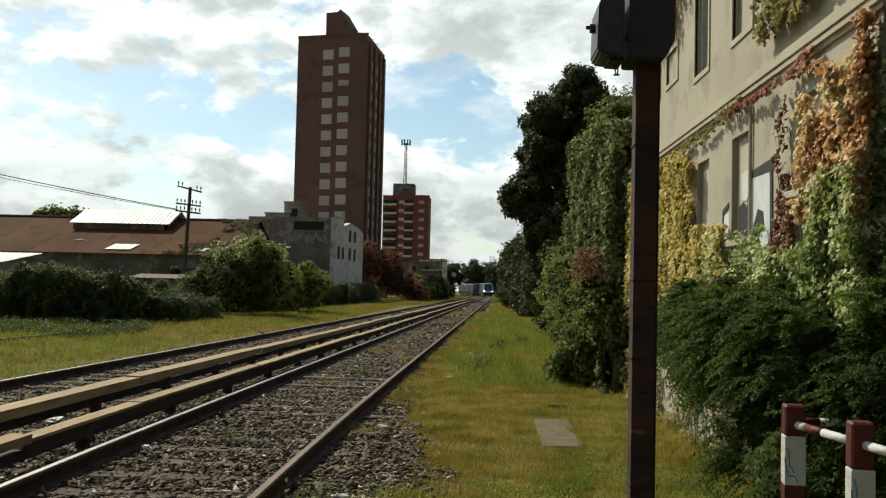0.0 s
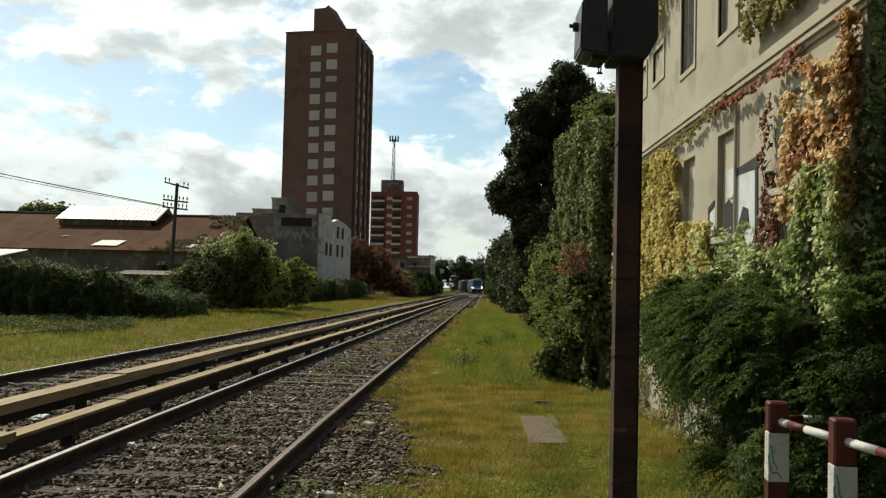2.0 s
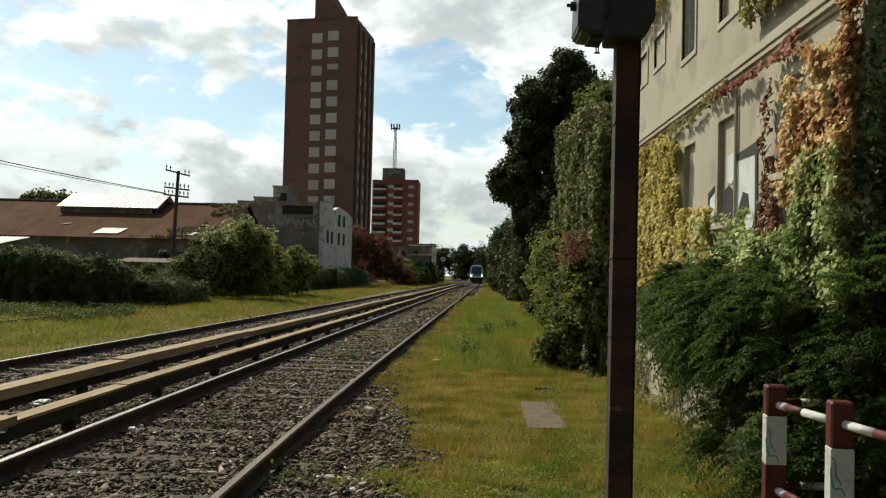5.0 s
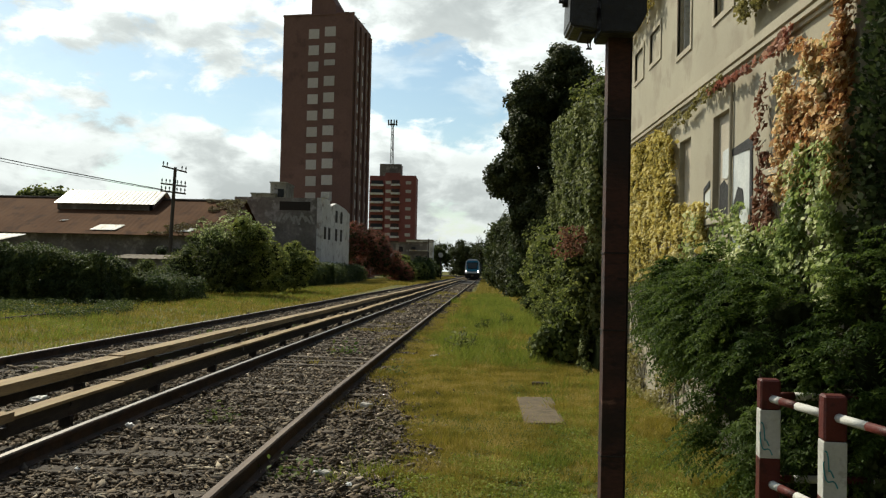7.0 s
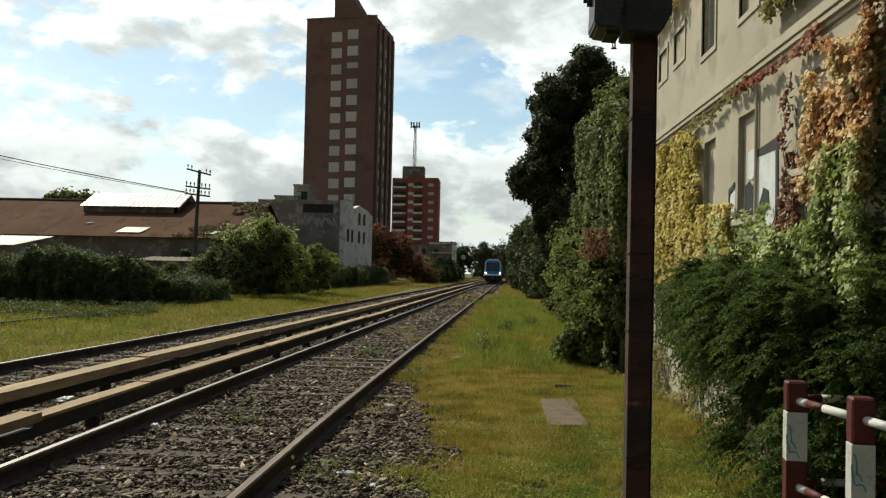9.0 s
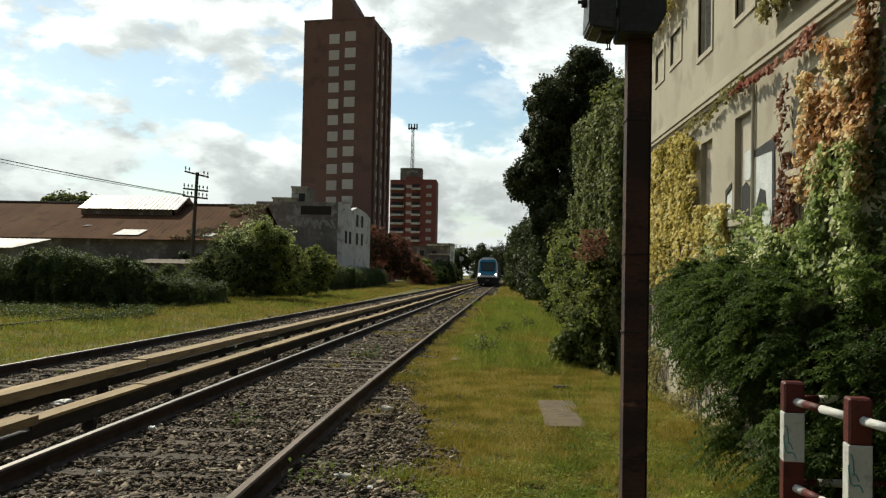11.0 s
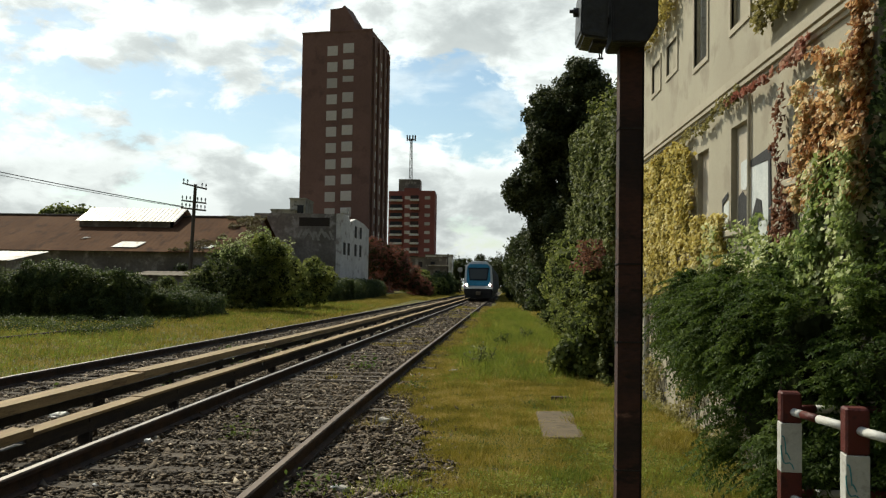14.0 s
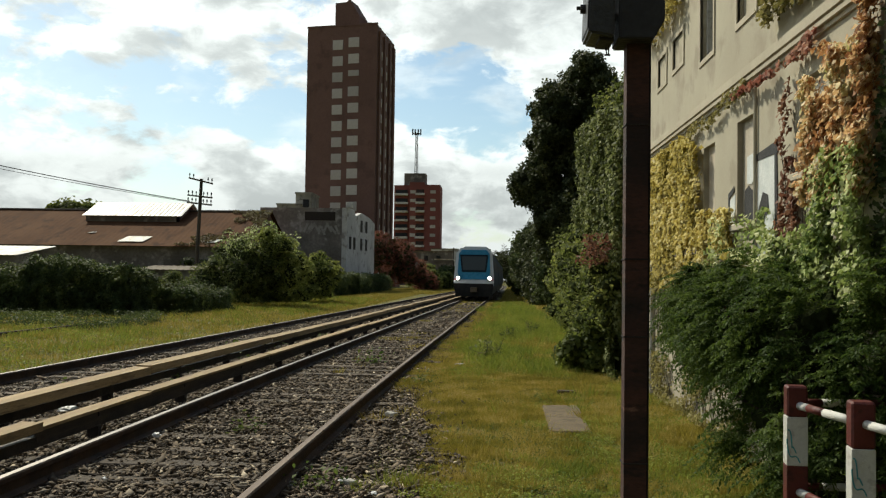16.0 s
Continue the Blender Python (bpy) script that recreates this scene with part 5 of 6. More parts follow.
for i, blob in enumerate([(-7.5, 160.0, 1.2, 3.0, 9.0, 1.6), (-7.5, 200.0, 2.2, 3.2, 14.0, 3.0)]):
    bush("far_shrub", "dark shrub where the track bends", "shrub", [blob], 6000, 0.35, LEAF_DARK, 96 + i, 20, 1.2, 1.4, 0.4)
tree("far_tree", "rounded tree beyond the shed roofs", (-66, 150, 0), (-66, 150, 7), 0.4, [(-67.0, 150, 11.2, 2.4, 3.0, 2.0), (-63.6, 150, 11.0, 2.2, 3.0, 1.8)], 9000, 0.45, LEAF_MID, 68, 14, 1.4)


def make_utility_pole():
    pole = empty("utility_pole")
    tagged(pole, "leaning timber utility pole with three crossarms and insulators", "utility pole")
    x, y = -17.9, 58.0
    top = Vector((x + 0.28, y, 7.55))
    part("shaft", tube(bmesh.new(), (x, y, -0.1), top, 0.14, 0.10, 10), WOOD_POST, pole)
    for z, half, sag in ((7.42, 0.76, 0.09), (6.45, 0.78, 0.04), (6.0, 0.78, 0.04)):
        cx = x + 0.28 * z / 7.55
        bm = bmesh.new()
        tube(bm, (cx - half, y - 0.12, z + sag * 2), (cx + half, y - 0.12, z - sag * 2), 0.05, sides=6)
        arm = part("crossarm", bm, WOOD_POST, pole)
        for f in (-0.92, -0.6, -0.3, 0.3, 0.6, 0.92):
            if z > 7 and abs(f) < 0.5:
                continue
            bm = bmesh.new()
            zz = z - f * sag * 2
            tube(bm, (cx + half * f, y - 0.12, zz + 0.04), (cx + half * f, y - 0.12, zz + 0.17), 0.02, sides=6)
            tube(bm, (cx + half * f, y - 0.12, zz + 0.17), (cx + half * f, y - 0.12, zz + 0.32), 0.055, 0.03, sides=8)
            part("insulator", bm, HOOD, arm)
    return pole


make_utility_pole()


def wire(name, a, b, sag, r=0.02):
    a, b = Vector(a), Vector(b)
    ring = [(r * math.cos(math.pi * i / 3), r * math.sin(math.pi * i / 3)) for i in range(6)]
    path = [a.lerp(b, i / 24) - Vector((0, 0, sag * 4 * (i / 24) * (1 - i / 24))) for i in range(25)]
    return tagged(hull_path(name, ring, path, IRON), "black overhead cable sagging towards the utility pole", "cable")


wire("overhead_cable", (-18.3, 57.9, 6.15), (-34.0, 57.0, 9.0), 0.12, 0.03)
wire("overhead_cable", (-18.3, 57.9, 6.1), (-34.0, 57.0, 8.75), 0.12, 0.018)


def corrugated(name, a, b, c, pitch, mat, parent, label="", depth=0.05, thick=0.03):
    """A sheet from corner a along b-a (across the waves) and c-a (along them)."""
    a, b, c = Vector(a), Vector(b), Vector(c)
    n = max(int((b - a).length / pitch), 2) * 2
    up = (b - a).cross(c - a).normalized()
    if up.z < 0:
        up = -up
    verts, faces = [], []
    for i in range(n + 1):
        for f in (0, 1):
            p = a.lerp(b, i / n) + (c - a) * f + up * (depth * (i % 2))
            verts += [p, p - up * thick]
    for i in range(n):
        k = i * 4
        faces += [(k, k + 4, k + 6, k + 2), (k + 1, k + 3, k + 7, k + 5), (k, k + 1, k + 5, k + 4), (k + 2, k + 6, k + 7, k + 3)]
    me = bpy.data.meshes.new(name)
    me.from_pydata(verts, [], faces)
    me.materials.append(mat)
    ob = new(name, me)
    ob.parent = parent
    if label:
        tagged(ob, label)
    return ob


def make_shed():
    shed = empty("railway_shed")
    tagged(shed, "long low workshop with a rusty corrugated roof and pale roof lantern", "shed")
    x0, x1 = -62.0, -20.4
    ye, yr, yb = 80.0, 90.0, 100.0
    ze, zr = 4.05, 7.75
    one_box("wall", (x0 + 0.3, x1 - 0.3, ye + 0.5, ye + 0.9, -0.1, ze), WALL_DARK, shed, "dark stained wall", 0)
    bm = bmesh.new()
    vs = [bm.verts.new((x1 - 0.3, y, z)) for y, z in ((ye + 0.9, -0.1), (yb - 0.5, -0.1), (yb - 0.5, ze), (yr, zr - 0.15), (ye + 0.9, ze))]
    ws = [bm.verts.new(v.co - Vector((0.4, 0, 0))) for v in vs]
    bm.faces.new(vs)
    bm.faces.new(ws[::-1])
    for i in range(5):
        bm.faces.new((vs[i], ws[i], ws[(i + 1) % 5], vs[(i + 1) % 5]))
    part("gable_wall", bm, BRICK_TOWER, shed)
    corrugated("roof", (x0, ye, ze), (x1, ye, ze), (x0, yr, zr), 0.45, RUST_ROOF, shed, "rusty brown roof slope", 0.014)
    corrugated("roof", (x0, yb, ze), (x1, yb, ze), (x0, yr, zr), 0.45, RUST_ROOF, shed, "rusty brown roof slope", 0.014)
    one_box("ridge_cap", (x0, x1, yr - 0.25, yr + 0.25, zr - 0.02, zr + 0.12), WALL_DARK, shed, "dark ridge capping", 0.02)
    # lantern on the roof
    lx0, lx1 = -37.3, -28.0
    one_box("lantern_wall", (lx0 + 0.2, lx1 - 0.4, 86.6, 87.0, 6.0, 7.15), WALL_DARK, shed, "dark side of the roof lantern", 0)
    one_box("lantern_wall", (lx0 + 0.2, lx1 - 0.4, 92.6, 93.0, 6.0, 7.15), WALL_DARK, shed, "dark side of the roof lantern", 0)
    bm = bmesh.new()
    vs = [bm.verts.new((lx1 - 0.4, y, z)) for y, z in ((86.6, 6.0), (93.0, 6.0), (93.0, 7.15), (89.8, 8.42), (86.6, 7.15))]
    ws = [bm.verts.new(v.co - Vector((0.2, 0, 0))) for v in vs]
    bm.faces.new(vs)
    bm.faces.new(ws[::-1])
    for i in range(5):
        bm.faces.new((vs[i], ws[i], ws[(i + 1) % 5], vs[(i + 1) % 5]))
    part("lantern_gable", bm, BRICK_TOWER, shed)
    corrugated("lantern_roof", (lx0, 86.2, 7.02), (lx1, 86.2, 7.02), (lx0, 89.8, 8.5), 0.4, PALE_ROOF, shed, "pale patched corrugated sheets", 0.022)
    corrugated("lantern_roof", (lx0, 93.4, 7.02), (lx1, 93.4, 7.02), (lx0, 89.8, 8.5), 0.4, PALE_ROOF, shed, "pale patched corrugated sheets", 0.022)
    # pale patches on the slope
    for x, f, w, h in ((-31.8, 0.08, 2.2, 0.14), (-35.5, 0.3, 0.5, 0.03), (-24.2, 0.08, 1.0, 0.08)):
        a = Vector((x, ye + 10 * f, ze + 3.7 * f + 0.09))
        corrugated("roof_patch", a, a + Vector((w, 0, 0)), a + Vector((0.4, 10 * h, 3.7 * h)), 0.3, PALE_ROOF, shed, "pale replacement roof sheet", 0.03, 0.015)
    return shed


make_shed()


def shed_creeper():
    """Dry creeper over the end of the roof slope, and green growth against the wall under the eaves."""
    rng = np.random.default_rng(88)
    n = 14000
    x, f = rng.uniform(-29.0, -20.3, n), rng.random(n)
    k = 0.7 * soft_noise(x * 0.5, f * 5.0, 3.1) + 0.6 * soft_noise(x * 1.6, f * 14.0, 6.2)
    ok = k > 0.75 - 0.12 * (x + 29.0)
    x, f = x[ok], f[ok]
    p = np.stack([x, 80.0 + 10 * f, 4.1 + 3.7 * f + rng.uniform(0.02, 0.16, len(x))], 1)
    ob = quads("roof_creeper", leaf_corners(rng, p, np.tile([0.0, -0.4, 1.0], (len(p), 1)), 0.13, 1.4, 0.2, 0.6), LEAF_DRY)
    tagged(ob, "dry brownish-green creeper over the end of the rusty roof", "creeper")
    bush("wall_scrub", "dark scrub growing against the workshop wall", "shrub",
         [(-22.5, 79.0, 1.6, 1.8, 1.0, 2.2), (-25.5, 79.2, 1.3, 2.0, 1.0, 1.6), (-29.0, 79.2, 1.1, 2.2, 0.9, 1.2), (-33.0, 79.2, 0.9, 2.4, 0.9, 1.2)], 16000, 0.12, LEAF_DARK, 87, 26, 0.5, 1.4, 0.4, deep=0.5, shrink=0.6)


shed_creeper()


def make_lean_to(x0, x1, y, z0, z1, deep, roof):
    thing = empty("lean_to")
    tagged(thing, "low shed with a pale sheet-metal roof behind the hedge", "shed")
    one_box("wall", (x0 + 0.2, x1 - 0.2, y + 0.2, y + deep - 0.2, -0.1, z0 - 0.02), WALL_DARK, thing, "", 0)
    corrugated("roof", (x0, y, z0), (x1, y, z0), (x0, y + deep, z1), 0.35, roof, thing, "", 0.03)


make_lean_to(-41.0, -31.3, 62.0, 2.75, 3.55, 6.0, PALE_ROOF)
make_lean_to(-19.5, -15.0, 52.0, 1.85, 2.1, 3.0, CONCRETE)


def make_old_warehouse():
    """A blind grey side wall with old lettering worn away, and a narrow peeling white front."""
    thing = empty("old_warehouse")
    tagged(thing, "derelict warehouse with sooty grey side wall and peeling white front", "building")
    one_box("side_wall", (-23.5, -14.92, 98.02, 98.5, -0.1, 8.8), WALL_SOOT, thing, "sooty grey blind wall", 0)
    one_box("parapet", (-14.5, -13.75, 97.9, 98.6, 8.85, 9.4), WALL_WHITE, thing, "", 0.03)
    bm = bmesh.new()
    vs = [bm.verts.new((-14.4 + u * 1.5, 98.0 + u * 12.0, z)) for u, z in ((0, -0.1), (1, -0.1), (1, 7.9), (0.8, 8.4), (0.5, 8.7), (0.3, 8.2), (0.24, 8.85), (0, 8.85))]
    ws = [bm.verts.new(v.co - Vector((0.5, 0, 0))) for v in vs]
    bm.faces.new(vs)
    bm.faces.new(ws[::-1])
    for i in range(len(vs)):
        j = (i + 1) % len(vs)
        bm.faces.new((vs[i], ws[i], ws[j], vs[j]))
    bmesh.ops.recalc_face_normals(bm, faces=bm.faces)
    part("front_wall", bm, WALL_WHITE, thing, "peeling white front wall")
    for u in (0.12, 0.26, 0.5, 0.68):
        for z in (4.6, 6.6):
            if z == 6.6 and u < 0.4:
                continue
            x, y = -14.4 + u * 1.5, 98.0 + u * 12.0
            bm = box(bmesh.new(), -0.05, 0.03, -0.42, 0.42, z, z + 1.3)
            bm.transform(pose(x, y, 0, 0, 0, -7.1))
            part("window", bm, COVER_DARK, thing)
    one_box("roof", (-23.5, -14.95, 98.55, 110.0, 7.9, 8.2), CONCRETE, thing, "", 0)
    # worn pale lettering, no longer readable
    rng = random.Random(5)
    for i in range(10):
        x, z = -18.7 + 0.36 * i + rng.uniform(-0.08, 0.08), 6.3 + rng.uniform(-0.25, 0.15)
        bm = box(bmesh.new(), -0.12, 0.12, -0.012, 0.012, -0.5, 0.5)
        bm.transform(pose(x, 98.01, z + 0.4, 0, rng.uniform(-40, 40), 0))
        part("faded_bar", bm, WALL_GREY, thing, "faded pale painted bar")
    one_box("dark_patch", (-18.8, -15.6, 98.012, 98.03, 7.5, 8.4), COVER_DARK, thing, "black band under the parapet", 0)
    return thing


make_old_warehouse()
plain_far = one_box("far_shed_roof", (-75.0, -40.0, 112.0, 118.0, 6.5, 9.0), WALL_GREY, None, "", 0.05)
tagged(plain_far, "long grey roof of a shed beyond the workshop", "shed roof")


def windowed_face(parent, m, columns, rows, mat, name="window", lit=None):
    """Shutters set a little proud of a recess frame on the face that m stands for: x across, z up, y out."""
    me = bpy.data.meshes.new(name)
    bm = bmesh.new()
    box(bm, -0.5, 0.5, -0.03, 0.06, 0.0, 1.0)
    bm.to_mesh(me)
    bm.free()
    me.materials.append(mat)
    for x, w in columns:
        for z, h in rows:
            if lit and (x, z) in lit:
                h = lit[(x, z)]
            ob = new(name, me)
            ob.parent = parent
            ob.matrix_basis = m @ Matrix.Translation((x, 0, z)) @ Matrix.Diagonal((w, 1, h, 1))


def make_tower():
    tower = empty("apartment_tower")
    tagged(tower, "tall brown brick apartment tower with two columns of pale shuttered windows", "apartment building")
    a, b = Vector((-32.1, 167.0, 0)), Vector((-19.3, 164.0, 0))
    back = Vector((1.6, 15.0, 0))
    top = 46.0
    d = (b - a).normalized()
    pts = [a, b, b + back * 0.98, a + back]
    bm = bmesh.new()
    low = [bm.verts.new((p.x, p.y, -0.1)) for p in pts]
    high = [bm.verts.new((p.x, p.y, top)) for p in pts]
    bm.faces.new(high)
    for i in range(4):
        bm.faces.new((low[i], low[(i + 1) % 4], high[(i + 1) % 4], high[i]))
    bmesh.ops.recalc_face_normals(bm, faces=bm.faces)
    part("wall", bm, BRICK_TOWER, tower)
    turn = math.degrees(math.atan2(d.y, d.x))
    # roof parapet and lift house
    bm = bmesh.new()
    gable = [(5.1, top), (5.1, top + 4.3), (7.2, top + 4.4), (7.75, top + 4.85), (9.6, top + 1.9), (9.6, top)]
    front, rear = ([bm.verts.new((u, v, w)) for u, w in gable] for v in (0.3, 4.5))
    bm.faces.new(front)
    bm.faces.new(rear[::-1])
    for i in range(len(gable)):
        j = (i + 1) % len(gable)
        bm.faces.new((front[i], rear[i], rear[j], front[j]))
    bmesh.ops.recalc_face_normals(bm, faces=bm.faces)
    bm.transform(pose(a.x, a.y, 0, 0, 0, turn))
    part("lift_house", bm, BRICK_TOWER, tower)
    bm = bmesh.new()
    box(bm, -0.08, 12.9 + 0.3, -0.08, 0.25, top, top + 0.3)
    bm.transform(pose(a.x, a.y, 0, 0, 0, turn))
    part("parapet", bm, BRICK_TOWER, tower)
    # shutters on the blind face
    m = pose(a.x, a.y, 0, 0, 0, turn) @ pose(0, -0.02, 0)
    rows = [(41.87 - 2.877 * i, 1.7) for i in range(12)]
    windowed_face(tower, m, [(5.81, 1.93)], rows, BLIND)
    rows = [(42.21 - 2.896 * i, 1.7) if i != 2 else (37.11, 1.0) for i in range(12)]
    windowed_face(tower, m, [(8.82, 2.0)], rows, BLIND)
    # ribs and windows on the side towards the line
    side = Vector((back.x, back.y, 0)).normalized()
    turn2 = math.degrees(math.atan2(side.y, side.x))
    for u in (1.0, 5.0, 9.5, 13.0):
        bm = box(bmesh.new(), u, u + 1.3, -0.35, 0.0, 0, top - 1.0)
        bm.transform(pose(b.x, b.y, 0, 0, 0, turn2))
        part("pilaster", bm, BRICK_TOWER, tower)
    windowed_face(tower, pose(b.x, b.y, 0, 0, 0, turn2) @ pose(0, -0.02, 0), [(3.6, 1.6), (7.6, 1.6), (11.8, 1.4)], [(top - 5.4 - 2.82 * i, 1.5) for i in range(15)], BLIND)
    # aerials
    for u, v, h in ((10.6, 4, 1.6), (12.0, 7.0, 1.2), (12.4, 10, 1.0)):
        p = a + d * u + side * v
        bm = tube(bmesh.new(), (p.x, p.y, top), (p.x, p.y, top + h), 0.05, sides=5)
        tube(bm, (p.x - 0.6, p.y, top + h - 0.1), (p.x + 0.6, p.y, top + h - 0.1), 0.04, sides=5)
        part("aerial", bm, IRON, tower)
    return tower


make_tower()


def make_red_tower():
    t = empty("apartment_tower")
    tagged(t, "distant red brick apartment block with balconies and a lattice mast", "apartment building")
    y = 300.0
    top = 31.6
    one_box("wall", (-29.3, -24.2, y + 2.5, y + 14, -0.1, top), BRICK_RED, t, "", 0)
    one_box("wall", (-24.2, -19.5, y + 0.5, y + 14, -0.1, top + 0.8), BRICK_RED, t, "", 0)
    one_box("wall", (-19.5, -14.4, y, y + 14, -0.1, top), BRICK_RED, t, "", 0)
    one_box("tank_house", (-26.2, -19.3, y + 3, y + 10, top, top + 3.9), WALL_DARK, t, "dark concrete water-tank house", 0)
    for i in range(11):
        z = top - 3.2 - 2.75 * i
        for x0, x1, yy in ((-29.0, -25.0, y + 2.45), (-22.3, -19.6, y + 0.45)):
            one_box("balcony_opening", (x0 + 0.2, x1, yy - 0.02, yy + 0.1, z, z + 1.7), DARK_GLASS, t, "", 0)
            one_box("balcony", (x0, x1 + 0.2, yy - 1.1, yy, z - 0.15, z + 0.5), WALL_WHITE, t, "pale balcony front", 0)
        for x in (-24.0, -17.6):
            one_box("window", (x, x + 1.7, (y if x > -20 else y + 0.5) - 0.05, y + 0.52, z + 0.4, z + 1.4), BLIND, t, "", 0)
    bm = bmesh.new()
    mx, my, z0, z1 = -22.6, y + 6, top + 3.9, top + 17.5
    for sx, sy in ((-0.5, -0.4), (0.5, -0.4), (0, 0.5)):
        tube(bm, (mx + sx, my + sy, z0), (mx + sx * 0.6, my + sy * 0.6, z1), 0.11, sides=5)
    for i in range(12):
        z = z0 + (z1 - z0) * i / 12
        s = 0.5 if i % 2 else -0.5
        tube(bm, (mx - s, my - 0.4, z), (mx + s * 0.9, my - 0.35, z + 1.1), 0.07, sides=5)
    part("mast", bm, IRON, t, "slender lattice radio mast")
    bm = bmesh.new()
    for sx in (-1.3, -0.5, 0.5, 1.3):
        box(bm, mx + sx - 0.22, mx + sx + 0.22, my - 0.8, my - 0.5, z1 - 0.9, z1 + 1.0)
    box(bm, mx - 1.5, mx + 1.5, my - 0.5, my - 0.3, z1 - 0.6, z1 - 0.3)
    part("antenna", bm, IRON, t, "cluster of panel antennas")
    return t


make_red_tower()


def plain_house(label, x0, x1, y0, y1, h, mat, roof=CONCRETE):
    t = empty("distant_house")
    tagged(t, label, "house")
    one_box("wall", (x0, x1, y0, y1, -0.1, h), mat, t, "", 0)
    one_box("roof", (x0 - 0.12, x1 + 0.12, y0 - 0.12, y1 + 0.12, h, h + 0.25), roof, t, "", 0)
    for i in range(max(int((x1 - x0) / 3), 1)):
        x = x0 + 1.2 + 3 * i
        one_box("window", (x, x + 1.0, y0 - 0.04, y0 + 0.05, h - 2.2, h - 0.9), DARK_GLASS, t, "", 0)


plain_house("low grey building in front of the brown tower", -33.3, -29.5, 150, 160, 13.1, WALL_GREY, WALL_GREY)
plain_house("grey rooftop block beside the brown tower", -30.5, -28.0, 151, 158, 15.0, WALL_GREY, WALL_GREY)
plain_house("low pale house with a white roof beyond the shrubs", -9.8, -6.3, 185, 195, 5.35, WALL_DARK, PALE_ROOF)
plain_house("flat-roofed grey house by the line", -22.0, -8.0, 230, 240, 8.2, WALL_DARK)
plain_house("flat-roofed pale house far along the line", -16.0, -8.0, 280, 290, 10.5, WALL_WHITE)
plain_house("dark low house far along the line", -30.0, -17.0, 180, 190, 8.2, BRICK_TOWER)


# ---- grass, stones, litter ----
def on_slab(x, y, k):
    """Places on the concrete slab, whose edges the grass hides here and there."""
    return (np.abs(x - 0.885 - 0.026 * (y - 10.4) + 0.05 * k) < 0.2) & (np.abs(y - 10.4 + 0.1 * k) < 0.96)


def blades(name, label, mat, seed, n, x_range, y_range, height, width, dense=None, power=1.6):
    """Grass as single blades, more of them near the track's crossing end; one object."""
    rng = np.random.default_rng(seed)
    y0, y1 = y_range
    y = y0 + (y1 - y0) * rng.random(n) ** power
    x = rng.uniform(*x_range, n)
    lx = line_xs(y)
    k = patchy(x, y, seed)
    keep = k > (-0.25 if dense is None else dense(x - lx, y))
    keep &= ~(on_slab(x, y, k))
    x, y, k = x[keep], y[keep], k[keep]
    m = len(x)
    h = height * (0.55 + 0.8 * rng.random(m)) * (1 + 0.7 * np.clip(k, -0.5, 0.8)) * (1 + y / 120)
    w = width * (1 + y / 14)
    ang = rng.uniform(0, 2 * math.pi, m)
    lean = rng.normal(0, 0.45, (m, 2)) * h[:, None]
    base = np.stack([x, y, floor_z(x, y) - 0.006], 1)
    side = np.stack([np.cos(ang) * w, np.sin(ang) * w, np.zeros(m)], 1)
    tip = base + np.stack([lean[:, 0], lean[:, 1], h], 1)
    ob = quads(name, np.stack([base - side, base + side, tip], 1), mat, None, "", 3)
    return tagged(ob, label, "grass", kind="stuff")


def thin_edge(off, y, loose):
    """How thick the patches must be for grass to grow: seldom on the stones, thickly past their edge, a little between the far rails."""
    edge = gravel_edge(y)
    beside = np.clip(0.8 - (off - edge + 0.45) * 1.7, loose, 0.8)
    between = np.where((np.abs(off) < 0.75) & (y > 15), 0.62 - 0.012 * np.clip(y - 15, 0, 30), 3.0)
    return np.where(off < 0.97, between, beside)


blades("near_grass", "short yellow-green grass tufts beside the crossing", GRASS_BLADE, 70, 190000, (-1.3, 2.4), (4.6, 17.0), 0.048, 0.0042,
       lambda off, y: thin_edge(off, y, -0.3), 1.25)
blades("crossing_grass", "short yellow-green grass by the crossing", GRASS_BLADE, 69, 50000, (-1.0, 6.0), (-7.0, 4.7), 0.036, 0.0028,
       lambda off, y: thin_edge(off, y, -0.2), 1.0)
blades("far_grass", "short yellow-green grass beside the track", GRASS_BLADE, 71, 230000, (-3.0, 3.6), (7.0, 70.0), 0.05, 0.0028,
       lambda off, y: thin_edge(off, y, -0.4))
blades("tall_grass", "patch of taller fresh green grass by the hedge", GRASS_GREEN, 72, 60000, (-0.4, 2.6), (10.0, 60.0), 0.13, 0.004,
       lambda off, y: np.where(off < 1.5, 0.6, np.where(off < 2.1, 0.25, 0.0)) + np.clip((18.0 - y) * 0.09, 0, 1))
blades("fresh_grass", "fresher green grass in the shade by the fence", GRASS_GREEN, 77, 60000, (-0.2, 2.4), (4.6, 11.0), 0.06, 0.003,
       lambda off, y: 0.55 - 0.45 * np.clip(off - 2.0, 0, 2.0) + np.clip((y - 7.5) * 0.15, 0, 1), 1.2)
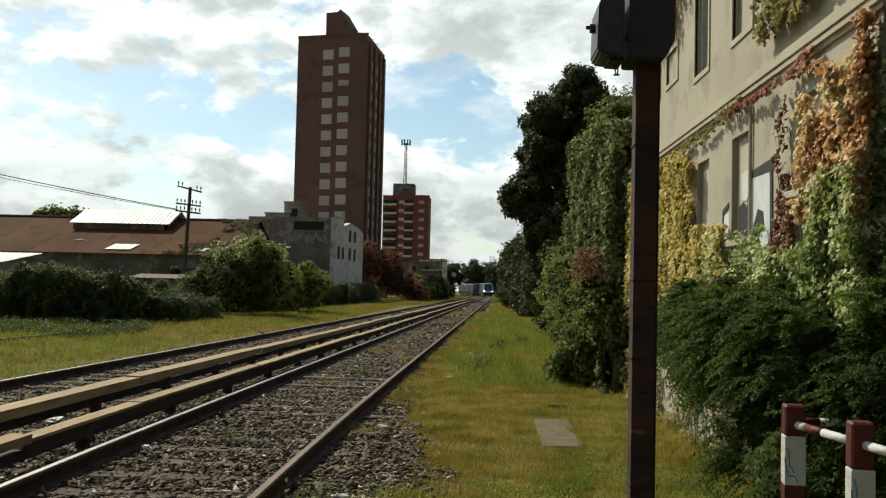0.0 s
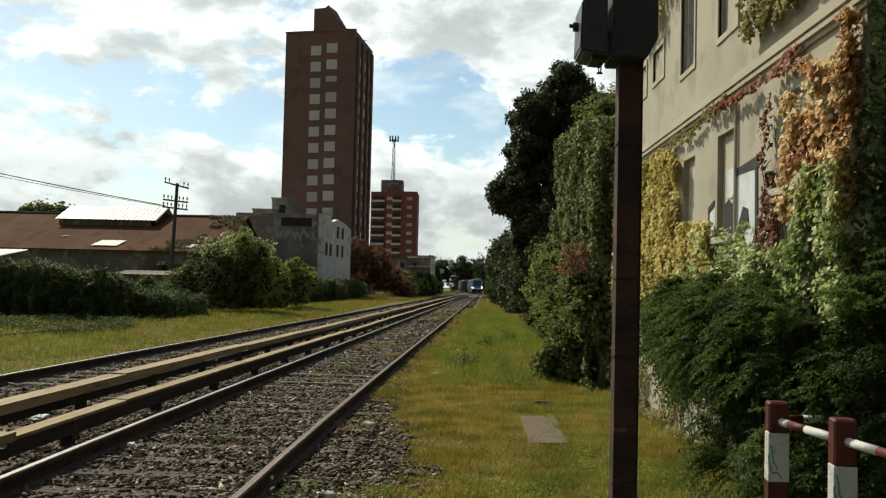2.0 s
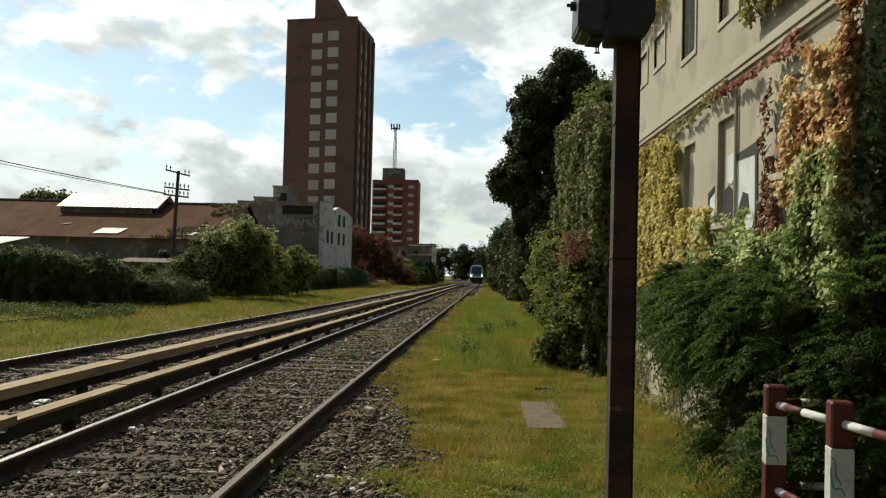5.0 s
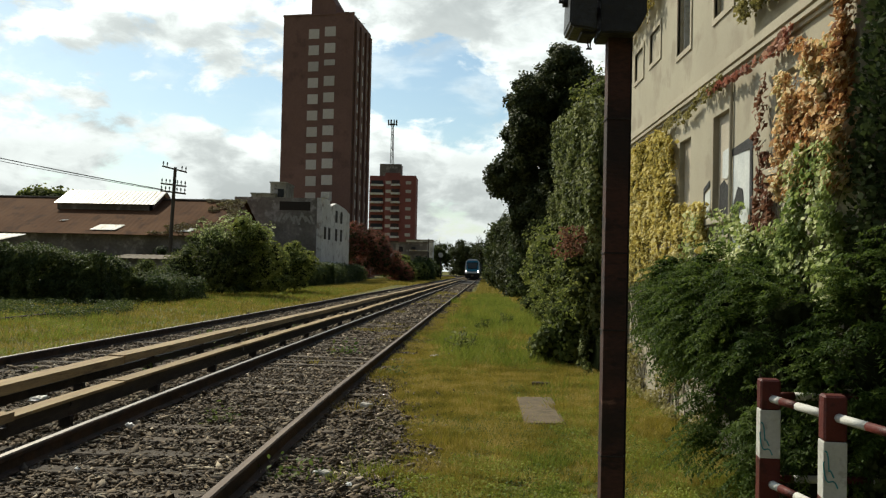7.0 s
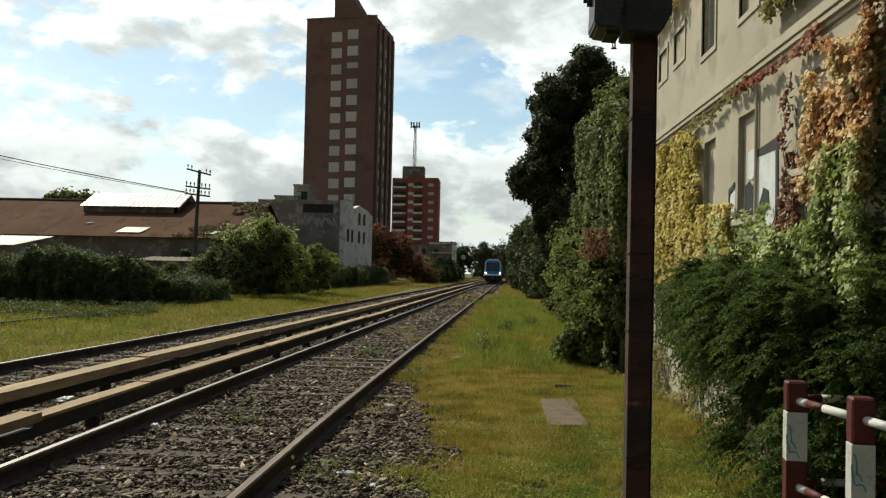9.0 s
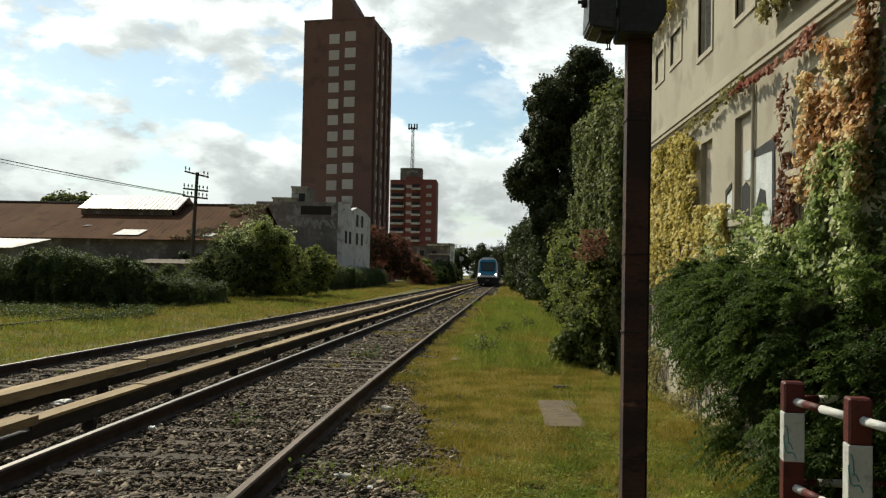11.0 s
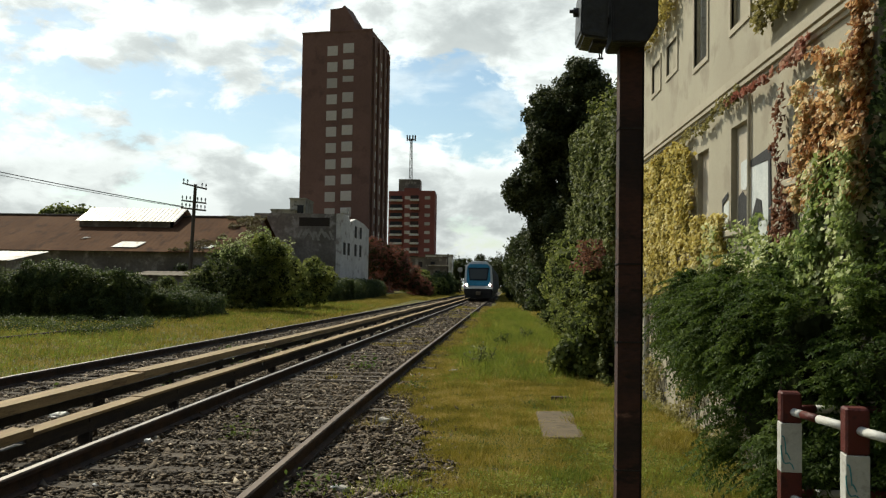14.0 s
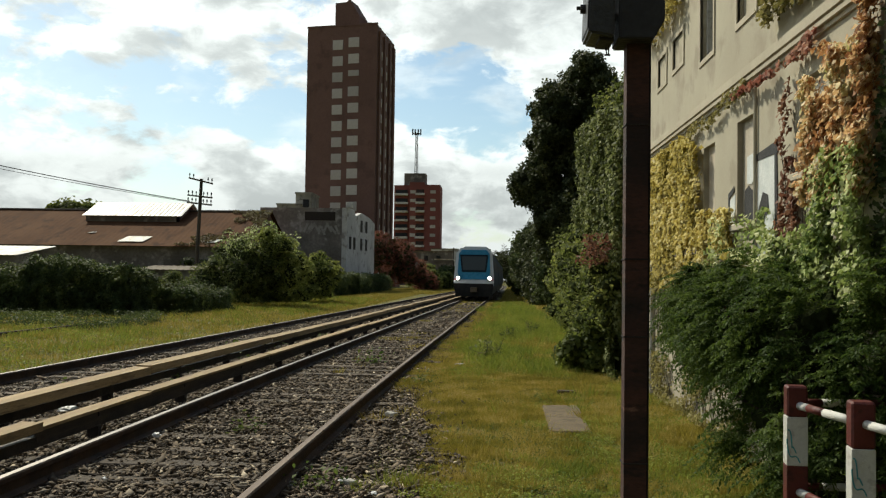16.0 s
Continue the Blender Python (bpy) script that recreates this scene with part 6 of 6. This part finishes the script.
def tufts(name, label, mat, seed, count, x_range, y_range, reach, height, width, dense):
    """Separate tufts of grass, each of many blades that spread from one root; one object."""
    rng = np.random.default_rng(seed)
    cy = y_range[0] + (y_range[1] - y_range[0]) * rng.random(count) ** 1.5
    cx = rng.uniform(*x_range, count)
    k = patchy(cx, cy, seed + 3)
    ok = (k > dense(cx - line_xs(cy), cy)) & ~on_slab(cx, cy, k)
    cx, cy = cx[ok], cy[ok]
    grow = np.exp(rng.normal(0, 0.35, len(cx))) * (1 + cy / 60)
    pick = rng.integers(0, len(cx), len(cx) * 55)
    g = grow[pick]
    n = len(pick)
    way = rng.normal(0, 1, (n, 2))
    x, y = cx[pick] + way[:, 0] * reach * g * 0.5, cy[pick] + way[:, 1] * reach * g * 0.5
    base = np.stack([x, y, floor_z(x, y) - 0.005], 1)
    h = height * g * rng.uniform(0.4, 1.2, n)
    ang = rng.uniform(0, 2 * math.pi, n)
    w = width * (1 + y / 14)
    side = np.stack([np.cos(ang) * w, np.sin(ang) * w, np.zeros(n)], 1)
    tip = base + np.stack([way[:, 0] * h * 0.45, way[:, 1] * h * 0.45, h], 1)
    return tagged(quads(name, np.stack([base - side, base + side, tip], 1), mat, None, "", 3), label, "grass", kind="stuff")


tufts("dry_tufts", "separate dry yellow grass tufts among the stones", GRASS_BLADE, 78, 3600, (-1.3, 2.4), (4.8, 40.0), 0.08, 0.055, 0.0026,
      lambda off, y: np.where(off < 0.98, 3.0, np.clip(0.45 - (off - gravel_edge(y) + 0.5) * 0.7, -0.1, 0.5)))
tufts("green_tufts", "separate darker green grass tufts on the verge", GRASS_GREEN, 79, 2600, (-1.0, 2.5), (4.8, 40.0), 0.09, 0.065, 0.0028,
      lambda off, y: np.where(off < 1.1, 3.0, np.clip(0.5 - (off - gravel_edge(y)) * 0.5, 0.05, 0.5)))
blades("verge_grass", "low yellow-green grass on the far verge", GRASS_BLADE, 73, 210000, (-24.0, -6.7), (10.0, 130.0), 0.085, 0.0042,
       lambda off, y: np.where(off > -5.4, 0.8, -0.6))
blades("verge_weeds", "taller pale weeds in the verge grass", GRASS_GREEN, 74, 70000, (-24.0, -7.2), (11.0, 70.0), 0.12, 0.005,
       lambda off, y: np.where(off > -6.0, 0.8, 0.0))
blades("distant_grass", "grass strip beside the line towards the bend", GRASS_BLADE, 75, 60000, (-1.0, 9.0), (45.0, 240.0), 0.09, 0.004,
       lambda off, y: np.where(off < 1.8, 0.9, -0.7), 1.3)
blades("distant_verge_grass", "grass strip on the far side towards the bend", GRASS_BLADE, 76, 50000, (-12.0, -1.0), (100.0, 240.0), 0.09, 0.004,
       lambda off, y: np.where(off > -5.3, 0.9, -0.7), 1.3)


def ground_weeds(name, label, mat, seed, n, x_range, y_range, size, high):
    """Low broad leaves in patches on the grass; one object."""
    rng = np.random.default_rng(seed)
    x, y = rng.uniform(*x_range, n), rng.uniform(*y_range, n)
    k = patchy(x, y, seed)
    off = x - line_xs(y)
    ok = (k > np.where(off > 0, np.clip(0.5 - 0.5 * (off - gravel_edge(y)), -0.05, 0.6), 0.0)) & ~on_slab(x, y, k)
    x, y = x[ok], y[ok]
    p = np.stack([x, y, ground_z(x, y) + rng.uniform(0.005, high, len(x))], 1)
    return tagged(quads(name, leaf_corners(rng, p, np.tile([-0.2, 0.2, 1.0], (len(x), 1)), size, 1.3, 0.1, 0.5), mat), label, "weeds", kind="stuff")


ground_weeds("clover", "low green clover and weeds by the fence", GRASS_GREEN, 91, 110000, (-0.9, 2.35), (4.4, 10.5), 0.014, 0.055)
ground_weeds("clover_patch", "scattered low green weeds in the thin grass", WEED, 92, 80000, (-0.9, 2.3), (5.0, 20.0), 0.016, 0.04)
ground_weeds("verge_clover", "lush green weeds in the verge grass", GRASS_GREEN, 94, 60000, (-17.0, -7.0), (10.0, 26.0), 0.03, 0.1)
ground_weeds("verge_weed_patch", "rank dark green weeds along the foot of the hedge", LEAF_DARK, 93, 60000, (-24.0, -10.0), (24.0, 33.0), 0.05, 0.3)


def make_old_rail():
    rail = hull_path("disused_rail", [(0.06, 0.0), (0.035, 0.12), (-0.035, 0.12), (-0.06, 0.0)], [(-11.25 + 0.02 * i, 19.0 + i, 0.03) for i in range(0, 12)], RAIL_SIDE)
    tagged(rail, "dark disused rail half lost in the verge grass", "rail")


make_old_rail()
scrap = bmesh.new()
box(scrap, -0.12, 0.12, -0.05, 0.05, -0.01, 0.05, 0.008)
scrap.transform(pose(1.1, 12.7, 0.02, 0, 0, -8))
tagged(part("wood_scrap", scrap, SLEEPER), "dark broken piece of timber in the grass", "scrap")


def make_track_signal():
    t = empty("track_signal")
    tagged(t, "small trackside post with a white disc beside the far bend", "signal")
    part("post", tube(bmesh.new(), (-3.4, 170.0, -0.1), (-3.4, 170.0, 4.9), 0.09, sides=8), IRON, t)
    part("disc", tube(bmesh.new(), (-3.4, 169.85, 4.4), (-3.4, 169.9, 4.4), 0.42, sides=20), WHITE_PAINT, t, "round white disc")
    p = empty("utility_pole")
    tagged(p, "distant thin utility pole with a crossarm", "utility pole")
    part("shaft", tube(bmesh.new(), (-6.2, 186.0, -0.1), (-6.2, 186.0, 7.8), 0.13, 0.1, 8), WOOD_POST, p)
    part("crossarm", tube(bmesh.new(), (-7.3, 186.0, 7.2), (-5.1, 186.0, 7.2), 0.08, sides=6), WOOD_POST, p)


make_track_signal()


# ---- ballast stones ----
def make_stones(n, seed, name, size, y_range, x_off):
    rng = np.random.default_rng(seed)
    y = y_range[0] + (y_range[1] - y_range[0]) * rng.random(n) ** 1.8
    off = rng.uniform(*x_off, n)
    # fewer stones lie on the sleepers
    step = np.where(off > -1.7, (y - 3.0) % 0.66, (y - 3.2) % 0.66)
    on = (np.minimum(step, 0.66 - step) < 0.11) & (np.abs(np.where(off > -1.7, off, off + SPACING)) < 1.3)
    keep = ~on | (rng.random(n) < np.where(off > -1.7, 0.6, 0.4))
    over = off - gravel_edge(y) + 0.35 * patchy(line_xs(y) + off, y, seed)
    keep &= (off < 0.95) | (over < 0) | (rng.random(n) < np.clip(0.5 - over * 0.9, 0.05, 0.5))
    y, off = y[keep], off[keep]
    n = len(y)
    x = line_xs(y) + off
    base = np.array([(1, 0, 0), (0, 1, 0), (-1, 0, 0), (0, -1, 0), (0, 0, 1), (0, 0, -1)], float)
    tri = np.array([(0, 1, 4), (1, 2, 4), (2, 3, 4), (3, 0, 4), (1, 0, 5), (2, 1, 5), (3, 2, 5), (0, 3, 5)])
    s = size * np.exp(rng.normal(-0.3, 0.33, (n, 1, 1))) * rng.uniform(0.65, 1.15, (n, 6, 1)) * (1 + y[:, None, None] / 60)
    a = rng.uniform(0, 2 * math.pi, n)
    c, d = np.cos(a), np.sin(a)
    axis = unit(rng.normal(0, 1, (n, 3)))[:, None, :]
    spin = rng.uniform(0, 2 * math.pi, (n, 1, 1))
    cube = np.repeat(base[None], n, 0)
    cube = cube * np.cos(spin) + np.cross(axis, cube) * np.sin(spin) + axis * (axis * cube).sum(2, keepdims=True) * (1 - np.cos(spin))
    v = cube * s * np.stack([rng.uniform(0.9, 2.0, n), rng.uniform(0.55, 1.0, n), rng.uniform(0.18, 0.5, n)], 1)[:, None, :]
    vx = v[:, :, 0] * c[:, None] - v[:, :, 1] * d[:, None]
    vy = v[:, :, 0] * d[:, None] + v[:, :, 1] * c[:, None]
    vz = v[:, :, 2] + v[:, :, 0] * rng.normal(0, 0.3, (n, 1)) + v[:, :, 1] * rng.normal(0, 0.3, (n, 1))
    p = np.stack([vx + x[:, None], vy + y[:, None], vz + (floor_z(x, y) + 0.012 + rng.normal(0, 0.008, n))[:, None]], 2).reshape(-1, 3)
    f = (tri[None] + np.arange(n)[:, None, None] * 6).reshape(-1, 3)
    me = bpy.data.meshes.new(name)
    me.vertices.add(len(p))
    me.vertices.foreach_set("co", p.astype(np.float32).ravel())
    me.loops.add(len(f) * 3)
    me.loops.foreach_set("vertex_index", f.astype(np.int32).ravel())
    me.polygons.add(len(f))
    me.polygons.foreach_set("loop_start", np.arange(0, len(f) * 3, 3, dtype=np.int32))
    me.polygons.foreach_set("loop_total", np.full(len(f), 3, dtype=np.int32))
    me.update(calc_edges=True)
    me.materials.append(STONE)
    return tagged(new(name, me), "loose angular brown-grey ballast stones between the rails", "stones", kind="stuff")


make_stones(150000, 81, "ballast_stones", 0.028, (4.6, 34.0), (-5.0, 2.2))


make_stones(26000, 83, "distant_ballast", 0.042, (30.0, 110.0), (-5.0, 1.8))
make_stones(16000, 84, "near_ballast", 0.03, (-7.0, 4.6), (-5.0, 1.9))
make_stones(2400, 82, "scattered_stones", 0.022, (5.0, 22.0), (1.6, 3.0))


# ---- litter ----
def make_litter(x, y, z, size, flat, seed):
    """A crumpled scrap of plastic or paper."""
    rng = np.random.default_rng(seed)
    bm = bmesh.new()
    bmesh.ops.create_icosphere(bm, subdivisions=2, radius=size)
    for v in bm.verts:
        v.co *= 0.45 + 1.0 * rng.random()
        v.co.z *= flat
    low = min(v.co.z for v in bm.verts)
    for v in bm.verts:
        v.co += Vector((x, y, z - low))
    tagged(part("litter", bm, LITTER), "crumpled scrap of white plastic on the ballast", "litter", "litter between the rails")


for i, (x, y, size, flat) in enumerate(((-3.0, 8.67, 0.045, 0.8), (-4.56, 11.48, 0.06, 0.5), (-4.55, 10.27, 0.13, 0.12), (-4.71, 14.51, 0.13, 0.35), (-3.83, 14.86, 0.12, 0.15), (-4.38, 20.0, 0.13, 0.4),
                                        (-4.58, 18.39, 0.16, 0.3), (-1.01, 6.98, 0.05, 0.35), (-2.73, 6.81, 0.025, 0.8), (-5.0, 11.6, 0.1, 0.2), (-3.82, 7.6, 0.03, 0.7), (-4.3, 23.0, 0.12, 0.4), (-4.5, 28.0, 0.15, 0.4),
                                        (-4.2, 9.4, 0.06, 0.4), (-4.05, 12.6, 0.09, 0.3), (-3.95, 13.6, 0.05, 0.6), (-4.15, 16.2, 0.1, 0.35), (-3.8, 17.3, 0.07, 0.5), (-3.95, 21.4, 0.11, 0.4), (-3.7, 25.5, 0.12, 0.4),
                                        (-3.6, 31.0, 0.13, 0.4), (-3.3, 11.2, 0.05, 0.5), (-3.25, 15.1, 0.06, 0.4), (-4.9, 16.6, 0.09, 0.3), (-0.75, 6.6, 0.035, 0.4), (-0.6, 8.6, 0.03, 0.4))):
    make_litter(x, y, 0.015, size * 0.75, max(flat, 0.3), 200 + i)


shreds = random.Random(77)
for i in range(18):
    y = 9.5 + 1.6 * i + shreds.uniform(-0.5, 0.5)
    make_litter(line_x(y) - 1.94 + shreds.uniform(-0.1, 0.14), y, 0.0, shreds.uniform(0.04, 0.075) * (1 + y / 60), shreds.uniform(0.3, 0.5), 240 + i)


def make_weed(x, y, size, n, seed):
    rng = np.random.default_rng(seed)
    thing = empty("weed")
    tagged(thing, "small green weed growing in the ballast", "weed", "weeds in the ballast")
    p = np.array([x, y, 0.02]) + np.abs(rng.normal(0, 1, (n, 3))) * np.array([1, 1, 0.8]) * size * rng.choice([-1, 1], (n, 3))
    p[:, 2] = np.abs(p[:, 2])
    quads("leaves", leaf_corners(rng, p, np.tile([0, 0, 1.0], (n, 1)), size * 0.3, 1.8, 0.2), WEED, thing)


for i, (x, y, size) in enumerate(((-5.05, 11.4, 0.12), (-3.95, 11.0, 0.09), (-4.1, 10.6, 0.07), (-2.3, 9.3, 0.09), (-1.2, 6.9, 0.09), (-4.6, 17.6, 0.12), (-2.0, 17.0, 0.16), (-0.9, 13.8, 0.1), (-4.75, 15.4, 0.1), (-4.1, 8.9, 0.07), (-4.0, 12.1, 0.1), (-4.3, 13.3, 0.1), (-3.9, 15.6, 0.11), (-4.0, 18.8, 0.12), (-3.8, 22.3, 0.14), (-4.9, 13.2, 0.1), (-5.1, 19.5, 0.14))):
    make_weed(x, y, size, 70, 300 + i)


def make_tall_weed(x, y, high, n, seed):
    """A clump of upright stalks with leaves up to their tips."""
    rng = np.random.default_rng(seed)
    thing = empty("tall_weed")
    tagged(thing, "dark green tall weed standing in the grass", "weed", "tall weeds in the grass")
    bm = bmesh.new()
    seats = []
    for _ in range(9):
        a = Vector((x + rng.normal(0, 0.06), y + rng.normal(0, 0.08), 0.0))
        b = a + Vector((rng.normal(0, 0.12), rng.normal(0, 0.12), high * rng.uniform(0.6, 1.1)))
        limb(bm, a, b, 0.006, 0.003, rng, 3, 0.1)
        seats += [a.lerp(b, f) for f in rng.random(n // 9)]
    tagged(part("stalk_tangle", bm, BARK, thing), kind="stuff")
    p = np.array(seats) + rng.normal(0, 0.03, (len(seats), 3))
    quads("leaves", leaf_corners(rng, p, np.tile([-0.2, 0.0, 0.9], (len(p), 1)), 0.04, 2.4, 0.2, 0.6), LEAF_MID, thing)


for i, (x, y, high) in enumerate(((0.04, 17.6, 0.42), (0.2, 18.3, 0.26), (0.62, 24.5, 0.3), (1.3, 27.0, 0.34))):
    make_tall_weed(x, y, high, 150, 500 + i)


def make_rubble(x, y, size, pale, seed):
    rng = np.random.default_rng(seed)
    bm = bmesh.new()
    bmesh.ops.create_cube(bm, size=size)
    for v in bm.verts:
        v.co *= 0.7 + 0.5 * rng.random()
        v.co.z *= 0.55
    bmesh.ops.bevel(bm, geom=list(bm.edges), offset=size * 0.1, segments=1, affect="EDGES")
    bm.transform(pose(x, y, 0.02, rng.uniform(-12, 12), rng.uniform(-12, 12), rng.uniform(0, 180)))
    tagged(part("rubble", bm, WALL_GREY if pale else SLEEPER), "broken lump of pale rubble in the grass" if pale else "dark broken lump in the grass", "rubble", "rubble in the grass")


for i, (x, y, size, pale) in enumerate(((-0.1, 17.6, 0.13, True), (0.12, 18.6, 0.16, False), (0.28, 18.3, 0.12, True), (-0.42, 16.6, 0.12, True), (-0.3, 16.1, 0.09, True), (-1.02, 10.45, 0.13, True), (-0.96, 6.94, 0.09, True), (-0.02, 19.2, 0.14, False))):
    make_rubble(x, y, size, pale, 520 + i)


# ---- the train ----
CAR, GAP = 23.0, 0.7


def make_car(front):
    car = empty("railcar")
    tagged(car, "blue railcar with a white-framed cab and lit headlights" if front else "railcar with sides coloured dark for shade and a band of dark windows", "railcar", "cars of the train")
    # the body's cross-section, above the rail heads
    half, floor, top = 1.36, 0.95, 3.58
    prof = [(-half, floor), (-half - 0.03, 1.6), (-half + 0.1, 3.22), (-half + 0.4, top), (half - 0.4, top), (half - 0.1, 3.22), (half + 0.03, 1.6), (half, floor)]
    nose = 0.9 if front else 0.0
    # the shell is darkened well below its own paint, as if shaded
    hull_path("body", prof, [(0, y, 0) for y in (nose, CAR)], TRAIN_SIDE, car, "body shell coloured dark for shade")
    hull_path("undercarriage", [(-1.2, 0.35), (-1.25, 0.95), (1.25, 0.95), (1.2, 0.35)], [(0, y, 0) for y in (nose + 0.3, CAR - 0.3)], TRAIN_DARK, car, "dark undercarriage")
    for y in (3.5, CAR - 3.5):
        for dy in (-1.1, 1.1):
            for sx in (-GAUGE, GAUGE):
                bm = tube(bmesh.new(), (sx - 0.06, y + dy, 0.42), (sx + 0.06, y + dy, 0.42), 0.42, sides=16)
                part("wheel", bm, IRON, car)
    for s in (-1, 1):
        bm = box(bmesh.new(), -0.02, 0.02, nose + 1.4, CAR - 0.8, 0.0, 0.75)
        bm.transform(pose(s * (half - 0.02), 0, 2.0, 0, s * -4.7, 0))
        part("window_band", bm, TRAIN_DARK, car, "dark band of side windows")
        bm = box(bmesh.new(), -0.012, 0.012, nose + 0.6, CAR - 0.1, 0.0, 0.5)
        bm.transform(pose(s * (half + 0.02), 0, 1.15, 0, s * 2.0, 0))
        part("stripe", bm, TRAIN_SIDE, car, "stripe along the side, coloured dark for shade")
    for y in (1.6, 12.0):
        one_box("roof_unit", (-0.8, 0.8, y, y + 3.2, top - 0.02, top + 0.16), TRAIN_WHITE, car, "roof air-conditioning unit", 0.05)
    if front:
        # raked cab: blue face framed in white, windscreen, bumper
        def cab(name, rows, y_front, lean, mat, label, deep):
            bm = bmesh.new()
            a = [bm.verts.new((x, y_front + lean * z, z)) for x, z in rows]
            b = [bm.verts.new((x, y_front + lean * z + deep, z)) for x, z in rows]
            bm.faces.new(a)
            bm.faces.new(b[::-1])
            for i in range(len(rows)):
                j = (i + 1) % len(rows)
                bm.faces.new((a[i], b[i], b[j], a[j]))
            bmesh.ops.recalc_face_normals(bm, faces=bm.faces)
            return part(name, bm, mat, car, label)

        cab("cab_shell", [(x * 0.985, z) for x, z in prof], -0.12, 0.16, TRAIN_WHITE, "white cab surround", 1.35)
        cab("cab_face", [(-1.0, 1.42), (-1.12, 1.9), (-1.06, 3.2), (-0.84, 3.46), (0.84, 3.46), (1.06, 3.2), (1.12, 1.9), (1.0, 1.42)], -0.20, 0.16, TRAIN_BLUE, "blue cab front", 0.3)
        cab("windscreen_surround", [(-0.84, 1.92), (-0.98, 3.12), (0.98, 3.12), (0.84, 1.92)], -0.22, 0.16, TRAIN_SIDE, "dark blue windscreen surround", 0.2)
        cab("windscreen", [(-0.74, 2.06), (-0.86, 3.0), (0.86, 3.0), (0.74, 2.06)], -0.24, 0.16, CAB_GLASS, "dark windscreen", 0.2)
        cab("bumper", [(-1.36, 1.14), (-1.4, 1.36), (1.4, 1.36), (1.36, 1.14)], -0.36, 0.16, TRAIN_WHITE, "white lower panel", 0.9)
        cab("skirt", [(-1.22, 0.25), (-1.33, 0.85), (-1.33, 1.13), (1.33, 1.13), (1.33, 0.85), (1.22, 0.25)], -0.3, 0.1, TRAIN_DARK, "black pilot skirt", 0.8)
        for s in (-1, 1):
            bm = tube(bmesh.new(), (s * 1.08, -0.2, 1.5), (s * 1.08, 0.4, 1.5), 0.17, sides=14)
            h = part("headlight", bm, TRAIN_DARK, car, "round headlight housing")
            part("lamp", tube(bmesh.new(), (s * 1.08, -0.24, 1.5), (s * 1.08, -0.19, 1.5), 0.12, sides=14), LAMP, h, "lit headlight")
            part("marker_lamp", tube(bmesh.new(), (s * 1.28, -0.2, 1.42), (s * 1.28, 0.1, 1.42), 0.05, sides=10), TAIL, car, "red marker lamp")
        part("coupler", box(bmesh.new(), -0.22, 0.22, -0.5, 0.2, 0.55, 0.88, 0.03), CONCRETE, car, "grey coupler head")
    return car


def motions():
    """The train comes down the line at a steady pace, each car turned along the bend."""
    speed, end = 12.05, 65.3
    for i in range(3):
        car = make_car(i == 0)
        rows = []
        for j in range(17):
            t = float(j)
            y = end + speed * (16 - t) + i * (CAR + GAP)
            yaw = -math.degrees(math.atan2(line_x(y + CAR) - line_x(y), CAR))
            rows.append((t, pose(line_x(y), y, 0.15, 0, 0, yaw)))
        walk(car, rows)


motions()
